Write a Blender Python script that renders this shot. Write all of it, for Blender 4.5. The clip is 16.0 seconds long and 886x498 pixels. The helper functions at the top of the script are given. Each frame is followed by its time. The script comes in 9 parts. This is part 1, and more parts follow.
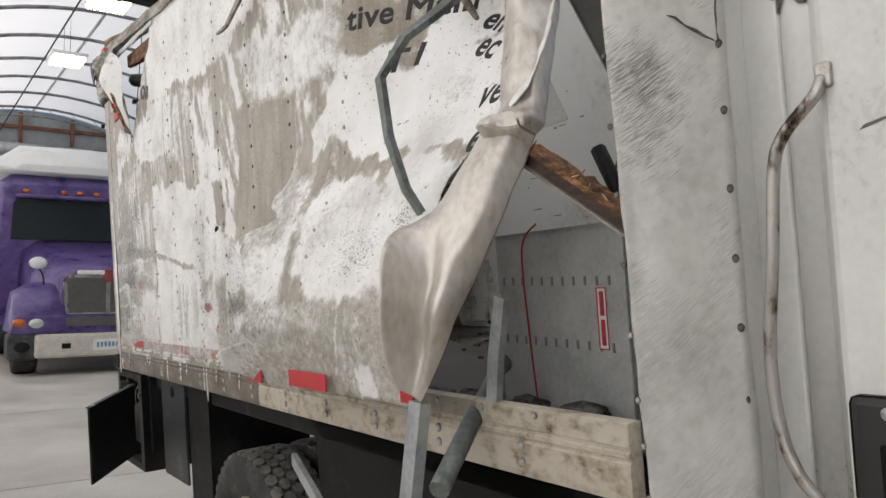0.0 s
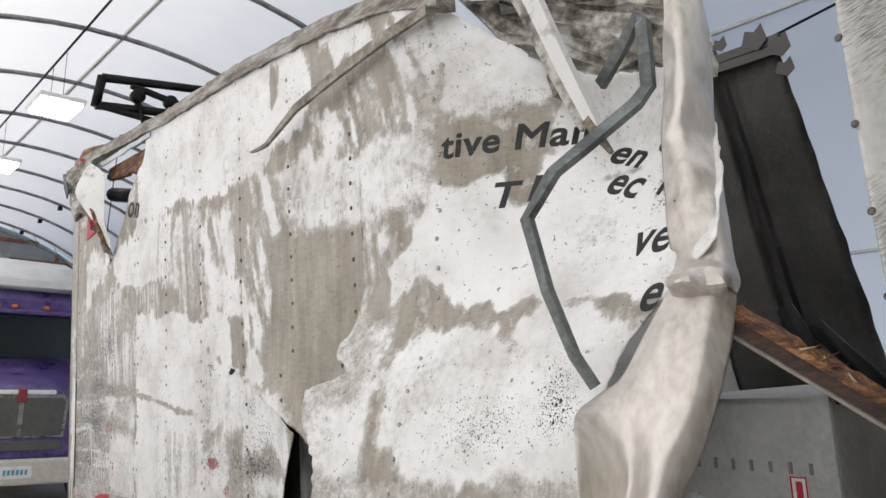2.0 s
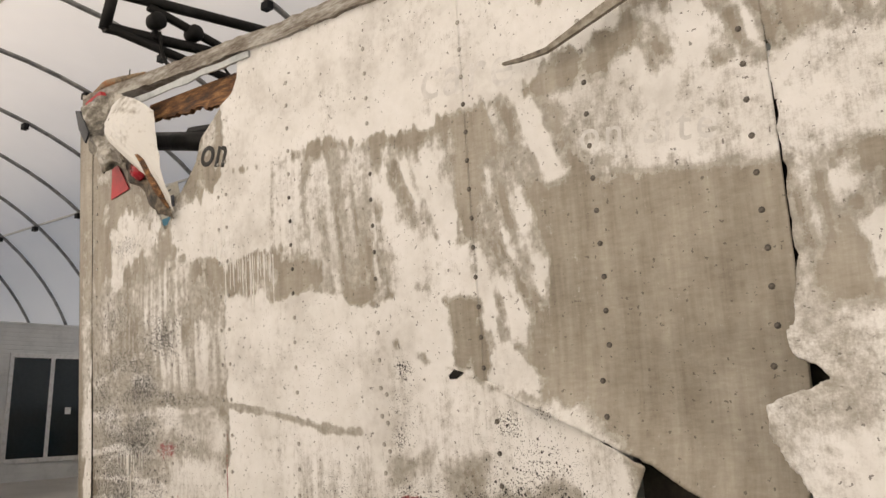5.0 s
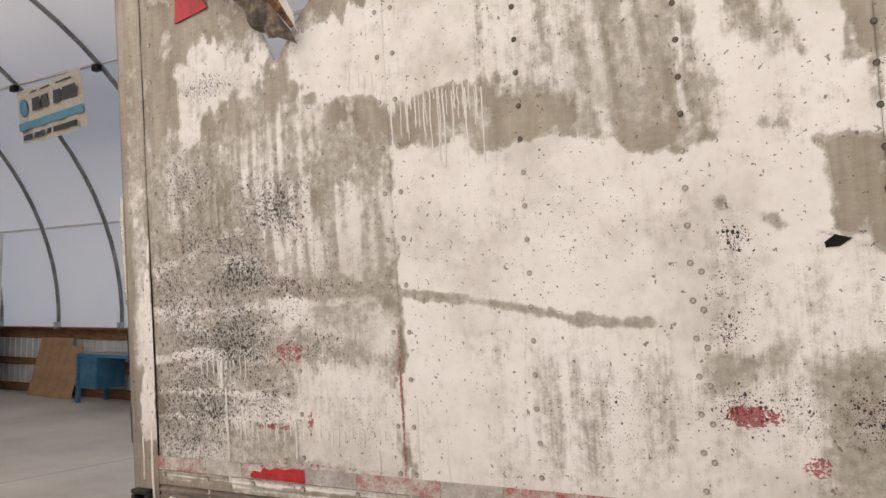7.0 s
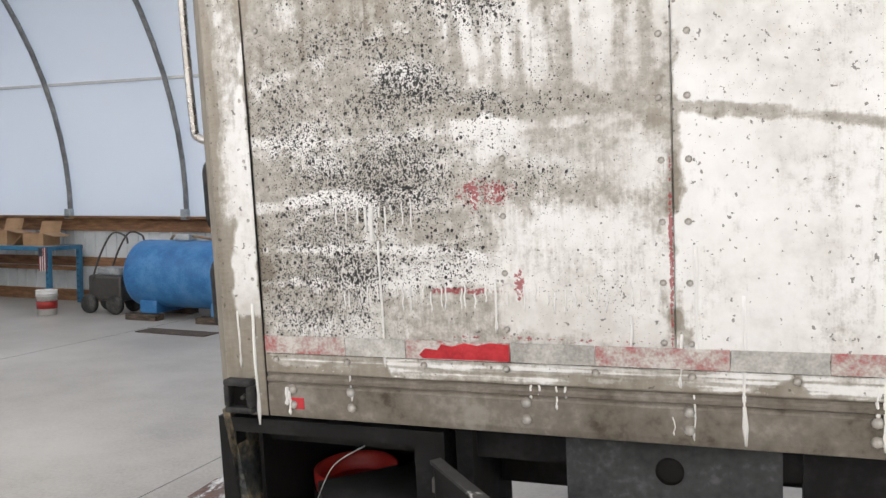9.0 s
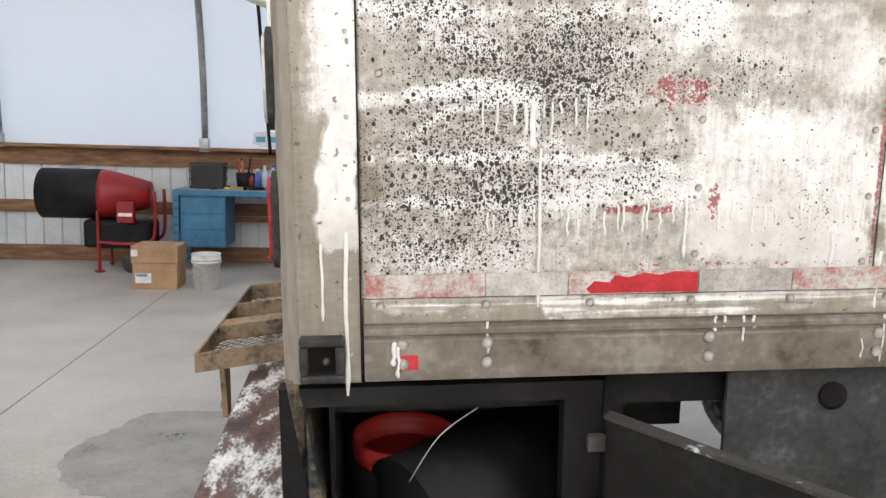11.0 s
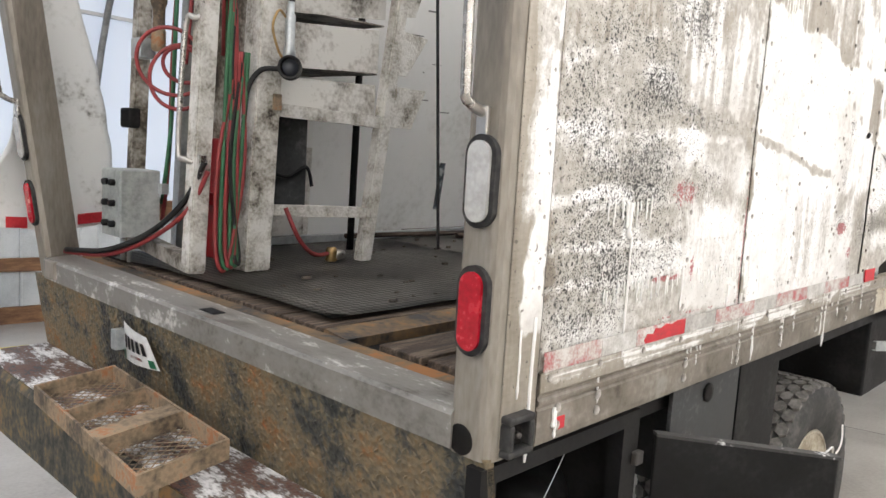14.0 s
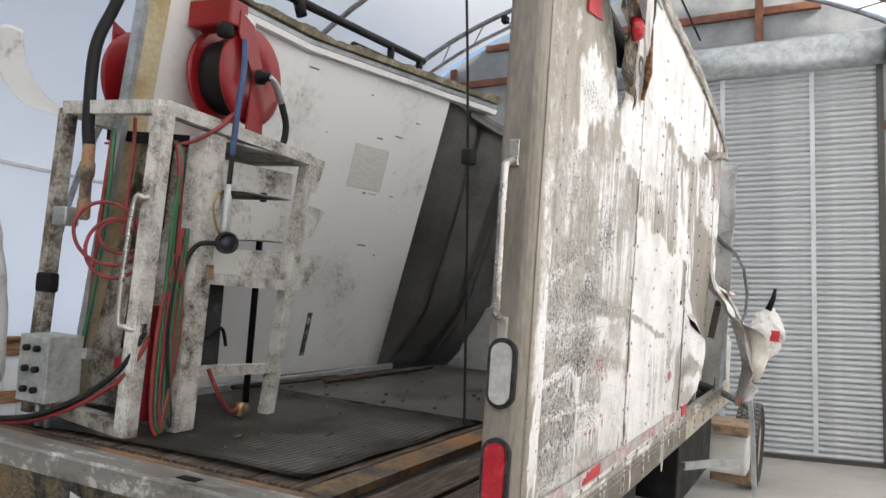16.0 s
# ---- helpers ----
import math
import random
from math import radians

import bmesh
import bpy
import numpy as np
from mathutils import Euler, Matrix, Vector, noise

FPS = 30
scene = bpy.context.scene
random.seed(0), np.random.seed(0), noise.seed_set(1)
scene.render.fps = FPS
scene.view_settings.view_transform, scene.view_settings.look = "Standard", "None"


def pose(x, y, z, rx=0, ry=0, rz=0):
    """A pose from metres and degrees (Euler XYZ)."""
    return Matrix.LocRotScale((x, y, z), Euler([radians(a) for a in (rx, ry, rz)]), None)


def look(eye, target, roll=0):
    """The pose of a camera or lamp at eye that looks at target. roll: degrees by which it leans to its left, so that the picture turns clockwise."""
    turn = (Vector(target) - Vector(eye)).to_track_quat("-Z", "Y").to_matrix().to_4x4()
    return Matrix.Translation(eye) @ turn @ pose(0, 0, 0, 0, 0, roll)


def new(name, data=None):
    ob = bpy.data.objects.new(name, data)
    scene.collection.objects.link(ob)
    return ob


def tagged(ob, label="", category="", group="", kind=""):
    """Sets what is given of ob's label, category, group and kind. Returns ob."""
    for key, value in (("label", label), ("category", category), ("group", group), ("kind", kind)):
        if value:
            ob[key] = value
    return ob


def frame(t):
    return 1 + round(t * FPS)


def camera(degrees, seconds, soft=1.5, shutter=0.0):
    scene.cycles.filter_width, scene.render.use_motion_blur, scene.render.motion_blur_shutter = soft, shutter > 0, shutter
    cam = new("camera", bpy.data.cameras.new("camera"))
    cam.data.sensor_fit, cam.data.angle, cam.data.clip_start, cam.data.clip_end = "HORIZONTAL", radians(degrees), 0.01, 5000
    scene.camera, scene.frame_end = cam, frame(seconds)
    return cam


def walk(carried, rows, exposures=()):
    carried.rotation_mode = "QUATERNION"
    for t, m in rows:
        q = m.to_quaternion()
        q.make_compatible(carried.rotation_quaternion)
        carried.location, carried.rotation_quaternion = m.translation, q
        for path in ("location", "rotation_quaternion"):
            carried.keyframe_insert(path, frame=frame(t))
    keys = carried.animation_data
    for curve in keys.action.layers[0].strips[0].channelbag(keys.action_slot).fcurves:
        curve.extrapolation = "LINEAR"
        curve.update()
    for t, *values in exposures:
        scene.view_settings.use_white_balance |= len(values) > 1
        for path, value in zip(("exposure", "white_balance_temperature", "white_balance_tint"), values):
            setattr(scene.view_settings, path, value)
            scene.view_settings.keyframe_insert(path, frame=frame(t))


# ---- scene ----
cam = camera(59.0, 16.0)
PATH = [
    (0, (5.789, -1.173, 1.662), (4.144, -0.038, 1.729), -3.8),
    (0.5, (5.704, -1.2, 1.718), (4.084, -0.039, 1.88), -3.9),
    (1, (5.519, -1.196, 1.773), (3.97, 0.045, 2.021), -3.6),
    (1.5, (5.368, -1.249, 1.811), (3.862, 0.026, 2.135), -3.4),
    (2, (5.19, -1.379, 1.84), (3.701, -0.087, 2.181), -3.4),
    (2.5, (5.006, -1.469, 1.864), (3.532, -0.159, 2.202), -3.5),
    (3, (4.739, -1.494, 1.879), (3.281, -0.167, 2.216), -3.3),
    (3.2, (4.618, -1.464, 1.893), (3.156, -0.142, 2.231), -3.4),
    (5.3, (3.503, -1.733, 1.951), (2.306, -0.159, 2.248), -3.6),
    (5.5, (3.375, -1.74, 1.955), (2.206, -0.142, 2.239), -3.4),
    (6, (3.055, -1.794, 1.955), (1.985, -0.121, 2.187), -3.2),
    (6.5, (2.728, -1.776, 1.917), (1.694, -0.07, 2.059), -3.4),
    (7, (2.437, -1.745, 1.902), (1.418, -0.026, 1.987), -3.4),
    (7.5, (2.15, -1.773, 1.885), (1.211, -0.008, 1.888), -3.0),
    (8, (1.885, -1.747, 1.846), (1.057, 0.071, 1.764), -2.9),
    (8.5, (1.61, -1.66, 1.818), (0.835, 0.179, 1.684), -3.0),
    (9, (1.361, -1.645, 1.781), (0.674, 0.222, 1.575), -2.8),
    (11.5, (0.072, -1.28, 1.703), (0.472, 0.638, 1.302), 0.8),
    (12, (-0.142, -1.157, 1.692), (0.471, 0.706, 1.299), 1.3),
    (12.5, (-0.405, -1.116, 1.706), (0.445, 0.654, 1.324), 1.8),
    (13, (-0.626, -1.082, 1.732), (0.424, 0.579, 1.359), 2.3),
    (13.5, (-0.83, -0.969, 1.755), (0.469, 0.512, 1.408), 3.0),
    (14, (-1.028, -0.937, 1.807), (0.415, 0.423, 1.543), 3.4),
    (14.5, (-1.281, -0.965, 1.876), (0.267, 0.292, 1.712), 3.6),
    (15, (-1.451, -0.906, 1.917), (0.171, 0.261, 1.858), 3.7),
    (15.5, (-1.597, -0.783, 1.953), (0.101, 0.275, 1.989), 4.0),
    (16, (-1.756, -0.696, 1.97), (0.03, 0.202, 2.047), 4.1),
]
# the wrecked truck leans to its side and sags at the rear; its own frame is turned by SLANT
SLANT = pose(0, 0, 0, 0, -1.8, 0) @ pose(0, 0, 0, 3.4, 0, 0)
walk(cam, [(t, SLANT @ look(e, g, r)) for t, e, g, r in PATH],
     exposures=[(0.0, 0.24, 6900, 10), (0.5, 0.36, 6900, 10), (1.0, 0.34, 6800, 10), (1.5, 0.29, 6750, 10), (2.0, 0.32, 6750, 10), (2.5, 0.22, 7100, 10), (3.0, 0.24, 8550, 10), (5.5, 0.16, 8400, 14), (6.5, 0.2, 8100, 14), (7.0, 0.24, 7950, 16), (7.5, 0.35, 7050, 12), (8.0, 0.48, 6750, 10),
                (9.0, 0.70, 6900, 10), (11.5, 1.03, 7000, 10), (12.5, 1.16, 7000, 10), (13.0, 1.22, 7000, 10), (14.0, 1.14, 7000, 10), (14.5, 1.1, 6950, 10), (15.0, 0.70, 6850, 10), (16.0, 0.82, 6850, 10)])


# ---- world and light ----
world = bpy.data.worlds.new("world")
scene.world = world
world.use_nodes = True
wt = world.node_tree
sky = wt.nodes.new("ShaderNodeTexSky")
sky.sky_type = "NISHITA"
sky.sun_disc = False
sky.sun_elevation = radians(36)
sky.sun_rotation = radians(200)
wt.links.new(sky.outputs[0], wt.nodes["Background"].inputs[0])
wt.nodes["Background"].inputs[1].default_value = 0.12
sun = new("sun", bpy.data.lights.new("sun", "SUN"))
sun.data.energy = 5.0
sun.data.angle = radians(12)
sun.data.color = (1.0, 0.97, 0.92)
sun.matrix_world = look((0, 0, 0), (-math.sin(radians(200)), -math.cos(radians(200)), -math.tan(radians(36))))


# ---- materials ----
def worn(name, colors, scale=4.0, rough=(0.5, 0.8), metal=0.0, bump=0.1, fine=60.0, stretch=(1, 1, 1), pos=(0.35, 0.65), detail=6):
    """Procedural surface: two noise scales mix the colours, roughness and relief follow."""
    m = bpy.data.materials.new(name)
    m.use_nodes = True
    nt = m.node_tree
    b = nt.nodes["Principled BSDF"]
    tc = nt.nodes.new("ShaderNodeTexCoord")
    mp = nt.nodes.new("ShaderNodeMapping")
    mp.inputs["Scale"].default_value = stretch
    nt.links.new(tc.outputs["Object"], mp.inputs["Vector"])
    n1 = nt.nodes.new("ShaderNodeTexNoise")
    n1.inputs["Scale"].default_value, n1.inputs["Detail"].default_value = scale, detail
    n1.inputs["Roughness"].default_value = 0.65
    n2 = nt.nodes.new("ShaderNodeTexNoise")
    n2.inputs["Scale"].default_value, n2.inputs["Detail"].default_value = fine, 4
    for n in (n1, n2):
        nt.links.new(mp.outputs[0], n.inputs["Vector"])
    ad = nt.nodes.new("ShaderNodeMath")
    ad.operation = "MULTIPLY_ADD"
    nt.links.new(n2.outputs[0], ad.inputs[0])
    ad.inputs[1].default_value = 0.35
    nt.links.new(n1.outputs[0], ad.inputs[2])
    sb = nt.nodes.new("ShaderNodeMath")
    sb.operation = "SUBTRACT"
    nt.links.new(ad.outputs[0], sb.inputs[0])
    sb.inputs[1].default_value = 0.175
    cr = nt.nodes.new("ShaderNodeValToRGB")
    el = cr.color_ramp.elements
    el[0].position, el[1].position = pos
    el[0].color, el[1].color = (*colors[0], 1), (*colors[-1], 1)
    for k, c in enumerate(colors[1:-1]):
        e = el.new(pos[0] + (pos[1] - pos[0]) * (k + 1) / (len(colors) - 1))
        e.color = (*c, 1)
    nt.links.new(sb.outputs[0], cr.inputs[0])
    nt.links.new(cr.outputs[0], b.inputs["Base Color"])
    mr = nt.nodes.new("ShaderNodeMapRange")
    mr.inputs["From Min"].default_value, mr.inputs["From Max"].default_value = 0.3, 0.7
    mr.inputs["To Min"].default_value, mr.inputs["To Max"].default_value = rough
    nt.links.new(sb.outputs[0], mr.inputs[0])
    nt.links.new(mr.outputs[0], b.inputs["Roughness"])
    b.inputs["Metallic"].default_value = metal
    bp = nt.nodes.new("ShaderNodeBump")
    bp.inputs["Strength"].default_value = bump
    bp.inputs["Distance"].default_value = 0.01
    nt.links.new(ad.outputs[0], bp.inputs["Height"])
    nt.links.new(bp.outputs[0], b.inputs["Normal"])
    return m


M_CONC = worn("concrete", [(0.34, 0.315, 0.28), (0.45, 0.425, 0.385), (0.53, 0.505, 0.465)], 0.7, (0.35, 0.6), 0, 0.05, 40)
M_FRAME = worn("weathered_aluminium", [(0.17, 0.15, 0.125), (0.25, 0.225, 0.19), (0.33, 0.305, 0.27)], 3, (0.42, 0.6), 0.35, 0.06, 80, (1, 1, 0.25))
M_RAIL = worn("rail_aluminium", [(0.075, 0.06, 0.043), (0.16, 0.14, 0.112), (0.215, 0.19, 0.16), (0.31, 0.288, 0.252)], 7, (0.45, 0.65), 0.3, 0.08, 60, (1, 1, 1), (0.30, 0.68))
M_RAILFRONT = worn("stained_rail", [(0.13, 0.095, 0.06), (0.34, 0.29, 0.215), (0.48, 0.43, 0.345), (0.56, 0.515, 0.43)], 9, (0.4, 0.6), 0.15, 0.08, 40, (1, 1, 1.4), (0.30, 0.56))
M_WHITE = worn("white_panel", [(0.6, 0.6, 0.58), (0.74, 0.74, 0.72), (0.8, 0.8, 0.78)], 3, (0.4, 0.6), 0, 0.05)
M_BLACK = worn("black_steel", [(0.004, 0.004, 0.004), (0.008, 0.008, 0.0085), (0.020, 0.020, 0.020)], 5, (0.45, 0.75), 0, 0.1)
M_RUST = worn("rusted_plate", [(0.03, 0.03, 0.03), (0.12, 0.085, 0.055), (0.2, 0.13, 0.07), (0.32, 0.14, 0.05)], 5, (0.6, 0.9), 0, 0.35, 45)
M_RUBBER = worn("tyre_rubber", [(0.03, 0.03, 0.03), (0.05, 0.05, 0.048), (0.1, 0.095, 0.09)], 6, (0.7, 0.9), 0, 0.15)
M_GREYMET = worn("grey_sheet", [(0.14, 0.135, 0.126), (0.19, 0.185, 0.172), (0.25, 0.242, 0.226)], 2, (0.28, 0.42), 0.5, 0.05)
M_GALV = worn("galvanised_steel", [(0.33, 0.36, 0.37), (0.45, 0.48, 0.49), (0.55, 0.58, 0.58)], 8, (0.3, 0.5), 0.6, 0.05)
M_DOOR = worn("door_slat_steel", [(0.42, 0.44, 0.45), (0.5, 0.52, 0.53), (0.57, 0.59, 0.59)], 2, (0.4, 0.55), 0.2, 0.03)
M_PURPLE = worn("purple_paint", [(0.055, 0.035, 0.14), (0.085, 0.052, 0.19), (0.15, 0.11, 0.26)], 3, (0.22, 0.45), 0, 0.03)
M_BLUE = worn("blue_paint", [(0.02, 0.10, 0.20), (0.03, 0.16, 0.28), (0.05, 0.2, 0.33)], 4, (0.4, 0.7), 0, 0.05)
M_TANK = worn("tank_blue", [(0.02, 0.12, 0.32), (0.03, 0.18, 0.42), (0.08, 0.25, 0.5)], 3, (0.35, 0.6), 0, 0.05)
M_WOOD = worn("old_timber", [(0.13, 0.06, 0.03), (0.22, 0.11, 0.055), (0.32, 0.18, 0.09)], 3, (0.6, 0.85), 0, 0.2, 60, (1, 6, 6))
M_TUBE = worn("arch_tube", [(0.16, 0.16, 0.16), (0.24, 0.24, 0.24), (0.34, 0.34, 0.33)], 5, (0.4, 0.6), 0.5, 0.05)
M_DECK = worn("deck_plate", [(0.05, 0.047, 0.042), (0.09, 0.085, 0.075), (0.14, 0.13, 0.12)], 3, (0.5, 0.8), 0.2, 0.1)


def fabric_material():
    m = bpy.data.materials.new("white_fabric")
    m.use_nodes = True
    nt = m.node_tree
    b = nt.nodes["Principled BSDF"]
    out = nt.nodes["Material Output"]
    tc = nt.nodes.new("ShaderNodeTexCoord")
    n = nt.nodes.new("ShaderNodeTexNoise")
    n.inputs["Scale"].default_value, n.inputs["Detail"].default_value = 0.8, 8
    nt.links.new(tc.outputs["Object"], n.inputs["Vector"])
    cr = nt.nodes.new("ShaderNodeValToRGB")
    cr.color_ramp.elements[0].position, cr.color_ramp.elements[1].position = 0.25, 0.6
    cr.color_ramp.elements[0].color, cr.color_ramp.elements[1].color = (0.80, 0.80, 0.83, 1), (0.90, 0.90, 0.92, 1)
    nt.links.new(n.outputs[0], cr.inputs[0])
    nt.links.new(cr.outputs[0], b.inputs["Base Color"])
    b.inputs["Roughness"].default_value = 0.6
    # film ramp dims the flatter crown by height: weaker overhead light put into colour
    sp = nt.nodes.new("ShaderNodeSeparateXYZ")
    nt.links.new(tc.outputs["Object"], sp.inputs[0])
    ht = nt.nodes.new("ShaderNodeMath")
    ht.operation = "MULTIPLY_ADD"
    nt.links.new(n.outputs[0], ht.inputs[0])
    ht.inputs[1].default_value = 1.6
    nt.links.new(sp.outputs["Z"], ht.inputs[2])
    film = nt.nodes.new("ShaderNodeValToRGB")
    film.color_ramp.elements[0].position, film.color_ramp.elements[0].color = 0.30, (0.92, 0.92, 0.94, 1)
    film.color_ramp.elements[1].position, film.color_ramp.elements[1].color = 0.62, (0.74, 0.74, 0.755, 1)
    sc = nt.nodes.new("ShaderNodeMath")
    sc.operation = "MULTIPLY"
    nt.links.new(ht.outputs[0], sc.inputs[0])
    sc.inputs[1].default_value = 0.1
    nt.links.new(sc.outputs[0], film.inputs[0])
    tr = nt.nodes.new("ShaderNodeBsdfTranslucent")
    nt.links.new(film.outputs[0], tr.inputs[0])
    mx = nt.nodes.new("ShaderNodeMixShader")
    mx.inputs[0].default_value = 0.6
    nt.links.new(b.outputs[0], mx.inputs[1])
    nt.links.new(tr.outputs[0], mx.inputs[2])
    nt.links.new(mx.outputs[0], out.inputs[0])
    return m


M_FABRIC = fabric_material()


def plain(name, color, rough=0.5, metal=0.0, vary=0.12, scale=12):
    lo = tuple(c * (1 - vary) for c in color)
    hi = tuple(min(1, c * (1 + vary)) for c in color)
    return worn(name, [lo, color, hi], scale, (max(0.05, rough - 0.08), min(1, rough + 0.1)), metal, 0.03)


def pattern_bump(m, scale, strength, distance, kind="voronoi", stretch=(1, 1, 1)):
    """Adds a raised pattern to a material's relief."""
    nt = m.node_tree
    tc = nt.nodes.new("ShaderNodeTexCoord")
    mp = nt.nodes.new("ShaderNodeMapping")
    mp.inputs["Scale"].default_value = stretch
    nt.links.new(tc.outputs["Object"], mp.inputs["Vector"])
    if kind == "voronoi":
        v = nt.nodes.new("ShaderNodeTexVoronoi")
        v.inputs["Scale"].default_value = scale
        out = v.outputs["Distance"]
    else:
        v = nt.nodes.new("ShaderNodeTexChecker")
        v.inputs["Scale"].default_value = scale
        out = v.outputs["Fac"]
    nt.links.new(mp.outputs[0], v.inputs["Vector"])
    bp = nt.nodes.new("ShaderNodeBump")
    bp.inputs["Strength"].default_value, bp.inputs["Distance"].default_value = strength, distance
    nt.links.new(out, bp.inputs["Height"])
    b = nt.nodes["Principled BSDF"]
    old = b.inputs["Normal"].links[0].from_socket
    nt.links.new(old, bp.inputs["Normal"])
    nt.links.new(bp.outputs[0], b.inputs["Normal"])
    return m


def pattern_tint(m, scale, factor):
    """Darkens every other small square of a pressed tread pattern, painting its glint and shade as colour."""
    nt = m.node_tree
    b = nt.nodes["Principled BSDF"]
    tc = nt.nodes.new("ShaderNodeTexCoord")
    mp = nt.nodes.new("ShaderNodeMapping")
    mp.inputs["Rotation"].default_value = (0, 0, radians(45))
    nt.links.new(tc.outputs["Object"], mp.inputs["Vector"])
    v = nt.nodes.new("ShaderNodeTexChecker")
    v.inputs["Scale"].default_value = scale
    v.inputs["Color1"].default_value, v.inputs["Color2"].default_value = (1, 1, 1, 1), (factor, factor, factor, 1)
    nt.links.new(mp.outputs[0], v.inputs["Vector"])
    mx = nt.nodes.new("ShaderNodeMix")
    mx.data_type, mx.blend_type = "RGBA", "MULTIPLY"
    mx.inputs[0].default_value = 1.0
    nt.links.new(b.inputs["Base Color"].links[0].from_socket, mx.inputs[6])
    nt.links.new(v.outputs["Color"], mx.inputs[7])
    nt.links.new(mx.outputs[2], b.inputs["Base Color"])
    return m


def glow(name, color, strength):
    m = bpy.data.materials.new(name)
    m.use_nodes = True
    b = m.node_tree.nodes["Principled BSDF"]
    b.inputs["Base Color"].default_value = (*color, 1)
    b.inputs["Emission Color"].default_value = (*color, 1)
    b.inputs["Emission Strength"].default_value = strength
    return m


M_LAMP = glow("lit_tube", (1.0, 0.95, 0.85), 6.0)
M_WAINS = worn("wainscot_steel", [(0.50, 0.53, 0.54), (0.60, 0.63, 0.64), (0.66, 0.69, 0.70)], 2, (0.4, 0.6), 0.1, 0.03)
M_ENDWALL = worn("end_wall_steel", [(0.22, 0.235, 0.24), (0.3, 0.315, 0.32), (0.36, 0.375, 0.38)], 1.5, (0.5, 0.7), 0.1, 0.03)
M_GIRT = worn("red_oxide_steel", [(0.13, 0.05, 0.03), (0.2, 0.08, 0.045), (0.26, 0.11, 0.06)], 4, (0.6, 0.8), 0, 0.05)
M_PURLIN = plain("purlin_strap", (0.55, 0.54, 0.52), 0.7)
M_GAPBACK = worn("dark_backing", [(0.02, 0.018, 0.016), (0.04, 0.036, 0.03), (0.07, 0.06, 0.05)], 6, (0.7, 0.9))
M_RIVET = worn("rivet_metal", [(0.10, 0.09, 0.08), (0.30, 0.28, 0.25), (0.6, 0.58, 0.55)], 9, (0.35, 0.6), 0.4, 0.02, 40)
M_RIVETDARK = worn("dark_rivet", [(0.03, 0.026, 0.022), (0.08, 0.07, 0.06), (0.2, 0.18, 0.16)], 9, (0.5, 0.7), 0.2, 0.02, 40)
M_PAINT = plain("fresh_white_paint", (0.80, 0.795, 0.775), 0.4, 0, 0.04)
M_TAPE_RED = worn("red_tape", [(0.30, 0.012, 0.02), (0.46, 0.02, 0.03), (0.55, 0.035, 0.045)], 14, (0.35, 0.55), 0, 0.05, 120, pos=(0.3, 0.6))
M_TAPE_PINK = worn("painted_over_tape", [(0.42, 0.05, 0.06), (0.40, 0.20, 0.19), (0.46, 0.40, 0.37), (0.6, 0.58, 0.55)], 16, (0.5, 0.7), 0, 0.25, 190, pos=(0.33, 0.62))
M_TAPE_WHITE = worn("pale_tape", [(0.30, 0.29, 0.27), (0.45, 0.44, 0.41), (0.62, 0.61, 0.59)], 14, (0.45, 0.65), 0, 0.2, 160)
M_RAILTOP = worn("flaking_rail", [(0.10, 0.07, 0.05), (0.27, 0.245, 0.21), (0.48, 0.465, 0.435)], 7, (0.5, 0.8), 0.1, 0.3, 50, (0.6, 1, 3), (0.36, 0.62))
M_ORANGEWOOD = worn("broken_wood", [(0.035, 0.014, 0.007), (0.17, 0.075, 0.03), (0.44, 0.23, 0.10)], 7, (0.6, 0.85), 0, 0.45, 60, (1.5, 8, 8), pos=(0.36, 0.68))
M_BROWNWOOD = worn("brown_board", [(0.02, 0.011, 0.007), (0.05, 0.028, 0.018), (0.10, 0.06, 0.04)], 6, (0.55, 0.8), 0, 0.2, 60, (1.5, 8, 8))
M_DRIPEDGE = worn("dull_strip", [(0.10, 0.085, 0.07), (0.24, 0.21, 0.17), (0.4, 0.37, 0.32)], 12, (0.5, 0.7), 0.3, 0.1)
M_FLAPWHITE = worn("crumpled_white", [(0.16, 0.14, 0.11), (0.50, 0.48, 0.44), (0.74, 0.735, 0.71)], 7, (0.4, 0.6), 0.05, 0.06, 40, pos=(0.27, 0.47))
M_FLAPGREY = worn("crumpled_grey", [(0.06, 0.055, 0.045), (0.24, 0.22, 0.185), (0.52, 0.50, 0.46)], 8, (0.35, 0.55), 0.35, 0.06, 40, pos=(0.36, 0.6))
M_FLAPDARK = worn("twisted_dark", [(0.02, 0.018, 0.016), (0.10, 0.08, 0.06), (0.3, 0.24, 0.18)], 12, (0.5, 0.8), 0.1, 0.2, 60)
M_LENS = plain("red_lens", (0.42, 0.012, 0.025), 0.22, 0, 0.2, 30)
pattern_bump(M_LENS, 90, 0.5, 0.002, "voronoi")
M_LENSCLEAR = plain("clear_lens", (0.55, 0.55, 0.53), 0.15, 0.3, 0.12, 30)
pattern_bump(M_LENSCLEAR, 120, 0.4, 0.002, "voronoi", (1, 1, 0.4))
M_NAVY = plain("navy_paint", (0.035, 0.04, 0.05), 0.5)
M_INK = worn("black_lettering", [(0.007, 0.007, 0.008), (0.014, 0.014, 0.014), (0.03, 0.029, 0.027)], 20, (0.5, 0.7))
M_GHOST = worn("ghost_lettering", [(0.60, 0.595, 0.575), (0.68, 0.675, 0.66), (0.80, 0.795, 0.78)], 14, (0.5, 0.6))
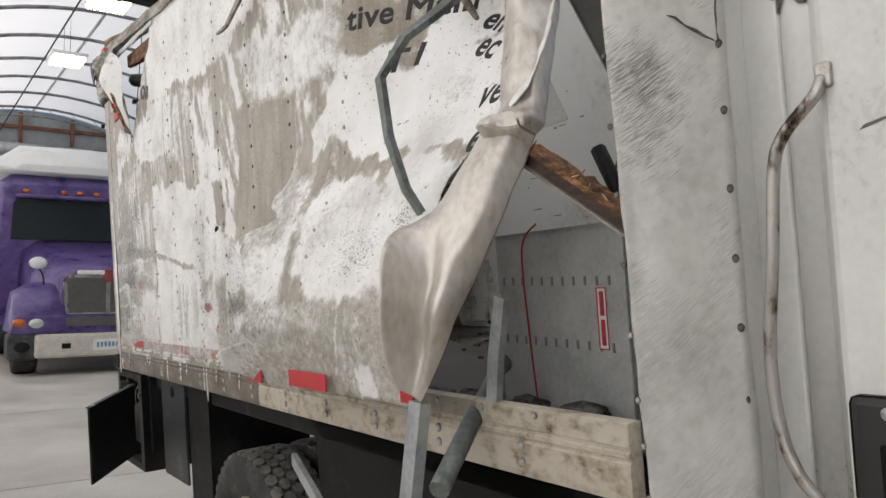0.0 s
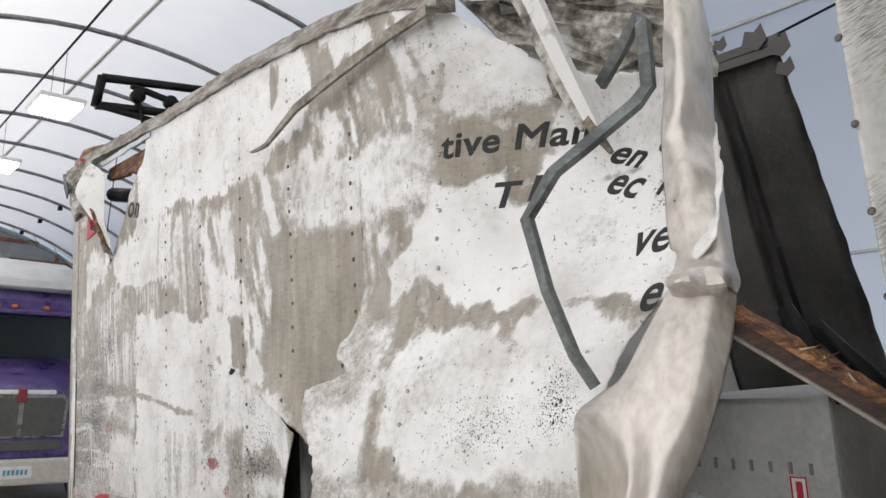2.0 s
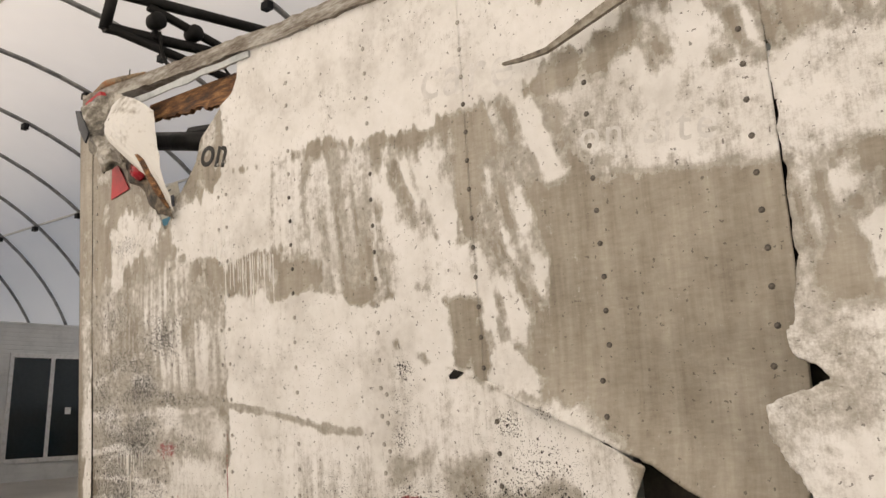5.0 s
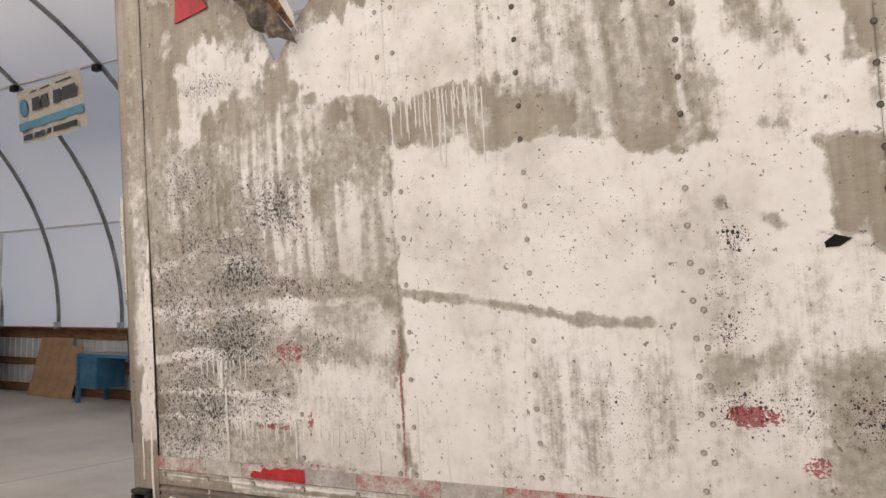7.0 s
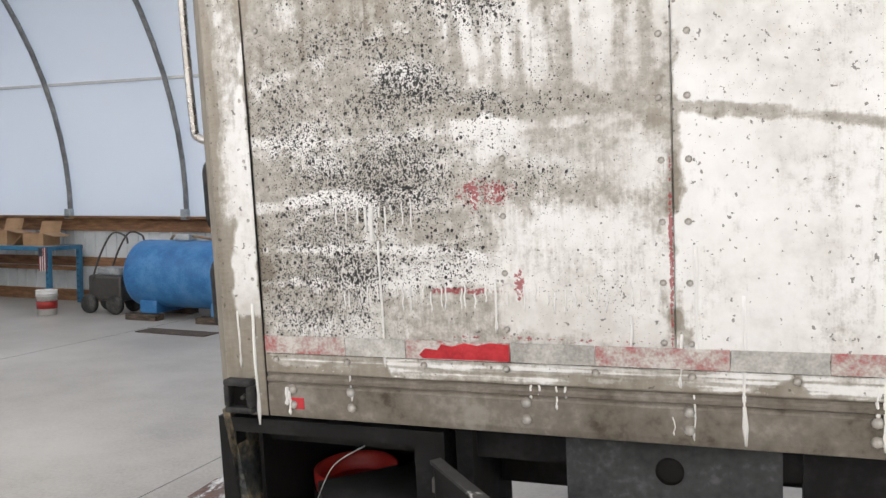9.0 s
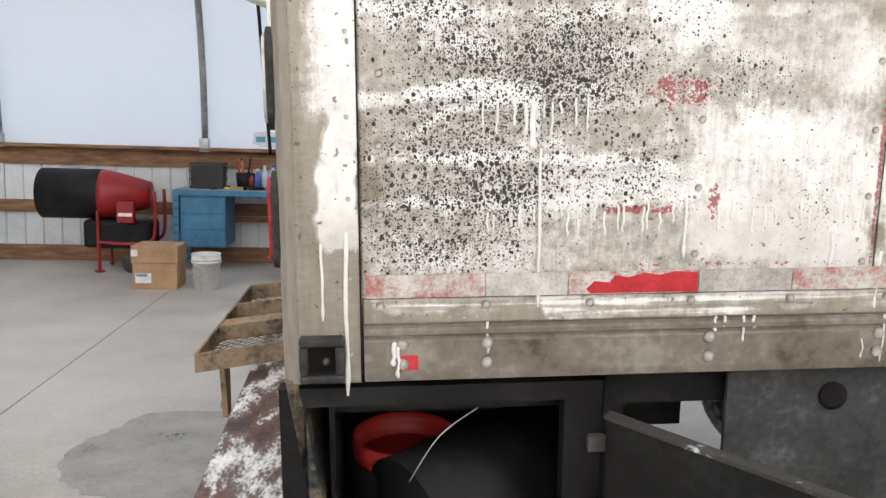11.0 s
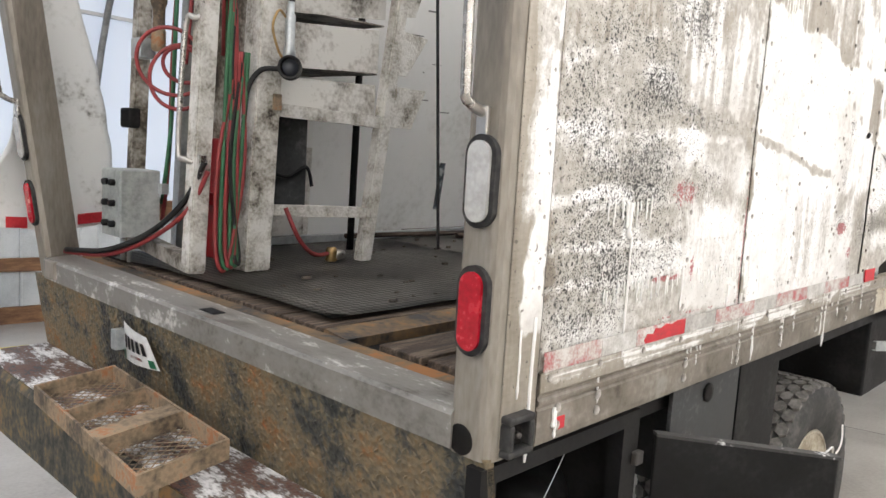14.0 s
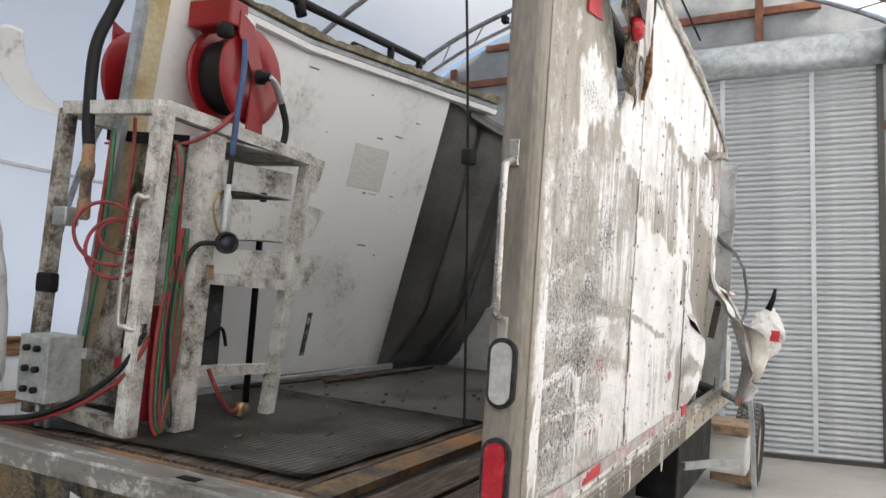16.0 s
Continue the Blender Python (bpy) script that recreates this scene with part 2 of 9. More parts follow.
M_MILL = worn("mill_aluminium", [(0.40, 0.365, 0.32), (0.60, 0.56, 0.505), (0.74, 0.71, 0.665)], 3, (0.24, 0.44), 0.6, 0.06, 50, (1, 1, 0.5))
M_GREENGALV = worn("green_grey_galv", [(0.07, 0.08, 0.077), (0.135, 0.15, 0.146), (0.22, 0.245, 0.237)], 9, (0.4, 0.6), 0.4, 0.08, 70)
M_LINING = worn("white_lining", [(0.34, 0.335, 0.30), (0.68, 0.68, 0.655), (0.78, 0.785, 0.765), (0.83, 0.835, 0.82)], 2.2, (0.3, 0.5), 0, 0.06, 30, pos=(0.25, 0.5))
M_YELLOWED = worn("yellowed_lining", [(0.42, 0.34, 0.18), (0.56, 0.48, 0.3), (0.66, 0.6, 0.45)], 5, (0.5, 0.7))
M_DIRTYCLOTH = worn("tan_roof_skin", [(0.10, 0.085, 0.055), (0.2, 0.17, 0.11), (0.36, 0.33, 0.26)], 6, (0.7, 0.9), 0, 0.3)
M_NAVYDIRT = worn("scuffed_hole", [(0.01, 0.012, 0.014), (0.06, 0.08, 0.1), (0.45, 0.46, 0.46)], 16, (0.5, 0.8))
M_SCUFF = plain("scuff", (0.14, 0.14, 0.135), 0.7)
M_PLACARD = worn("faded_placard", [(0.58, 0.57, 0.53), (0.66, 0.65, 0.62), (0.71, 0.70, 0.68)], 22, (0.6, 0.8), stretch=(1, 1, 4))
M_PLANK = worn("deck_plank", [(0.02, 0.013, 0.009), (0.07, 0.048, 0.033), (0.19, 0.145, 0.11)], 6, (0.65, 0.9), 0, 0.45, 70, (1, 9, 9))
M_CHECKER = worn("chequer_plate", [(0.04, 0.034, 0.028), (0.22, 0.205, 0.18), (0.42, 0.40, 0.37)], 2.4, (0.32, 0.55), 0.4, 0.1, 110, pos=(0.3, 0.64))
# tread glints tinted into the base colour, besides the relief below
pattern_tint(M_CHECKER, 44, 0.38)
pattern_bump(M_CHECKER, 75, 1.0, 0.004, "check", (1, 1, 1))
M_DIRTBITS = plain("dirt_bits", (0.12, 0.10, 0.08), 0.9, 0, 0.5, 40)
M_SILL = worn("scratched_sill", [(0.09, 0.08, 0.068), (0.185, 0.175, 0.158), (0.24, 0.23, 0.212), (0.27, 0.26, 0.24), (0.60, 0.59, 0.57)], 9, (0.32, 0.6), 0.35, 0.15, 60, (2.5, 0.8, 1), pos=(0.28, 0.68))
M_RUSTPIT = worn("pitted_rust", [(0.018, 0.021, 0.023), (0.055, 0.056, 0.048), (0.15, 0.122, 0.078), (0.195, 0.145, 0.085), (0.235, 0.135, 0.06), (0.37, 0.115, 0.038)], 4.5, (0.55, 0.85), 0.1, 0.6, 55, pos=(0.33, 0.72))
pattern_bump(M_RUSTPIT, 60, 1.0, 0.006, "voronoi")
M_BUMPER = worn("worn_bumper", [(0.03, 0.031, 0.03), (0.08, 0.077, 0.064), (0.17, 0.13, 0.08), (0.30, 0.17, 0.075)], 5, (0.6, 0.9), 0, 0.35, 40, pos=(0.35, 0.72))
M_TREADPLATE = worn("worn_tread", [(0.045, 0.045, 0.046), (0.15, 0.068, 0.045), (0.13, 0.11, 0.10), (0.58, 0.58, 0.58), (0.8, 0.8, 0.8)], 5.5, (0.5, 0.85), 0, 0.35, 60, (2.5, 1, 1), (0.35, 0.64))
pattern_bump(M_TREADPLATE, 60, 0.6, 0.003, "voronoi", (1, 2, 1))
M_RUSTSTEP = worn("rusted_step", [(0.07, 0.052, 0.037), (0.20, 0.15, 0.10), (0.32, 0.235, 0.155), (0.36, 0.16, 0.075)], 7, (0.6, 0.9), 0.1, 0.3, 60)
M_PLATE = worn("white_plate", [(0.6, 0.6, 0.58), (0.74, 0.74, 0.73), (0.78, 0.78, 0.77)], 12, (0.3, 0.5))
M_PLATEGREEN = plain("plate_green", (0.02, 0.22, 0.10), 0.45)
M_RUBBERRING = worn("rubber_ring", [(0.015, 0.015, 0.016), (0.03, 0.03, 0.031), (0.06, 0.058, 0.055)], 14, (0.5, 0.75), 0, 0.1)
M_CHROME = worn("dull_chrome", [(0.36, 0.34, 0.31), (0.46, 0.44, 0.41), (0.54, 0.52, 0.49)], 6, (0.22, 0.34), 0.85, 0.02)
M_PITTEDCHROME = worn("rust_pitted_chrome", [(0.03, 0.02, 0.014), (0.16, 0.12, 0.09), (0.42, 0.395, 0.365), (0.52, 0.50, 0.47)], 14, (0.24, 0.5), 0.7, 0.1, 60, (1, 1, 0.5), pos=(0.32, 0.52))
M_SOCKET = plain("dark_socket", (0.008, 0.007, 0.0065), 0.7)
M_CHIPPED = worn("chipped_edge", [(0.03, 0.03, 0.03), (0.05, 0.05, 0.05), (0.75, 0.75, 0.74)], 10, (0.5, 0.7), pos=(0.5, 0.66))
M_REDPLASTIC = plain("red_plastic", (0.36, 0.025, 0.02), 0.4)
M_DARKPLATE = worn("scuffed_dark_plate", [(0.03, 0.032, 0.033), (0.06, 0.063, 0.065), (0.16, 0.165, 0.165)], 5, (0.4, 0.7), 0.1, 0.1, pos=(0.35, 0.75))
M_TREAD = worn("tread_rubber", [(0.06, 0.057, 0.052), (0.12, 0.115, 0.105), (0.2, 0.19, 0.175)], 9, (0.75, 0.95), 0, 0.2)
M_RIM = worn("cream_rim", [(0.22, 0.18, 0.12), (0.40, 0.36, 0.28), (0.5, 0.46, 0.39)], 6, (0.5, 0.75), 0, 0.1)
M_DARKSTEEL = plain("dark_steel", (0.09, 0.085, 0.08), 0.5, 0.6)
M_CABINET = worn("cabinet_white", [(0.32, 0.33, 0.32), (0.42, 0.43, 0.42), (0.49, 0.50, 0.49)], 5, (0.35, 0.5), 0, 0.03)
M_SLOT = plain("cabinet_slot", (0.20, 0.20, 0.2), 0.6)
M_REDWIRE = plain("red_wire", (0.35, 0.02, 0.03), 0.45)
M_RAGS = worn("dark_rags", [(0.012, 0.012, 0.012), (0.035, 0.035, 0.033), (0.14, 0.14, 0.13)], 9, (0.7, 0.95), 0, 0.4)


def scraped_material():
    """White paint scored by slanting scrapes that crowd into patches."""
    mm = worn("scraped_white", [(0.50, 0.49, 0.46), (0.62, 0.61, 0.58), (0.70, 0.69, 0.66)], 3, (0.35, 0.55), 0.05, 0.06, 40)
    nt = mm.node_tree
    N, L = nt.nodes.new, nt.links.new
    b = nt.nodes["Principled BSDF"]
    tc = N("ShaderNodeTexCoord")
    mp = N("ShaderNodeMapping")
    mp.vector_type = "TEXTURE"
    mp.inputs["Rotation"].default_value = (radians(38), 0, 0)
    mp.inputs["Scale"].default_value = (0.4, 0.6, 0.028)
    L(tc.outputs["Object"], mp.inputs["Vector"])
    n1 = N("ShaderNodeTexNoise")
    n1.inputs["Scale"].default_value, n1.inputs["Detail"].default_value, n1.inputs["Roughness"].default_value = 15, 7, 0.72
    L(mp.outputs[0], n1.inputs["Vector"])
    n2 = N("ShaderNodeTexNoise")
    n2.inputs["Scale"].default_value, n2.inputs["Detail"].default_value = 3.5, 5
    L(tc.outputs["Object"], n2.inputs["Vector"])
    ad = N("ShaderNodeMath")
    ad.operation = "MULTIPLY_ADD"
    L(n2.outputs[0], ad.inputs[0])
    ad.inputs[1].default_value = 0.9
    L(n1.outputs[0], ad.inputs[2])
    mr = N("ShaderNodeMapRange")
    mr.inputs["From Min"].default_value, mr.inputs["From Max"].default_value = 1.0, 1.17
    L(ad.outputs[0], mr.inputs[0])
    mx = N("ShaderNodeMix")
    mx.data_type = "RGBA"
    sp = N("ShaderNodeSeparateXYZ")
    L(tc.outputs["Object"], sp.inputs[0])
    up = N("ShaderNodeMapRange")
    up.inputs["From Min"].default_value, up.inputs["From Max"].default_value = 1.55, 1.85
    up.inputs["To Min"].default_value, up.inputs["To Max"].default_value = 0.3, 1.0
    L(sp.outputs["Z"], up.inputs[0])
    ml = N("ShaderNodeMath")
    ml.operation = "MULTIPLY"
    L(mr.outputs[0], ml.inputs[0])
    L(up.outputs[0], ml.inputs[1])
    L(ml.outputs[0], mx.inputs[0])
    L(b.inputs["Base Color"].links[0].from_socket, mx.inputs[6])
    mx.inputs[7].default_value = (0.17, 0.165, 0.15, 1)
    L(mx.outputs[2], b.inputs["Base Color"])
    return mm


M_SCRAPED = scraped_material()
M_CREAM = worn("cream_white_paint", [(0.62, 0.62, 0.595), (0.70, 0.70, 0.675), (0.75, 0.75, 0.725)], 2, (0.25, 0.4), 0, 0.02)
M_BLACKPLASTIC = plain("black_plastic", (0.022, 0.022, 0.023), 0.5)
M_SKIN = worn("torn_white_skin", [(0.08, 0.075, 0.065), (0.46, 0.46, 0.44), (0.68, 0.69, 0.675), (0.74, 0.75, 0.74)], 4, (0.35, 0.5), 0, 0.05, 40, pos=(0.27, 0.48))
M_CARTWHITE = worn("chipped_cart_white", [(0.05, 0.04, 0.03), (0.30, 0.28, 0.24), (0.50, 0.485, 0.445), (0.66, 0.65, 0.615)], 9, (0.6, 0.85), 0, 0.7, 90, pos=(0.27, 0.60))
M_CARTDIRTY = worn("filthy_cart_paint", [(0.03, 0.025, 0.02), (0.13, 0.11, 0.085), (0.34, 0.32, 0.28), (0.52, 0.50, 0.46)], 6, (0.5, 0.8), 0, 0.3, 60, pos=(0.34, 0.66))
M_CARTPANEL = worn("grimy_cart_panel", [(0.07, 0.058, 0.045), (0.42, 0.40, 0.365), (0.66, 0.65, 0.615)], 5, (0.5, 0.75), 0, 0.12, 50, pos=(0.31, 0.56))
M_HOSERED = plain("red_hose", (0.24, 0.03, 0.032), 0.5, 0, 0.25)
M_HOSEGREEN = plain("green_hose", (0.03, 0.13, 0.06), 0.5, 0, 0.25)
M_HOSEBLUE = plain("blue_hose", (0.03, 0.07, 0.17), 0.5)
M_HOSEBLACK = plain("black_hose", (0.02, 0.02, 0.02), 0.6)
M_REEL = plain("reel_red", (0.26, 0.008, 0.012), 0.36, 0, 0.15, 5)
M_BRASS = plain("brass_fitting", (0.42, 0.28, 0.13), 0.4, 0.8, 0.3)
M_JBOX = worn("grey_junction_box", [(0.20, 0.22, 0.21), (0.32, 0.34, 0.33), (0.42, 0.44, 0.43)], 6, (0.45, 0.65), 0.1, 0.05)
M_CARD = worn("cardboard", [(0.30, 0.18, 0.095), (0.38, 0.235, 0.13), (0.43, 0.28, 0.16)], 4, (0.7, 0.9))
M_BUCKET = worn("white_bucket", [(0.55, 0.54, 0.51), (0.7, 0.69, 0.66), (0.75, 0.74, 0.72)], 7, (0.4, 0.6))
M_GLASS = plain("dark_glass", (0.02, 0.028, 0.03), 0.08)
M_SIDING = worn("white_siding", [(0.6, 0.61, 0.6), (0.7, 0.71, 0.7), (0.74, 0.75, 0.74)], 2, (0.5, 0.7))
M_BANNER = plain("banner_cloth", (0.55, 0.52, 0.44), 0.8)
M_BANNERBLUE = plain("banner_blue", (0.10, 0.30, 0.42), 0.8)
M_AMBER = plain("amber_lens", (0.60, 0.14, 0.02), 0.3)
M_BUMPERCREAM = plain("cream_bumper", (0.55, 0.52, 0.46), 0.4)
M_GRILLE = pattern_bump(plain("grille_mesh", (0.14, 0.14, 0.13), 0.4, 0.5), 60, 0.8, 0.005, "check")
M_DARKSTAIN = worn("floor_stain", [(0.20, 0.19, 0.17), (0.28, 0.265, 0.235), (0.36, 0.34, 0.305)], 3, (0.25, 0.45), 0, 0.03)

for m_ in (M_BLACK, M_SOCKET, M_RUBBER, M_GAPBACK, M_RAGS, M_HOSEBLACK, M_RUBBERRING, M_DARKPLATE, M_BUMPER):
    m_.node_tree.nodes["Principled BSDF"].inputs["Specular IOR Level"].default_value = 0.22
# very pale so the unseen ground outside reflects light up to the lower fabric
M_BOUNCE = worn("bounce_ground", [(0.72, 0.73, 0.75), (0.80, 0.81, 0.83), (0.86, 0.87, 0.89)], 0.6, (0.7, 0.9))
M_TANPANEL = worn("tan_panel", [(0.10, 0.07, 0.04), (0.20, 0.14, 0.085), (0.3, 0.22, 0.14)], 3, (0.5, 0.7))


# ---- mesh helpers ----
def link(name, bm, material, parent=None, label="", smooth=False):
    me = bpy.data.meshes.new(name)
    bm.to_mesh(me)
    bm.free()
    if material:
        me.materials.append(material)
    if smooth:
        for p in me.polygons:
            p.use_smooth = True
    ob = new(name, me)
    if parent is not None:
        ob.parent = parent
    if label:
        ob["label"] = label
    return ob


def part(name, bm, material, parent, label="", smooth=False):
    return link(name, bm, material, parent, label, smooth)


def thing(name, label, category, m=None, group="", kind=""):
    ob = new(name)
    ob.empty_display_size = 0.1
    if m is not None:
        ob.matrix_world = m
    return tagged(ob, label, category, group, kind)


def box(bm, x0, x1, y0, y1, z0, z1, bevel=0.0, m=None):
    vs = [bm.verts.new((x, y, z)) for x in (x0, x1) for y in (y0, y1) for z in (z0, z1)]
    if m is not None:
        for v in vs:
            v.co = m @ v.co
    fs = []
    for a in ((0, 1, 3, 2), (4, 6, 7, 5), (0, 4, 5, 1), (2, 3, 7, 6), (0, 2, 6, 4), (1, 5, 7, 3)):
        fs.append(bm.faces.new([vs[k] for k in a]))
    if bevel:
        bmesh.ops.bevel(bm, geom=list({e for f in fs for e in f.edges}), offset=bevel, segments=2, affect="EDGES", profile=0.5)
    return bm


def cube(x0, x1, y0, y1, z0, z1, bevel=0.0, m=None):
    return box(bmesh.new(), x0, x1, y0, y1, z0, z1, bevel, m)


def tube(bm, pts, r, seg=10, cap=True):
    """A round tube along a line of points; r may be one radius or one for each point."""
    pts = [Vector(p) for p in pts]
    rings = []
    nrm = None
    for k, p in enumerate(pts):
        d = (pts[min(k + 1, len(pts) - 1)] - pts[max(k - 1, 0)]).normalized()
        if nrm is None:
            nrm = d.orthogonal().normalized()
        nrm = (nrm - d * nrm.dot(d)).normalized()
        bi = d.cross(nrm)
        rr = r[k] if isinstance(r, (list, tuple)) else r
        rings.append([bm.verts.new(p + (nrm * math.cos(2 * math.pi * j / seg) + bi * math.sin(2 * math.pi * j / seg)) * rr) for j in range(seg)])
    for a, b in zip(rings, rings[1:]):
        for j in range(seg):
            f = bm.faces.new((a[j], a[(j + 1) % seg], b[(j + 1) % seg], b[j]))
            f.smooth = True
    if cap:
        bm.faces.new(list(reversed(rings[0])))
        bm.faces.new(rings[-1])
    return bm


def smoothline(pts, n=6):
    """A Catmull-Rom line through the points."""
    pts = [Vector(p) for p in pts]
    out = []
    for k in range(len(pts) - 1):
        p0, p1, p2, p3 = pts[max(k - 1, 0)], pts[k], pts[k + 1], pts[min(k + 2, len(pts) - 1)]
        for j in range(n):
            t = j / n
            out.append(0.5 * ((2 * p1) + (p2 - p0) * t + (2 * p0 - 5 * p1 + 4 * p2 - p3) * t * t + (3 * p1 - p0 - 3 * p2 + p3) * t ** 3))
    out.append(pts[-1])
    return out


def pipe(pts, r, seg=8, n=6):
    return tube(bmesh.new(), smoothline(pts, n), r, seg)


def lathe(profile, axis="z", seg=24, at=(0, 0, 0)):
    """Turns (radius, height) pairs round an axis."""
    bm = bmesh.new()
    rings = []
    for r, h in profile:
        ring = []
        for j in range(seg):
            a = 2 * math.pi * j / seg
            c, s_ = r * math.cos(a), r * math.sin(a)
            co = {"z": (c, s_, h), "y": (c, h, s_), "x": (h, c, s_)}[axis]
            ring.append(bm.verts.new(Vector(co) + Vector(at)))
        rings.append(ring)
    for a, b in zip(rings, rings[1:]):
        for j in range(seg):
            f = bm.faces.new((a[j], a[(j + 1) % seg], b[(j + 1) % seg], b[j]))
            f.smooth = True
    for ring, (r, _) in ((rings[0], profile[0]), (rings[-1], profile[-1])):
        if r > 1e-4:
            bm.faces.new(ring)
    bmesh.ops.recalc_face_normals(bm, faces=bm.faces)
    return bm


def prism(poly, axis, a0, a1):
    """Extrudes a polygon, given in the two other axes, along an axis from a0 to a1."""
    bm = bmesh.new()

    def place(u, v, w):
        return {"x": (w, u, v), "y": (u, w, v), "z": (u, v, w)}[axis]
    lo = [bm.verts.new(place(u, v, a0)) for u, v in poly]
    hi = [bm.verts.new(place(u, v, a1)) for u, v in poly]
    n = len(poly)
    bm.faces.new(lo)
    bm.faces.new(hi)
    for j in range(n):
        bm.faces.new((lo[j], lo[(j + 1) % n], hi[(j + 1) % n], hi[j]))
    bmesh.ops.recalc_face_normals(bm, faces=bm.faces)
    return bm


# ---- the hall ----
WALL_Y, FAR_Y, DOOR_X, END_X, MID_Y = 9.0, -4.72, 11.2, -24.0, 2.14
SPAN, RISE = 6.86, 6.14


def arch(a, b, n=41):
    return [(MID_Y + a * math.cos(math.pi * k / (n - 1)), 1.45 + b * math.sin(math.pi * k / (n - 1))) for k in range(n)]


floor = tagged(link("floor", cube(END_X - 0.3, DOOR_X + 0.3, FAR_Y - 0.1, WALL_Y + 0.1, -0.3, 0), M_CONC), "smooth grey concrete shop floor with stains and sawn joints", "floor", kind="structure")
# added out of view as a reflector for the fabric walls
ground = tagged(link("ground", cube(-400, 400, -400, 400, -0.5, -0.06), M_BOUNCE), "unseen pale ground round the hall, added to bounce light onto the fabric", "ground", kind="structure")
prof = arch(SPAN, RISE)
bm = bmesh.new()
xs = [END_X + (DOOR_X - END_X) * k / 58 for k in range(59)]
rings = [[bm.verts.new((x, y, z)) for y, z in prof] for x in xs]
for a, b in zip(rings, rings[1:]):
    for j in range(len(prof) - 1):
        bm.faces.new((a[j], b[j], b[j + 1], a[j + 1])).smooth = True
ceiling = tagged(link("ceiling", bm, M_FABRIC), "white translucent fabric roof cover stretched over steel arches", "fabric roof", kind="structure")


def ribbed_wall(x0, x1, y, z1, inward):
    """Ribbed sheet metal wainscot: one folded sheet with a trapezoid rib every 0.23 m."""
    bm = bmesh.new()
    pts = []
    x = x0
    while x < x1:
        pts += [(x, 0.0), (x + 0.19, 0.0), (x + 0.2, 0.018), (x + 0.22, 0.018)]
        x += 0.23
    lo = [bm.verts.new((px, y + inward * d, 0)) for px, d in pts]
    hi = [bm.verts.new((px, y + inward * d, z1)) for px, d in pts]
    for k in range(len(pts) - 1):
        bm.faces.new((lo[k], lo[k + 1], hi[k + 1], hi[k]))
    return bm


for nm, y, inw in (("wall_north", WALL_Y, -1), ("wall_south", FAR_Y, 1)):
    w = tagged(link(nm, ribbed_wall(END_X, DOOR_X, y, 1.5, inw), M_WAINS), "pale grey ribbed metal wainscot below the fabric", "wall", kind="structure")
    part("timber_rail", cube(END_X, DOOR_X, y + inw * 0.02 - 0.03, y + inw * 0.02 + 0.03, 1.24, 1.46, 0.004), M_WOOD, w, "reddish brown timber rail")
    part("timber_rail", cube(END_X, DOOR_X, y + inw * 0.08 - 0.11, y + inw * 0.08 + 0.11, 1.46, 1.5, 0.004), M_WOOD, w, "flat timber sill board")
    part("timber_rail", cube(END_X, DOOR_X, y + inw * 0.02 - 0.04, y + inw * 0.02 + 0.04, 0.0, 0.2, 0.004), M_WOOD, w, "timber sole plate")
    part("timber_rail", cube(END_X, DOOR_X, y + inw * 0.02 - 0.03, y + inw * 0.02 + 0.03, 0.62, 0.78, 0.004), M_WOOD, w, "timber mid rail")
poly = [(y, z) for y, z in prof] + [(FAR_Y, 0), (WALL_Y, 0)]
for nm, x, inw in (("wall_east", DOOR_X + 0.14, -1), ("wall_west", END_X - 0.14, 1)):
    w = tagged(link(nm, prism(poly, "x", x, x - inw * 0.1), M_ENDWALL), "grey metal end wall on rust brown steel girts", "wall", kind="structure")
    for z in (2.2, 3.6, 5.0, 6.35, 7.0):
        half = SPAN * math.sqrt(max(0.0, 1 - ((z - 1.45) / RISE) ** 2)) - 0.1
        part("girt", cube(x + inw * 0.0, x + inw * 0.08, MID_Y - half, MID_Y + half, z - 0.06, z + 0.06), M_GIRT, w, "rust brown steel girt")
    for y in (-3.4, 0.2, 1.8, 3.4, 5.6, 7.0):
        top = 1.45 + RISE * math.sqrt(max(0.0, 1 - ((y - MID_Y) / SPAN) ** 2)) - 0.1
        part("girt", cube(x + inw * 0.08, x + inw * 0.16, y - 0.06, y + 0.06, 6.3 if -1.6 < y < 4 else 0, top), M_GIRT, w, "rust brown steel post")
for x in (10.28, 7.84, 5.4, 2.96, 0.52, -1.92, -4.45, -7.05, -9.5, -11.95, -14.15, -16.4, -18.5, -20.7, -23.0):
    bm = tube(bmesh.new(), [(x, y, z) for y, z in arch(SPAN - 0.1, RISE - 0.1)], 0.042, 8)
    rib = link("arch_rib", bm, M_TUBE)
    tagged(rib, "dark steel tube arch carrying the fabric roof", "roof arch", "roof arches", "structure")
    for sgn in (-1, 1):
        part("foot_bracket", cube(x - 0.06, x + 0.06, MID_Y + sgn * (SPAN - 0.14) - 0.05, MID_Y + sgn * (SPAN - 0.14) + 0.05, 1.45, 1.62, 0.006), M_GALV, rib, "galvanised arch foot")
    for fr in (0.28, 0.4, 0.6, 0.72):
        y, z = MID_Y + (SPAN - 0.2) * math.cos(math.pi * fr), 1.45 + (RISE - 0.2) * math.sin(math.pi * fr)
        part("clamp", cube(x - 0.05, x + 0.09, y - 0.05, y + 0.05, z - 0.06, z + 0.05), M_BLACK, rib, "dark purlin clamp")
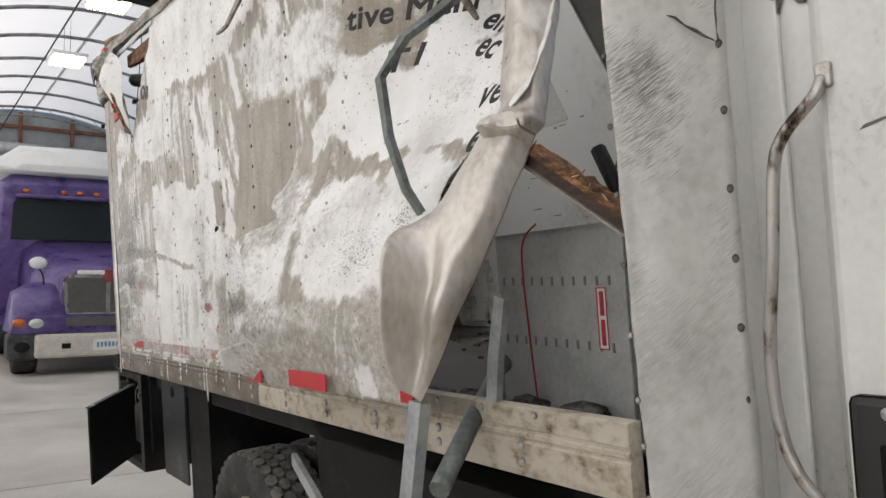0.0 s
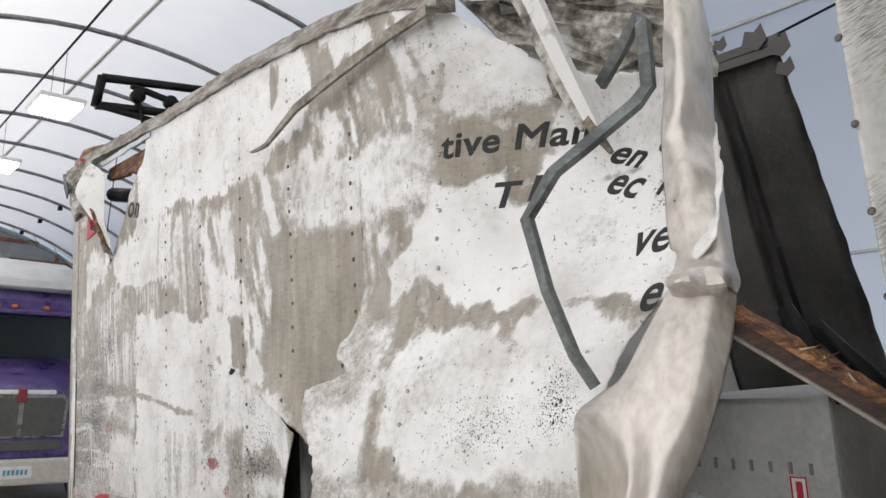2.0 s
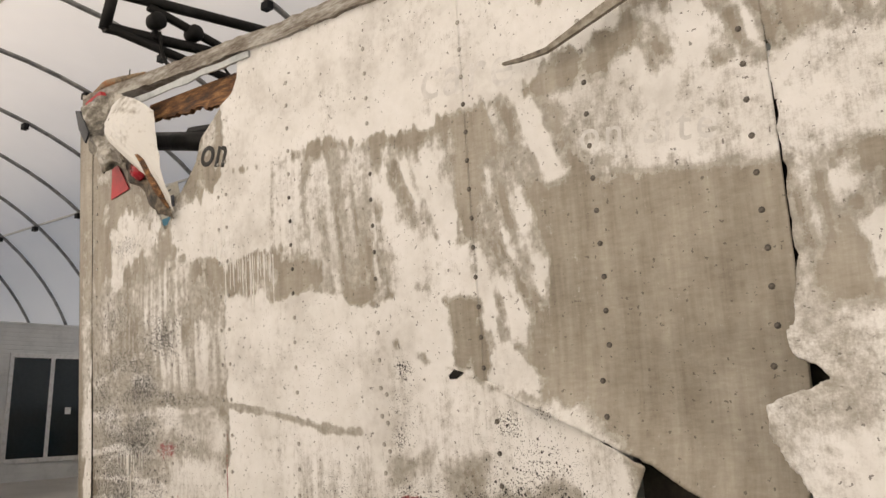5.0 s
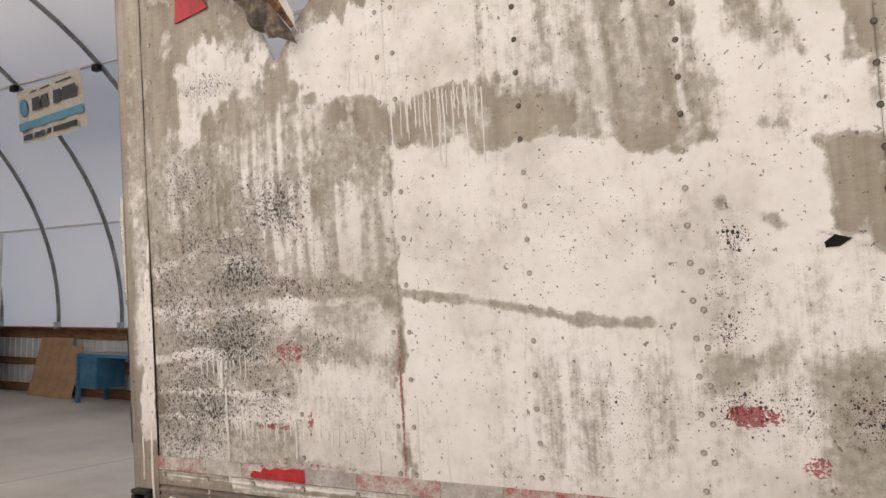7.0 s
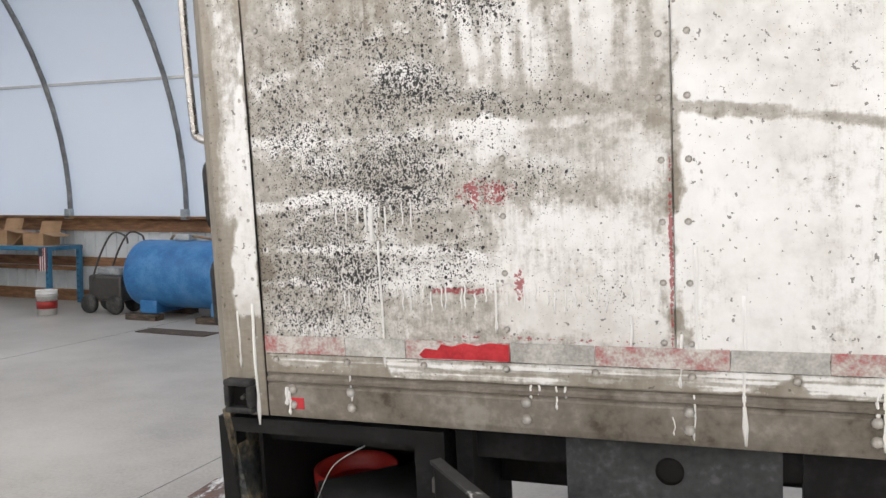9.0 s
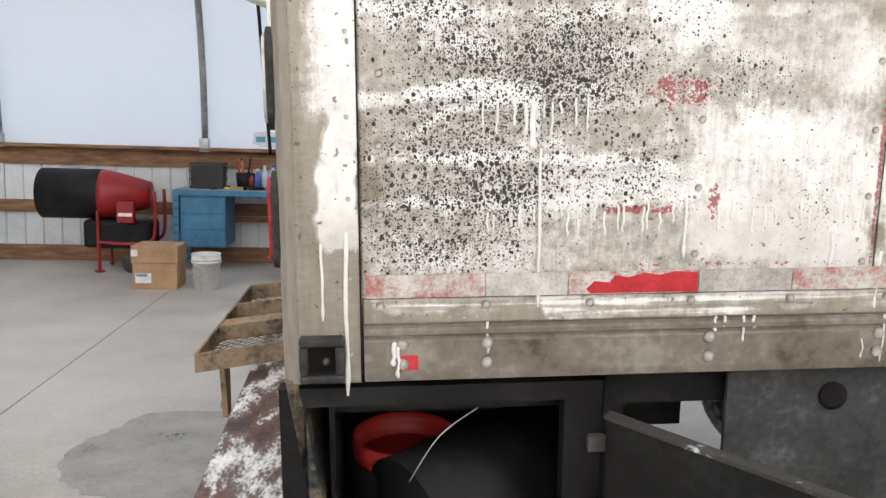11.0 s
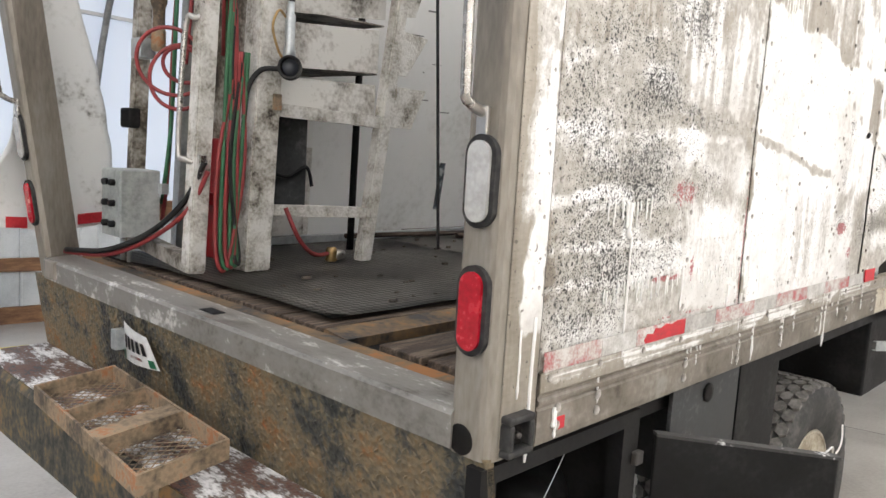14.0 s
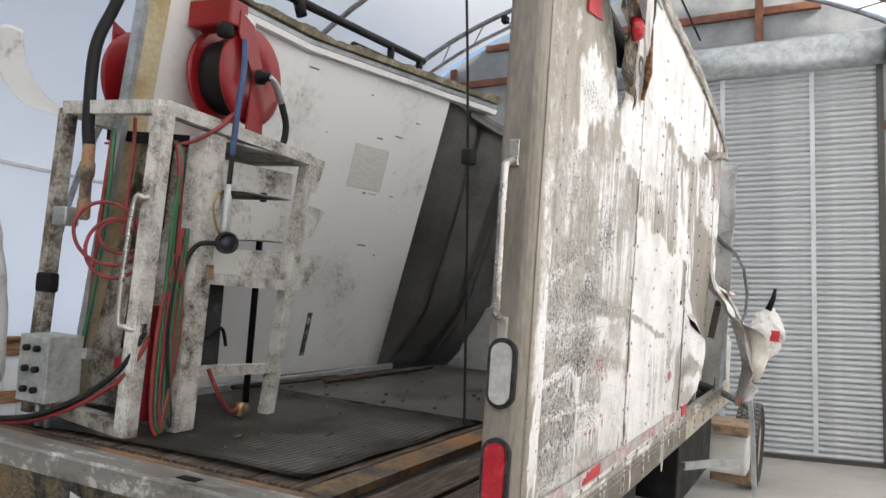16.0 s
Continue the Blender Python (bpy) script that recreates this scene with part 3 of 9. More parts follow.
for fr in (0.12, 0.28, 0.5, 0.72, 0.88):
    y, z = MID_Y + (SPAN - 0.06) * math.cos(math.pi * fr), 1.45 + (RISE - 0.06) * math.sin(math.pi * fr)
    p = link("roof_purlin", cube(END_X, DOOR_X, y - 0.025, y + 0.025, z - 0.02, z + 0.02), M_PURLIN)
    tagged(p, "pale purlin strap running along the fabric roof", "roof purlin", "roof purlins", "structure")
# trussed end bays
for x in (END_X + 0.9, DOOR_X - 0.9):
    tr = tagged(link("end_truss", tube(bmesh.new(), [(x, y, z) for y, z in arch(SPAN - 0.35, RISE - 0.37)], 0.03, 8), M_TUBE), "light steel truss arch beside the end wall", "roof truss", "roof trusses", "structure")
    bm = bmesh.new()
    for j in range(24):
        a0, a1 = math.pi * (0.1 + 0.8 * j / 24), math.pi * (0.1 + 0.8 * (j + 0.5) / 24)
        p0 = (x, MID_Y + (SPAN - 0.35) * math.cos(a0), 1.45 + (RISE - 0.37) * math.sin(a0))
        p1 = (x, MID_Y + (SPAN - 0.08) * math.cos(a1), 1.45 + (RISE - 0.08) * math.sin(a1))
        tube(bm, [p0, p1], 0.012, 5)
    part("web", bm, M_TUBE, tr)
# ceiling lamps
cable = tagged(link("lamp_wire", tube(bmesh.new(), [(END_X, 1.1, 6.62), (DOOR_X, 1.1, 6.62)], 0.016, 6), M_BLACK), "dark lamp wire run below the roof arches", "cable", kind="structure")


def ceiling_lamp(x, y, z):
    lamp = thing("ceiling_lamp", "white fluorescent high-bay lamp with six lit tubes", "ceiling lamp", pose(x, y, z), "ceiling lamps")
    part("housing", cube(-0.42, 0.42, -0.30, 0.30, 0.03, 0.09, 0.01), M_WHITE, lamp)
    for j in range(6):
        yy = -0.225 + 0.09 * j
        part("tube", tube(bmesh.new(), [(-0.39, yy, 0), (0.39, yy, 0)], 0.018, 8), M_LAMP, lamp, "glowing fluorescent tube")
        part("reflector", cube(-0.40, 0.40, yy + 0.038, yy + 0.052, -0.03, 0.03), M_WHITE, lamp)
    for sx in (-0.35, 0.35):
        part("hanger", tube(bmesh.new(), [(sx, 0, 0.09), (sx, 0, 6.62 - z)], 0.004, 5), M_BLACK, lamp)


for k in range(2):
    ceiling_lamp(-6.4 - 3.7 * k, 1.1, 5.85)


# ---- surface noise for sheets of painted metal ----
def lattice(seed):
    return np.random.RandomState(seed).rand(128, 128)


LAT = [lattice(s) for s in range(12)]


def vnoise(x, y, seed=0):
    g = LAT[seed % 12]
    xi, yi = np.floor(x).astype(int), np.floor(y).astype(int)
    fx, fy = x - xi, y - yi
    fx, fy = fx * fx * (3 - 2 * fx), fy * fy * (3 - 2 * fy)
    a, b = g[xi % 128, yi % 128], g[(xi + 1) % 128, yi % 128]
    c, d = g[xi % 128, (yi + 1) % 128], g[(xi + 1) % 128, (yi + 1) % 128]
    return (a * (1 - fx) + b * fx) * (1 - fy) + (c * (1 - fx) + d * fx) * fy


def fbm(x, y, seed=0, octaves=5, gain=0.55):
    total, amp, norm = 0, 1.0, 0.0
    for o in range(octaves):
        total = total + amp * vnoise(x * 2 ** o + 17.3 * o, y * 2 ** o + 9.1 * o, seed + o)
        norm += amp
        amp *= gain
    return total / norm


def sstep(a, b, v):
    t = np.clip((v - a) / (b - a), 0, 1)
    return t * t * (3 - 2 * t)


def signed(poly, x, z):
    """Signed distance to a polygon, positive inside."""
    d = np.full(x.shape, 1e9)
    inside = np.zeros(x.shape, bool)
    n = len(poly)
    for k in range(n):
        (x0, z0), (x1, z1) = poly[k], poly[(k + 1) % n]
        ex, ez = x1 - x0, z1 - z0
        t = np.clip(((x - x0) * ex + (z - z0) * ez) / (ex * ex + ez * ez), 0, 1)
        d = np.minimum(d, np.hypot(x - x0 - t * ex, z - z0 - t * ez))
        if z0 != z1:
            inside ^= ((z0 > z) != (z1 > z)) & (x < ex * (z - z0) / ez + x0)
    return np.where(inside, d, -d)


def streaks(x, z, seed, slope=0.0, fx=26.0, fz=3.2):
    """Vertical run marks: noise drawn out along z, leaning by slope."""
    u = x + slope * z
    return fbm(u * fx, z * fz, seed, 3, 0.45)


class Coat:
    """White paint over bare metal, in layers: paint cover, dark pitting, red show-through."""

    def __init__(self, x, z):
        self.x, self.z = x, z
        self.paint = np.zeros(x.shape)
        self.speck = np.zeros(x.shape)
        self.red = np.zeros(x.shape)
        self.n1 = fbm(x * 7, z * 7, 1)
        self.n2 = fbm(x * 30, z * 30, 4)
        self.n3 = fbm(x * 15 + 0.4 * z, z * 11, 6)
        self.paint = np.clip(0.10 + 4.0 * (self.n3 - 0.54) + 0.8 * (self.n2 - 0.5), 0, 0.62)
        self.run = 0.5 * streaks(x, z, 2) + 0.5 * streaks(x, z, 7, 0.0, 60, 6.0)

    def mask(self, poly, ragged=0.05, soft=0.012, runs=0.0):
        s = signed(poly, self.x, self.z)
        s = s + ragged * 2 * (self.n1 - 0.5) + ragged * 0.8 * (self.n2 - 0.5) + (0.02 + 0.9 * ragged) * (self.n3 - 0.5) * 2 + runs * 2 * (self.run - 0.5)
        return sstep(-soft, soft, s)

    def cover(self, poly, value, ragged=0.05, soft=0.012, runs=0.0):
        m = self.mask(poly, ragged, soft, runs)
        self.paint = self.paint * (1 - m) + value * m

    def pits(self, cx, cz, rx, rz, amount):
        r = ((self.x - cx) / rx) ** 2 + ((self.z - cz) / rz) ** 2
        self.speck = np.maximum(self.speck, amount * np.exp(-r * 1.4) * (0.25 + 1.5 * self.n1))

    def blush(self, cx, cz, rx, rz, amount):
        r = ((self.x - cx) / rx) ** 2 + ((self.z - cz) / rz) ** 2
        self.red = np.maximum(self.red, amount * np.exp(-r * 1.4) * (0.3 + 1.2 * self.n2))

    def stroke(self, pts, width, value, ragged=0.01):
        """A brush mark along a line."""
        d = np.full(self.x.shape, 1e9)
        for (x0, z0), (x1, z1) in zip(pts, pts[1:]):
            ex, ez = x1 - x0, z1 - z0
            t = np.clip(((self.x - x0) * ex + (self.z - z0) * ez) / (ex * ex + ez * ez), 0, 1)
            d = np.minimum(d, np.hypot(self.x - x0 - t * ex, self.z - z0 - t * ez))
        m = sstep(-0.008, 0.008, width - d + ragged * 2.6 * (self.n2 - 0.5) + 0.012 * (self.n1 - 0.5)) * (0.55 + 0.45 * sstep(0.35, 0.5, self.n1))
        self.paint = self.paint * (1 - m) + value * m


def body_coat(x, z, forward=False):
    """The weathered coat of the box's side, as it shows over the whole wall."""
    c = Coat(x, z)
    drag = fbm(x * 3.2 + 0.5 * z, z * 15, 8, 4)
    thin = np.clip(0.55 + 0.08 * sstep(0.7, 1.1, x) + 0.55 * (c.n1 - 0.5) + 0.5 * (drag - 0.5) + 0.2 * (c.run - 0.5) + 0.15 * (c.n2 - 0.5), 0.40, 0.84)
    dingy = np.clip(0.44 + 1.1 * (c.n1 - 0.5) + 1.0 * (c.run - 0.5) + 0.6 * (c.n2 - 0.5), 0.12, 0.84)
    solid = 0.95 + 0.45 * (c.n1 - 0.5) + 0.25 * (c.n2 - 0.55)
    s_fine = 0.6 * streaks(x, z, 6, 0.40, 12, 3.6) + 0.4 * streaks(x, z, 9, 0.30, 34, 7.5)
    s_wide = 0.6 * streaks(x, z, 3, 0.12, 12, 2.0) + 0.4 * streaks(x, z, 10, 0.1, 34, 4.5)
    runny = np.clip(0.5 + 3.6 * (s_wide - 0.5) + 0.8 * (c.n2 - 0.5), 0, 1)
    raked = np.clip(0.5 + 4.2 * (s_fine - 0.48) + 0.8 * (c.n2 - 0.5), 0, 1)
    # rear third: dingy grey above, worn thin paint below, dragged white patches to the front
    c.cover([(0.27, 1.34), (1.26, 1.34), (1.26, 2.3), (0.84, 2.46), (0.4, 2.42), (0.27, 2.3)], thin, 0.06, 0.03)
    c.cover([(0.27, 1.98), (0.56, 2.04), (0.8, 2.0), (1.0, 2.08), (1.26, 2.14), (1.26, 2.3), (0.84, 2.46), (0.4, 2.42), (0.27, 2.3)], dingy, 0.05, 0.05, 0.05)
    c.cover([(0.44, 2.42), (0.41, 2.63), (0.52, 2.71), (0.59, 2.73), (0.7, 2.6), (0.84, 2.63), (0.85, 2.58), (0.77, 2.53), (0.62, 2.51), (0.51, 2.39)], 0.85 + 0.5 * (c.n2 - 0.5), 0.03, 0.02, 0.05)
    c.cover([(0.62, 2.36), (0.86, 2.44), (0.95, 2.2), (0.88, 2.02), (0.72, 2.2)], 0.3 + 1.6 * (c.run - 0.3), 0.05, 0.04, 0.06)
    c.cover([(0.82, 2.16), (1.26, 2.12), (1.26, 1.89), (1.04, 1.93), (0.89, 1.95), (0.84, 2.04)], 0.72 + 1.4 * (c.run - 0.5), 0.05, 0.05, 0.05)
    c.cover([(0.79, 1.89), (1.04, 1.88), (1.26, 1.87), (1.25, 1.72), (1.04, 1.75), (0.87, 1.81)], 0.82 + 0.7 * (c.n1 - 0.5), 0.04, 0.04)
    c.cover([(0.9, 1.69), (0.99, 1.7), (1.25, 1.66), (1.25, 1.42), (1.04, 1.42), (0.89, 1.45), (0.88, 1.59)], 0.90 + 0.5 * (c.n1 - 0.5), 0.04, 0.03, 0.02)
    c.cover([(0.62, 1.62), (0.86, 1.64), (0.88, 1.52), (0.64, 1.52)], 0.74 + 0.5 * (drag - 0.5), 0.03, 0.03)
    c.cover([(0.30, 1.60), (0.33, 1.68), (0.5, 1.705), (0.58, 1.69), (0.57, 1.60)], 0.50 + 0.3 * (c.n1 - 0.5), 0.02, 0.02)
    c.cover([(0.98, 1.9), (1.04, 1.945), (1.17, 1.905), (1.25, 1.88), (1.25, 1.862), (0.99, 1.88)], 0.30 + 0 * x, 0.02, 0.02)
    # middle: thick white
    c.cover([(1.26, 1.34), (1.26, 2.27), (1.5, 2.25), (2.0, 2.18), (2.11, 2.08), (2.10, 1.34)], solid, 0.02, 0.012, 0.01)
    c.cover([(1.6, 1.75), (2.0, 1.76), (2.0, 1.42), (1.55, 1.42)], 0.78 + 0.9 * (c.run - 0.45), 0.09, 0.06, 0.05)
    # bare band with runs above it, solid white over that
    c.cover([(0.94, 2.60), (1.3, 2.74), (1.55, 2.72), (1.53, 2.42), (1.28, 2.36), (1.14, 2.44), (0.97, 2.48)], solid, 0.02, 0.01, 0.03)
    c.cover([(1.26, 3.2), (2.7, 3.2), (2.68, 2.75), (2.6, 2.64), (2.42, 2.66), (2.06, 2.68), (1.75, 2.71), (1.52, 2.70), (1.26, 2.72)], solid, 0.02, 0.012, 0.05)
    c.cover([(1.52, 2.72), (1.73, 2.71), (1.68, 2.36), (1.53, 2.42)], 0.75 + 1.0 * (c.run - 0.45), 0.03, 0.03, 0.04)
    c.cover([(1.73, 2.71), (2.06, 2.67), (2.03, 2.17), (1.93, 2.20), (1.68, 2.36)], runny * 0.75, 0.02, 0.02, 0.05)
    c.cover([(2.45, 2.65), (2.5, 2.68), (2.65, 2.65), (2.68, 2.57), (2.75, 2.4), (2.79, 2.34), (2.69, 2.33), (2.65, 2.22), (2.62, 2.09), (2.57, 1.99), (2.46, 2.01), (2.41, 2.05)], raked, 0.03, 0.03, 0.05)
    c.cover([(2.07, 2.65), (2.22, 2.59), (2.32, 2.62), (2.44, 2.65), (2.4, 2.14), (2.31, 2.15), (2.23, 2.19), (2.11, 2.2), (2.05, 2.23)], np.clip(raked + 0.22, 0, 1), 0.02, 0.03, 0.04)
    c.cover([(2.10, 2.42), (2.22, 2.36), (2.30, 2.22), (2.24, 2.17), (2.12, 2.2)], 0.9 + 0.5 * (c.n1 - 0.5), 0.05, 0.05)
    c.cover([(2.36, 2.66), (2.45, 2.66), (2.43, 2.3), (2.36, 2.3)], 0.1 + 0 * x, 0.03, 0.02, 0.03)
    c.cover([(2.07, 2.17), (2.22, 2.2), (2.32, 2.12), (2.31, 1.95), (2.12, 2.02)], solid, 0.01)
    c.cover([(2.25, 2.34), (2.33, 2.3), (2.40, 2.16), (2.30, 2.12)], solid, 0.02)
    c.cover([(2.44, 1.99), (2.52, 2.01), (2.6, 1.92), (2.6, 1.86), (2.4, 1.9)], 0.9 + 0 * x, 0.02)
    # lower cover sheet towards the tear
    c.cover([(2.03, 1.34), (2.05, 2.02), (2.12, 2.03), (2.3, 1.96), (2.92, 1.74), (2.92, 1.34)], 0.86 + 0.5 * (c.n1 - 0.5) + 0.5 * (c.run - 0.5), 0.015, 0.02)
    for q, v in (([(2.235, 1.69), (2.406, 1.716), (2.4, 1.541), (2.298, 1.552), (2.23, 1.623)], 0.40), ([(2.42, 1.63), (2.66, 1.66), (2.8, 1.6), (2.8, 1.55), (2.437, 1.545)], 0.36),
                 ([(2.262, 1.509), (2.401, 1.549), (2.401, 1.40), (2.24, 1.40)], 0.42), ([(2.031, 1.716), (2.214, 1.741), (2.217, 1.673), (2.053, 1.627)], 0.5), ([(2.43, 1.5), (2.7, 1.5), (2.7, 1.38), (2.43, 1.38)], 0.5)):
        c.cover(q, v + 0.5 * (c.n1 - 0.5) + 0.3 * (c.run - 0.5), 0.03, 0.03, 0.03)
    c.stroke([(2.29, 1.958), (2.399, 1.914), (2.563, 1.852), (2.66, 1.816)], 0.0002, 0.45, 0.001)
    # roller patch and its old lettering ground, raked paint above it
    c.cover([(2.73, 2.6), (2.98, 2.71), (3.11, 2.79), (3.31, 2.83), (3.42, 2.95), (3.61, 2.9), (3.6, 2.59), (3.57, 2.55), (3.29, 2.61), (3.26, 2.57), (3.12, 2.58), (2.91, 2.6)], np.clip(raked + 0.1, 0, 1), 0.03, 0.03, 0.05)
    c.cover([(2.67, 2.64), (2.83, 2.645), (3.05, 2.60), (3.27, 2.57), (3.30, 2.62), (3.56, 2.57), (3.57, 2.38), (3.49, 2.33), (3.29, 2.33), (2.9, 2.385), (2.78, 2.43)], 0.80 + 0.5 * (c.n2 - 0.5) + 0.5 * (c.n1 - 0.5), 0.02, 0.03)
    c.cover([(2.70, 3.2), (2.92, 3.1), (3.0, 2.9), (2.9, 2.74), (2.68, 2.76)], 0.92 + 0 * x, 0.04, 0.02, 0.05)
    c.cover([(2.95, 3.1), (3.3, 3.0), (3.32, 2.9), (3.12, 2.9)], 0.85 + 0 * x, 0.04, 0.02, 0.05)
    # forward sheet: spotted white above the lettering, bare patch under it, thick white sheet below
    c.cover([(3.58, 2.74), (3.6, 3.05), (4.3, 3.0), (4.4, 2.5), (3.92, 2.52), (3.85, 2.59), (3.79, 2.57), (3.67, 2.56), (3.57, 2.59)], 0.92 + 0.9 * (c.n1 - 0.52), 0.03, 0.02)
    c.cover([(3.56, 2.55), (3.67, 2.58), (3.73, 2.52), (3.78, 2.44), (3.92, 2.47), (3.92, 2.43), (3.75, 2.42), (3.64, 2.38), (3.57, 2.41)], 0.04 + 0 * x, 0.012, 0.012)
    c.cover([(3.56, 2.41), (3.64, 2.38), (3.69, 2.4), (3.75, 2.43), (3.75, 2.29), (3.81, 2.28), (3.83, 2.43), (3.92, 2.43), (3.98, 2.35), (4.4, 2.36), (4.4, 2.0), (4.15, 2.0), (3.88, 2.03), (3.8, 2.01), (3.75, 2.04), (3.65, 2.03), (3.51, 2.13), (3.37, 2.05), (3.36, 2.17), (3.47, 2.25), (3.49, 2.29)], solid, 0.008)
    c.cover([(3.51, 2.13), (3.65, 2.03), (3.64, 1.98), (3.49, 1.98), (3.47, 1.92), (3.39, 1.98), (3.37, 2.05), (3.45, 2.09)], runny * 0.8, 0.02, 0.02, 0.05)
    c.cover([(3.44, 1.92), (3.5, 1.96), (3.64, 1.98), (3.81, 1.97), (3.84, 1.91), (3.88, 1.91), (3.87, 1.98), (3.95, 2.02), (4.17, 1.98), (4.3, 1.95), (4.3, 1.62), (3.62, 1.60), (3.47, 1.70)], 0.9 + 0.5 * (c.n1 - 0.5), 0.02, 0.02, 0.02)
    c.cover([(3.22, 2.36), (3.31, 2.33), (3.38, 2.27), (3.35, 2.16), (3.34, 2.04), (3.23, 2.03)], runny, 0.03, 0.02, 0.06)
    if forward:
        c.cover([(3.83, 2.7), (4.4, 2.7), (4.4, 2.3), (3.95, 2.32), (3.86, 2.42)], 0.88 + 0.4 * (c.n1 - 0.5), 0.03, 0.02)
        for p in ((3.55, 2.75, 0.22, 0.2, 0.3), (3.78, 2.6, 0.1, 0.1, 0.36), (4.17, 2.28, 0.05, 0.2, 0.4)):
            c.pits(*p)
        c.cover([(2.9, 2.1), (3.36, 2.04), (3.42, 1.92), (3.46, 1.72), (3.4, 1.34), (2.6, 1.34)], 0.74 + 1.1 * (c.n1 - 0.5), 0.02, 0.03)
    else:
        c.cover([(2.62, 2.4), (3.4, 2.3), (3.4, 1.5), (2.95, 1.5), (2.78, 1.8)], 0.06 + 0.5 * np.maximum(0, s_wide - 0.55), 0.04, 0.03)
    c.cover([(3.3, 1.62), (3.8, 1.6), (4.1, 1.62), (4.1, 1.34), (3.28, 1.34)], 0.5 + 0.5 * (s_fine - 0.5) + 0.4 * (c.n1 - 0.5), 0.03, 0.03)
    c.cover([(3.84, 1.42), (3.93, 1.44), (3.96, 1.34), (3.86, 1.34)], solid, 0.01)
    # brush and scrape marks
    c.stroke([(1.27, 1.88), (1.58, 1.835), (1.76, 1.795), (1.93, 1.78)], 0.011, 0.34)
    c.stroke([(0.75, 1.905), (1.0, 1.9), (1.25, 1.895)], 0.012, 0.3, 0.02)
    c.stroke([(0.28, 1.70), (0.45, 1.725), (0.56, 1.72), (0.585, 1.70), (0.58, 1.62)], 0.014, 0.95)
    c.stroke([(0.30, 1.60), (0.42, 1.68), (0.55, 1.71)], 0.006, 0.85)
    c.stroke([(0.28, 1.86), (0.5, 1.855), (0.8, 1.86), (1.2, 1.87)], 0.012, 0.92, 0.02)
    c.stroke([(0.3, 2.0), (0.45, 2.04), (0.7, 2.10)], 0.012, 0.7, 0.02)
    c.stroke([(0.28, 1.52), (0.6, 1.515), (0.9, 1.53)], 0.008, 0.9, 0.015)
    c.stroke([(0.28, 1.60), (0.7, 1.60), (0.9, 1.58), (0.91, 1.5)], 0.009, 0.9, 0.015)
    c.stroke([(2.0, 1.7), (2.04, 2.0), (2.06, 2.2)], 0.012, 0.95)
    c.stroke([(3.75, 1.40), (3.80, 1.62), (3.86, 1.85)], 0.007, 1.0, 0.004)
    # pitting
    for p in ((0.66, 1.95, 0.18, 0.09, 1.15), (0.64, 1.78, 0.17, 0.15, 1.15), (0.86, 1.93, 0.06, 0.02, 1.1), (0.50, 1.78, 0.24, 0.12, 0.7), (0.48, 1.55, 0.26, 0.12, 0.72),
              (0.40, 1.44, 0.28, 0.09, 0.6), (0.74, 1.58, 0.22, 0.16, 0.62), (0.55, 2.06, 0.34, 0.12, 0.66), (0.80, 2.16, 0.36, 0.18, 0.55), (0.5, 2.25, 0.3, 0.2, 0.45), (0.55, 1.80, 0.45, 0.45, 0.6), (0.40, 1.60, 0.3, 0.3, 0.62), (0.36, 1.9, 0.2, 0.25, 0.58), (0.95, 1.85, 0.35, 0.4, 0.36),
              (1.0, 1.9, 0.30, 0.05, 0.6), (0.95, 1.75, 0.25, 0.1, 0.5), (1.1, 1.55, 0.25, 0.16, 0.36), (0.55, 2.56, 0.2, 0.06, 0.45), (1.6, 2.0, 0.7, 0.35, 0.2),
              (2.12, 1.957, 0.05, 0.06, 0.6), (2.10, 1.768, 0.06, 0.06, 0.6), (2.487, 1.802, 0.07, 0.06, 0.62), (2.60, 1.829, 0.05, 0.03, 0.6), (2.54, 1.586, 0.17, 0.06, 0.85), (2.342, 1.594, 0.10, 0.10, 0.62), (2.12, 1.60, 0.09, 0.07, 0.7), (2.12, 1.85, 0.10, 0.18, 0.4), (2.5, 1.62, 0.4, 0.26, 0.42), (2.2, 1.6, 0.22, 0.12, 0.5), (3.8, 1.75, 0.3, 0.15, 0.35), (4.05, 1.80, 0.08, 0.12, 0.5),
              (3.95, 2.2, 0.1, 0.12, 0.3), (1.8, 1.6, 0.3, 0.2, 0.28), (2.0, 2.5, 0.8, 0.5, 0.12)):
        c.pits(*p)
    for p in ((0.86, 1.72, 0.14, 0.07, 0.62), (0.82, 1.505, 0.14, 0.014, 0.85), (0.93, 1.52, 0.02, 0.05, 1.0), (2.131, 1.582, 0.10, 0.035, 0.95), (2.252, 1.483, 0.05, 0.04, 0.7), (1.25, 1.6, 0.008, 0.3, 0.9), (0.95, 1.40, 0.5, 0.015, 0.6)):
        c.blush(*p)
    return np.clip(c.paint, 0, 1), np.clip(c.speck, 0, 1), np.clip(c.red, 0, 1)


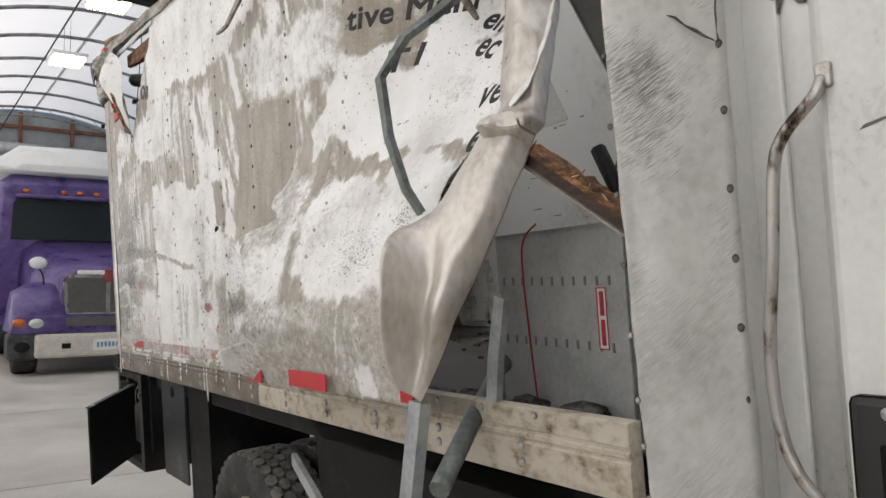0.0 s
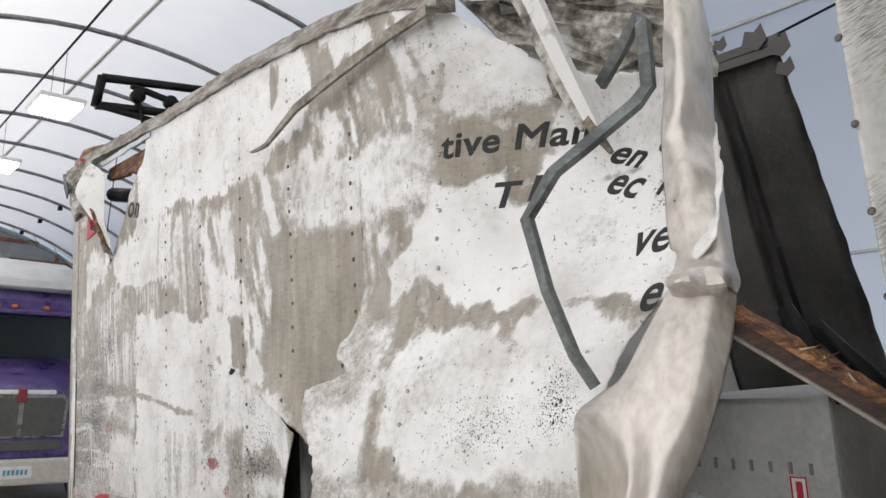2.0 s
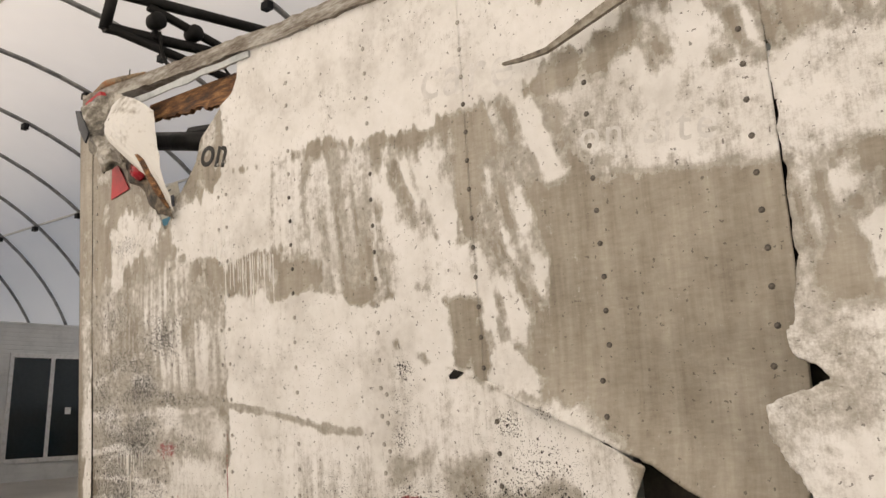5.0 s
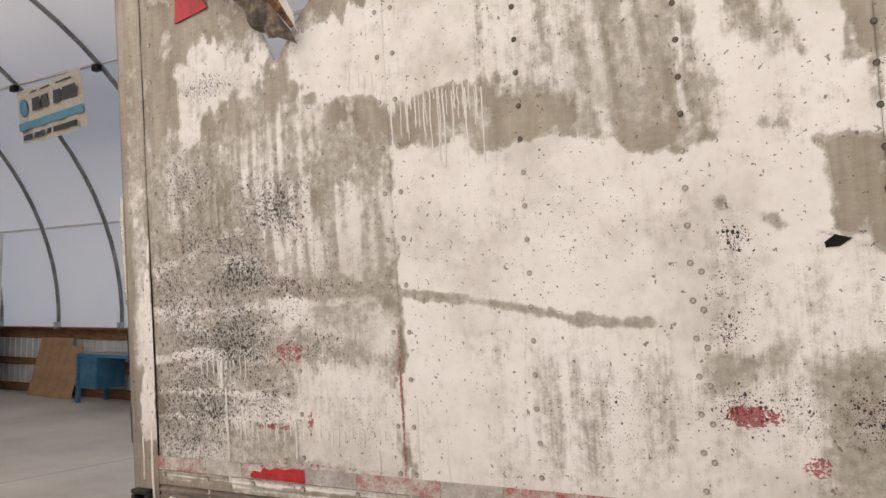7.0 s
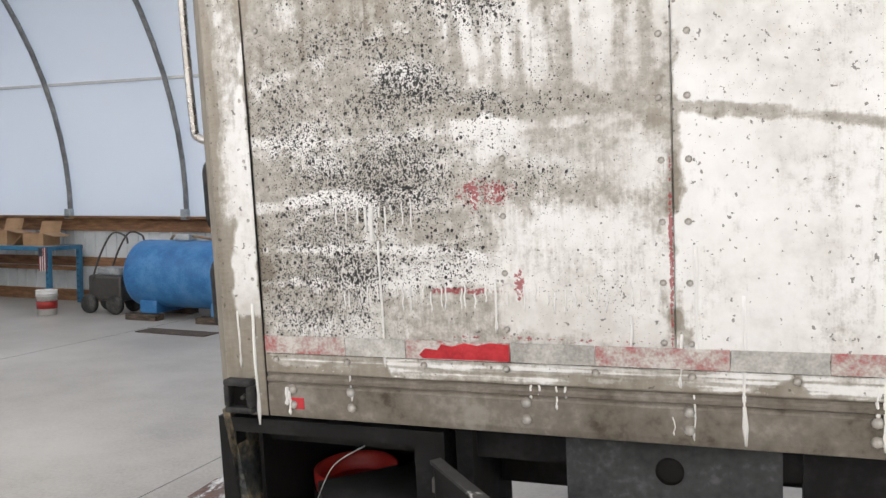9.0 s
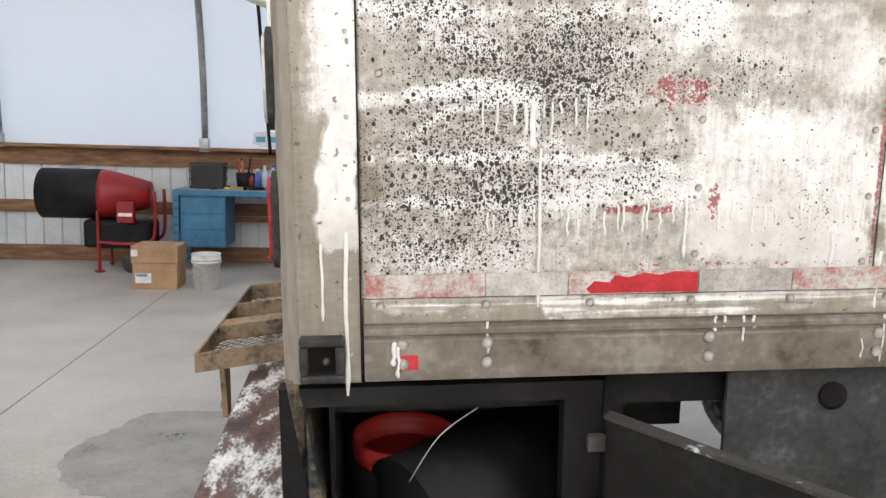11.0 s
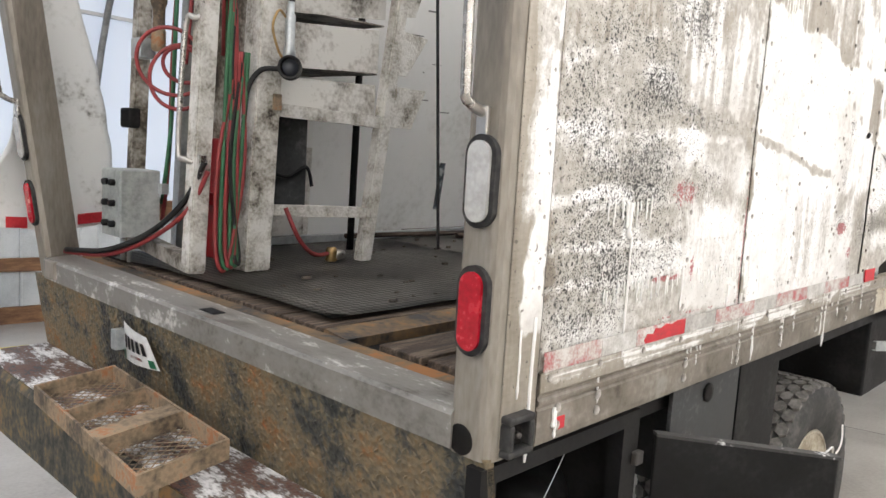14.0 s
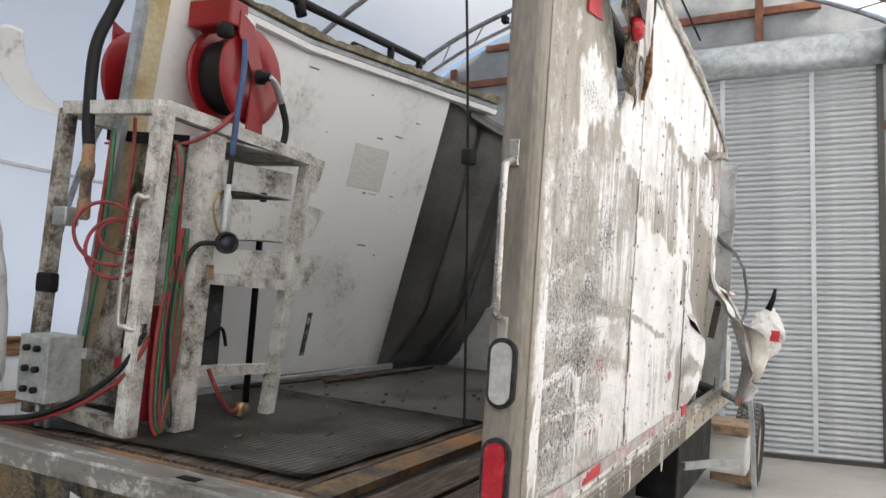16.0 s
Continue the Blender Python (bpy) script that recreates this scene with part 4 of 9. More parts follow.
def post_coat(x, z):
    """Paint slopped on the rear corner post."""
    c = Coat(x, z)
    c.paint = 0.0 * x
    c.cover([(0.165, 2.5), (0.264, 2.9), (0.264, 2.2), (0.17, 2.2)], 0.20 + 0.4 * (c.n2 - 0.5), 0.03, 0.04)
    c.cover([(0.182, 2.3), (0.264, 2.34), (0.264, 1.66), (0.178, 1.665), (0.19, 2.0)], 0.70 + 0.5 * (c.n2 - 0.5), 0.01, 0.02)
    c.cover([(0.267, 2.10), (0.235, 1.965), (0.208, 1.90), (0.212, 1.70), (0.217, 1.66), (0.199, 1.55), (0.203, 1.443), (0.28, 1.43)], 0.88 + 0.25 * (c.n1 - 0.5), 0.01, 0.008, 0.01)
    c.pits(0.15, 1.9, 0.06, 0.5, 0.3)
    return np.clip(c.paint, 0, 1), np.clip(c.speck, 0, 1), c.red


def forward_coat(x, z):
    return body_coat(x, z, True)


def torn_sheet(name, x0, x1, z0, z1, keep, depth, material, parent, label="", step=0.006, ragged=0.006, coat=body_coat, thick=0.003):
    """A sheet of the side wall: a fine net over x and z, cut to the outline keep, pushed out by depth(x, z)."""
    nx, nz = max(2, round((x1 - x0) / step)), max(2, round((z1 - z0) / step))
    gx, gz = np.meshgrid(np.linspace(x0, x1, nx + 1), np.linspace(z0, z1, nz + 1), indexing="ij")
    gx, gz = gx.ravel(), gz.ravel()
    hx, hz = (x1 - x0) / nx, (z1 - z0) / nz

    def field(x, z):
        near = np.minimum(np.minimum(x - x0, x1 - x), z - z0)
        return signed(keep, x, z) + ragged * 2 * (fbm(x * 22, z * 22, 5) - 0.5) * sstep(0.002, 0.04, near)

    f = field(gx, gz)
    ok = f > -0.55 * max(hx, hz)
    i, j = np.meshgrid(np.arange(nx), np.arange(nz), indexing="ij")
    a = (i * (nz + 1) + j).ravel()
    quads = np.stack([a, a + nz + 1, a + nz + 2, a + 1], 1)
    quads = quads[ok[quads].all(1)]
    edge = (np.bincount(quads.ravel(), minlength=len(gx)) < 4) & (np.abs(f) < 1.3 * max(hx, hz))
    ex, ez, e = gx[edge], gz[edge], 0.001
    dx, dz = (field(ex + e, ez) - field(ex - e, ez)) / (2 * e), (field(ex, ez + e) - field(ex, ez - e)) / (2 * e)
    g2 = np.maximum(dx * dx + dz * dz, 0.25)
    gx[edge] -= f[edge] * dx / g2
    gz[edge] -= f[edge] * dz / g2
    gy = depth(gx, gz)
    used, inv = np.unique(quads, return_inverse=True)
    quads = inv.reshape(quads.shape)
    me = bpy.data.meshes.new(name)
    me.vertices.add(len(used))
    me.vertices.foreach_set("co", np.stack([gx[used], gy[used], gz[used]], 1).astype(np.float32).ravel())
    me.loops.add(quads.size)
    me.loops.foreach_set("vertex_index", quads.astype(np.int32).ravel())
    me.polygons.add(len(quads))
    me.polygons.foreach_set("loop_start", (np.arange(len(quads)) * 4).astype(np.int32))
    me.polygons.foreach_set("use_smooth", np.ones(len(quads), bool))
    me.update(calc_edges=True)
    me.validate()
    p, s, r = coat(gx[used], gz[used])
    at = me.color_attributes.new("coat", "FLOAT_COLOR", "POINT")
    at.data.foreach_set("color", np.stack([p, s, r, np.ones_like(p)], 1).astype(np.float32).ravel())
    me.materials.append(material)
    ob = new(name, me)
    ob.parent = parent
    if label:
        ob["label"] = label
    so = ob.modifiers.new("thickness", "SOLIDIFY")
    so.thickness, so.offset = thick, 1.0
    return ob


def coat_material():
    m = bpy.data.materials.new("worn_white_coat")
    m.use_nodes = True
    nt = m.node_tree
    N, L = nt.nodes.new, nt.links.new
    b = nt.nodes["Principled BSDF"]
    at = N("ShaderNodeAttribute")
    at.attribute_name = "coat"
    sep = N("ShaderNodeSeparateColor")
    L(at.outputs["Color"], sep.inputs[0])
    tc = N("ShaderNodeTexCoord")

    def math_(op, a, bb, c=None):
        n = N("ShaderNodeMath")
        n.operation = op
        for k, v in enumerate((a, bb, c)):
            if v is None:
                continue
            if isinstance(v, (int, float)):
                n.inputs[k].default_value = v
            else:
                L(v, n.inputs[k])
        return n.outputs[0]

    def noise(scale, detail=4, rough=0.6, stretch=None):
        n = N("ShaderNodeTexNoise")
        n.inputs["Scale"].default_value, n.inputs["Detail"].default_value, n.inputs["Roughness"].default_value = scale, detail, rough
        if stretch:
            mp = N("ShaderNodeMapping")
            mp.inputs["Scale"].default_value = stretch
            L(tc.outputs["Object"], mp.inputs["Vector"])
            L(mp.outputs[0], n.inputs["Vector"])
        else:
            L(tc.outputs["Object"], n.inputs["Vector"])
        return n.outputs[0]

    def ramp(v, stops):
        r = N("ShaderNodeValToRGB")
        el = r.color_ramp.elements
        el[0].position, el[0].color = stops[0][0], (*stops[0][1], 1)
        el[1].position, el[1].color = stops[-1][0], (*stops[-1][1], 1)
        for p, c in stops[1:-1]:
            e = el.new(p)
            e.color = (*c, 1)
        L(v, r.inputs[0])
        return r.outputs[0]

    def mix(f, a, bb):
        n = N("ShaderNodeMix")
        n.data_type = "RGBA"
        L(f, n.inputs[0])
        for k, v in ((6, a), (7, bb)):
            if isinstance(v, tuple):
                n.inputs[k].default_value = (*v, 1)
            else:
                L(v, n.inputs[k])
        return n.outputs[2]

    fine = noise(220, 3)
    mid = noise(45, 5, 0.65)
    run = noise(5, 5, 0.6, (2.2, 1, 0.6))
    blot = noise(3.2, 6, 0.62)
    # cover broken up by fine noise
    comb = noise(95, 4, 0.65, (1.5, 1, 0.13))
    cov = math_("ADD", math_("MULTIPLY_ADD", comb, 0.42, -0.21), math_("ADD", sep.outputs[0], math_("MULTIPLY_ADD", fine, 0.34, math_("MULTIPLY_ADD", mid, 0.50, -0.42))))
    grain = noise(34, 4, 0.65, (2.2, 1, 0.07))
    scuffs = noise(60, 4, 0.7, (0.5, 1, 1.6))
    bare = ramp(math_("MULTIPLY_ADD", grain, 0.20, math_("MULTIPLY_ADD", scuffs, 0.22, math_("MULTIPLY", run, 0.58))), [(0.36, (0.20, 0.173, 0.138)), (0.47, (0.295, 0.263, 0.217)), (0.54, (0.345, 0.313, 0.263)), (0.66, (0.45, 0.418, 0.365))])
    grey = ramp(mid, [(0.32, (0.31, 0.288, 0.25)), (0.52, (0.42, 0.398, 0.355)), (0.7, (0.54, 0.525, 0.485))])
    white = ramp(math_("MULTIPLY_ADD", mid, 0.14, math_("MULTIPLY_ADD", blot, 0.86, 0.0)), [(0.36, (0.62, 0.605, 0.575)), (0.49, (0.80, 0.795, 0.775)), (0.6, (0.87, 0.868, 0.858))])
    m1 = N("ShaderNodeMapRange")
    m1.interpolation_type = "SMOOTHSTEP"
    m1.inputs["From Min"].default_value, m1.inputs["From Max"].default_value = 0.16, 0.36
    L(cov, m1.inputs[0])
    m2 = N("ShaderNodeMapRange")
    m2.interpolation_type = "SMOOTHSTEP"
    m2.inputs["From Min"].default_value, m2.inputs["From Max"].default_value = 0.44, 0.90
    L(cov, m2.inputs[0])
    col = mix(m2.outputs[0], mix(m1.outputs[0], bare, grey), white)

    # pits: two sizes of cells, opened where the coat is pitted
    def pits(scale, size, gate):
        v = N("ShaderNodeTexVoronoi")
        v.inputs["Scale"].default_value = scale
        wob = N("ShaderNodeMapping")
        wob.inputs["Scale"].default_value = (1.0, 1.0, 0.85)
        L(tc.outputs["Object"], wob.inputs["Vector"])
        L(wob.outputs[0], v.inputs["Vector"])
        cell = N("ShaderNodeSeparateColor")
        L(v.outputs["Color"], cell.inputs[0])
        rad = math_("MINIMUM", math_("MULTIPLY", math_("SUBTRACT", sep.outputs[1], math_("MULTIPLY", cell.outputs[0], gate)), size), 0.40)
        d = math_("ADD", v.outputs["Distance"], math_("MULTIPLY_ADD", fine, 0.25, -0.12))
        return math_("GREATER_THAN", rad, d)

    pit = math_("MAXIMUM", math_("MAXIMUM", pits(100, 1.0, 1.0), pits(185, 1.0, 0.68)), pits(310, 1.0, 0.50))
    dark = ramp(mid, [(0.35, (0.012, 0.013, 0.013)), (0.65, (0.045, 0.043, 0.04))])
    redv = math_("GREATER_THAN", math_("MULTIPLY", sep.outputs[2], math_("MULTIPLY_ADD", noise(160, 3), 1.6, -0.1)), 0.40)
    col = mix(math_("MULTIPLY", redv, 0.85), col, (0.32, 0.035, 0.045))
    col = mix(pit, col, mix(redv, dark, (0.20, 0.012, 0.02)))
    # stray dirt
    dirt = math_("GREATER_THAN", noise(75, 2, 0.5), 0.70)
    col = mix(math_("MULTIPLY", dirt, 0.75), col, (0.10, 0.09, 0.075))
    L(col, b.inputs["Base Color"])
    rr = N("ShaderNodeMapRange")
    rr.inputs["To Min"].default_value, rr.inputs["To Max"].default_value = 0.42, 0.55
    L(cov, rr.inputs[0])
    L(rr.outputs[0], b.inputs["Roughness"])
    met = N("ShaderNodeMapRange")
    met.inputs["From Min"].default_value, met.inputs["From Max"].default_value = 0.1, 0.4
    met.inputs["To Min"].default_value, met.inputs["To Max"].default_value = 0.35, 0.0
    L(cov, met.inputs[0])
    L(met.outputs[0], b.inputs["Metallic"])
    h = math_("SUBTRACT", math_("ADD", math_("MULTIPLY", m2.outputs[0], 0.5), math_("MULTIPLY", mid, 0.35)), math_("MULTIPLY", pit, 0.9))
    bp = N("ShaderNodeBump")
    bp.inputs["Strength"].default_value, bp.inputs["Distance"].default_value = 0.8, 0.003
    L(h, bp.inputs["Height"])
    L(bp.outputs[0], b.inputs["Normal"])
    return m


M_COAT = coat_material()


# ---- the wrecked box truck, in its own slanting frame ----
truck = thing("box_truck", "wrecked white service truck with a torn and rusted aluminium box body", "truck", SLANT)


def roof_line(x):
    """Height of the sagging top edge of the side wall."""
    return np.interp(x, [0.1, 1.65, 2.4, 3.05, 3.4, 3.65, 4.1, 5], [3.30, 3.155, 3.12, 3.05, 2.99, 2.9, 2.82, 2.75])


def gentle(x, z):
    return 0.006 * (fbm(x * 2.2, z * 2.2, 7, 3) - 0.5) * 2 + 0.0015 * (fbm(x * 12, z * 12, 8, 3) - 0.5) * 2


torn_sheet("side_panel", 0.272, 1.2555, 1.346, 3.22,
           [(0.272, 1.346), (1.2555, 1.346), (1.2555, 3.0), (1.2, 2.955), (1.125, 2.91), (1.095, 2.82), (0.97, 2.70), (0.89, 2.60), (0.87, 2.58), (0.84, 2.63), (0.79, 2.78), (0.70, 2.9), (0.58, 3.0), (0.42, 3.06), (0.30, 3.16), (0.272, 3.22)],
           lambda x, z: gentle(x, z) - 0.05 * sstep(2.98, 3.25, z) * sstep(0.35, 0.8, x), M_COAT, truck, "rear side panel, worn grey and pitted")
torn_sheet("side_panel", 1.2570, 2.4122, 1.346, 3.18,
           [(1.2570, 1.346), (2.4122, 1.346), (2.4122, 3.125), (1.65, 3.16), (1.376, 3.175), (1.365, 3.08), (1.33, 3.03), (1.2570, 3.0)],
           lambda x, z: gentle(x, z) - 0.004, M_COAT, truck, "middle side panel under thick white paint")
torn_sheet("side_panel", 2.4128, 2.90, 1.346, 1.93,
           [(2.4128, 1.346), (2.6, 1.346), (2.66, 1.40), (2.76, 1.46), (2.80, 1.55), (2.88, 1.71), (2.72, 1.785), (2.4128, 1.92)],
           lambda x, z: gentle(x, z) - 0.012 - 0.05 * sstep(2.62, 2.85, x), M_COAT, truck, "lower side panel with a torn edge")


def flare(x, z):
    cut = np.interp(x, [2.4128, 2.71, 2.89, 3.0, 3.2], [1.905, 1.79, 1.71, 1.64, 1.58])
    return gentle(x, z) - 0.004 - 0.045 * np.exp(-np.maximum(z - cut, 0) / 0.07) * sstep(2.4, 2.7, x)


torn_sheet("side_panel", 2.4128, 3.232, 1.56, 3.13,
           [(2.4128, 1.905), (2.71, 1.79), (2.89, 1.71), (3.0, 1.64), (3.16, 1.58), (3.232, 1.7), (3.232, 3.02), (3.05, 3.05), (2.4128, 3.122)],
           flare, M_COAT, truck, "bare aluminium side panel cut off along the bottom")


def bulge(x, z):
    near = np.exp(-np.maximum(x - 3.22, 0) / 0.38)
    out = -0.125 * (1 - sstep(1.5, 2.12, z)) * (1 - near) - near * np.interp(z, [1.33, 1.45, 1.53, 1.65, 1.745, 1.85, 1.93, 2.03, 2.15], [0.20, 0.27, 0.29, 0.25, 0.21, 0.16, 0.10, 0.03, 0.0])
    left = np.interp(z, [1.34, 1.42, 1.55, 1.7, 1.83, 1.97, 2.05, 3.2], [3.1, 3.2, 3.3, 3.22, 3.19, 3.22, 3.24, 3.24])
    curl = -0.04 * np.exp(-np.maximum(x - left, 0) / 0.05) * (1 - sstep(1.85, 2.08, z))
    front = sstep(3.45, 4.1, x) * np.interp(z, [1.9, 2.0, 2.13, 2.45, 3.0], [0, 0.05, 0.14, 0.34, 0.42])
    crease = 0.02 * (fbm(x * 5, z * 5, 9, 3) - 0.5) * 2 * sstep(3.25, 3.6, x)
    return gentle(x, z) - 0.008 + out + curl + front + crease


torn_sheet("side_panel", 2.9, 4.36, 1.33, 3.0,
           [(3.236, 3.0), (3.236, 2.06), (3.222, 1.985), (3.243, 1.93), (3.31, 1.885), (3.20, 1.845), (3.205, 1.80), (3.235, 1.745), (3.29, 1.66), (3.32, 1.57), (3.30, 1.49), (3.16, 1.44), (3.17, 1.39), (3.3, 1.335),
            (4.1, 1.335), (4.16, 1.42), (4.14, 1.7), (4.17, 1.82), (4.26, 1.98), (4.35, 2.11), (4.31, 2.30), (4.25, 2.45), (4.18, 2.58), (4.09, 2.635), (3.93, 2.655), (3.84, 2.70), (3.74, 2.79), (3.62, 2.91), (3.4, 2.99)],
           bulge, M_COAT, truck, "forward side panel bulged outwards and torn", ragged=0.012, coat=forward_coat)

# inner frame posts of the side, and an added black sheet that darkens its gaps
for x in (1.26, 1.64, 2.03, 2.41, 2.79, 3.17):
    part("wall_post", cube(x - 0.02, x + 0.02, 0.02, 0.06, 1.3, 2.9 if x < 1.3 else float(roof_line(x)) - 0.05), M_GALV, truck)
part("gap_backing", cube(0.3, 3.3, 0.062, 0.07, 1.31, 2.55), M_GAPBACK, truck, "dark backing sheet behind the gaps in the side")

# rivets down the posts
bm0 = lathe([(0.0075, 0), (0.0065, 0.002), (0.004, 0.0036), (0.0, 0.0042)], "y", 8)
bmesh.ops.transform(bm0, matrix=Matrix.Scale(-1, 4, (0, 1, 0)), verts=bm0.verts)
rivet_me = bpy.data.meshes.new("rivet")
bm0.to_mesh(rivet_me)
bm0.free()
rivet_me.materials.append(M_RIVET)


dark_me = rivet_me.copy()
dark_me.materials[0] = M_RIVETDARK


def rivet(x, y, z, s=1.0, parent=None, m=None, dark=False):
    ob = new("rivet", dark_me if dark else rivet_me)
    ob.parent = parent or truck
    ob.matrix_local = (m or Matrix.Identity(4)) @ Matrix.LocRotScale((x, y, z), None, (s, s, s))
    return ob


def surf_many(x, z):
    """Depth of the outer face of the side wall."""
    a = gentle(x, z) - 0.003 - 0.05 * sstep(2.98, 3.25, z) * sstep(0.35, 0.8, x)
    b = gentle(x, z) - 0.007
    c = np.where(z > 1.93, flare(x, z), gentle(x, z) - 0.012 - 0.05 * sstep(2.62, 2.85, x)) - 0.003
    return np.where(x < 1.256, a, np.where(x < 2.412, b, np.where(x < 3.234, c, bulge(x, z) - 0.003)))


def surf_y(x, z):
    return float(surf_many(np.array([x]), np.array([z]))[0])


rng = random.Random(4)
for x, zs in ((0.31, (1.5, 3.0)), (0.90, (1.42, 2.5)), (1.232, (1.4, 2.85)), (1.285, (1.4, 2.9)), (1.644, (1.42, 3.05)), (2.029, (1.42, 3.05)), (2.412, (1.95, 3.0)),
              (2.793, (1.82, 3.0)), (3.18, (1.75, 2.95)), (3.57, (1.5, 2.85)), (2.05, (1.4, 1.9)), (2.45, (1.4, 1.85))):
    z = zs[0]
    while z < zs[1]:
        rivet(x + rng.uniform(-0.002, 0.002), surf_y(x, z), z, 1.0, dark=(2.3 < x < 3.3 and z < 2.7) or (1.6 < x < 2.1 and 2.2 < z < 2.6))
        z += 0.082 if x > 1.6 else 0.125

# corner post, rear right: rounded outer profile with a side face
post_profile = [(0.272, -0.003), (0.155, -0.003), (0.139, 0.001), (0.129, 0.011), (0.125, 0.024), (0.125, 0.09), (0.13, 0.1), (0.145, 0.104), (0.272, 0.06)]
LEAN = Matrix(((1, 0, -0.14, 0.14 * 1.25), (0, 1, 0, 0), (0, 0, 1, 0), (0, 0, 0, 1)))


def corner_post(sign, y_base, top, label, m=None):
    poly = [(x, y_base + sign * y) for x, y in post_profile]
    bm = prism(poly, "z", 1.183, top)
    if m:
        bmesh.ops.transform(bm, matrix=m, verts=bm.verts)
    return part("corner_post", bm, M_FRAME, truck, label)


corner_post(1, 0.0, 3.30, "weathered aluminium rear corner post")
corner_post(-1, 2.4, 3.5, "weathered aluminium rear corner post leaning back", LEAN)
part("post_seam", cube(0.2695, 0.2725, -0.0045, 0.0, 1.183, 3.25), M_BLACK, truck)
z = 1.24
while z < 3.2:
    rivet(0.252, -0.003, z, 0.9)
    z += 0.145
# white paint slopped over the post
torn_sheet("post_face", 0.156, 0.2695, 1.186, 3.24, [(0.156, 1.186), (0.2695, 1.186), (0.2695, 3.24), (0.156, 3.24)],
           lambda x, z: -0.0045 + 0 * x, M_COAT, truck, "bare post face with slopped white paint", 0.005, 0.0, post_coat, 0.001)


def paint_drips(items, seed=1):
    """Runs of white paint: a thin raised bead that swells at its end."""
    rg = random.Random(seed)
    bm = bmesh.new()
    for x, y, z, length, w in items:
        pts, rs = [], []
        n = 8
        for k in range(n + 1):
            f = k / n
            pts.append((x + 0.004 * noise.noise((x * 50, f * 3, seed)), y, z - length * f))
            rs.append(w * (0.75 + 0.25 * rg.random()) * (1.0 if f < 0.85 else 1.35))
        rs[-1] = w * 0.5
        tube(bm, pts, rs, 6)
    return bm


rg = random.Random(11)
d1 = [(x, -0.007, z, z - z1, w) for x, z, z1, w in ((0.202, 1.45, 1.305, 0.003), (0.246, 1.47, 1.16, 0.0048), (0.60, 1.62, 1.308, 0.0034), (0.507, 1.325, 1.235, 0.003), (1.168, 1.455, 1.353, 0.0035), (1.266, 1.42, 1.303, 0.004), (1.297, 1.6, 1.352, 0.0045),
      (1.387, 1.50, 1.193, 0.0052), (1.29, 1.293, 1.197, 0.0026), (1.25, 1.245, 1.205, 0.002), (1.624, 1.33, 1.262, 0.0036), (1.637, 1.36, 1.20, 0.004), (0.875, 1.53, 1.411, 0.0034), (0.948, 1.30, 1.267, 0.003), (0.967, 1.30, 1.275, 0.003), (1.005, 1.30, 1.245, 0.0028), (1.024, 1.30, 1.272, 0.003),
      (0.435, 1.318, 1.307, 0.0028), (0.463, 1.318, 1.305, 0.003), (0.485, 1.318, 1.306, 0.0026), (1.74, 1.38, 1.24, 0.003), (2.02, 1.39, 1.19, 0.0036), (2.06, 1.38, 1.14, 0.004), (2.13, 1.4, 1.28, 0.003), (2.2, 1.37, 1.24, 0.0034), (2.38, 1.37, 1.27, 0.003), (2.5, 1.37, 1.23, 0.0036), (0.585, 1.70, 1.615, 0.007), (0.57, 1.70, 1.64, 0.004), (0.55, 1.705, 1.66, 0.003))]
d1 += [(0.331 + 0.004 * k, -0.0115, 1.262 - 0.004 * k, 0.045 + 0.008 * k, 0.005 - 0.0006 * k) for k in (0, 2)]
for d in d1:
    part("paint_drip", paint_drips([d], 3), M_PAINT, truck)
d2 = []
for k in range(26):
    x = 1.27 + 0.011 * k + rg.uniform(-0.004, 0.004)
    d2.append((x, -0.006, 2.44 - 0.002 * k + rg.uniform(-0.02, 0.02), rg.uniform(0.05, 0.2), rg.uniform(0.0015, 0.0032)))
for k in range(22):
    x = 0.95 + 0.026 * k + rg.uniform(-0.008, 0.008)
    d2.append((x, -0.004, 2.52 + rg.uniform(-0.04, 0.03), rg.uniform(0.04, 0.13), rg.uniform(0.0015, 0.003)))
for k in range(14):
    d2.append((0.44 + 0.028 * k, -0.004, 2.6 + rg.uniform(-0.04, 0.04), rg.uniform(0.05, 0.18), rg.uniform(0.0012, 0.0026)))
for k in range(10):
    d2.append((0.5 + 0.02 * k + rg.uniform(-0.01, 0.01), -0.004, 1.72 + rg.uniform(-0.02, 0), rg.uniform(0.02, 0.07), 0.0022))
for k in range(34):
    d2.append((0.5 + 0.022 * k + rg.uniform(-0.01, 0.01), -0.004, 1.51 + rg.uniform(-0.012, 0.012), rg.uniform(0.015, 0.06), 0.0022))
for d in d2:
    part("paint_drip", paint_drips([d], 5), M_PAINT, truck)

# bottom rail with its ribs, bolts and slopped paint
rail_poly = [(0.0, 1.183), (-0.006, 1.186), (-0.008, 1.2), (-0.008, 1.262), (-0.004, 1.266), (-0.004, 1.272), (-0.010, 1.276), (-0.010, 1.284), (-0.005, 1.288), (-0.005, 1.294), (-0.008, 1.298), (-0.008, 1.344), (0.0, 1.346), (0.03, 1.346), (0.03, 1.183)]
rail = part("bottom_rail", prism(rail_poly, "x", 0.276, 2.72), M_RAIL, truck, "weathered aluminium bottom rail with two ribs")
part("bottom_rail", prism(rail_poly, "x", 2.724, 4.70), M_RAILFRONT, truck, "pale rail end with brown stains")
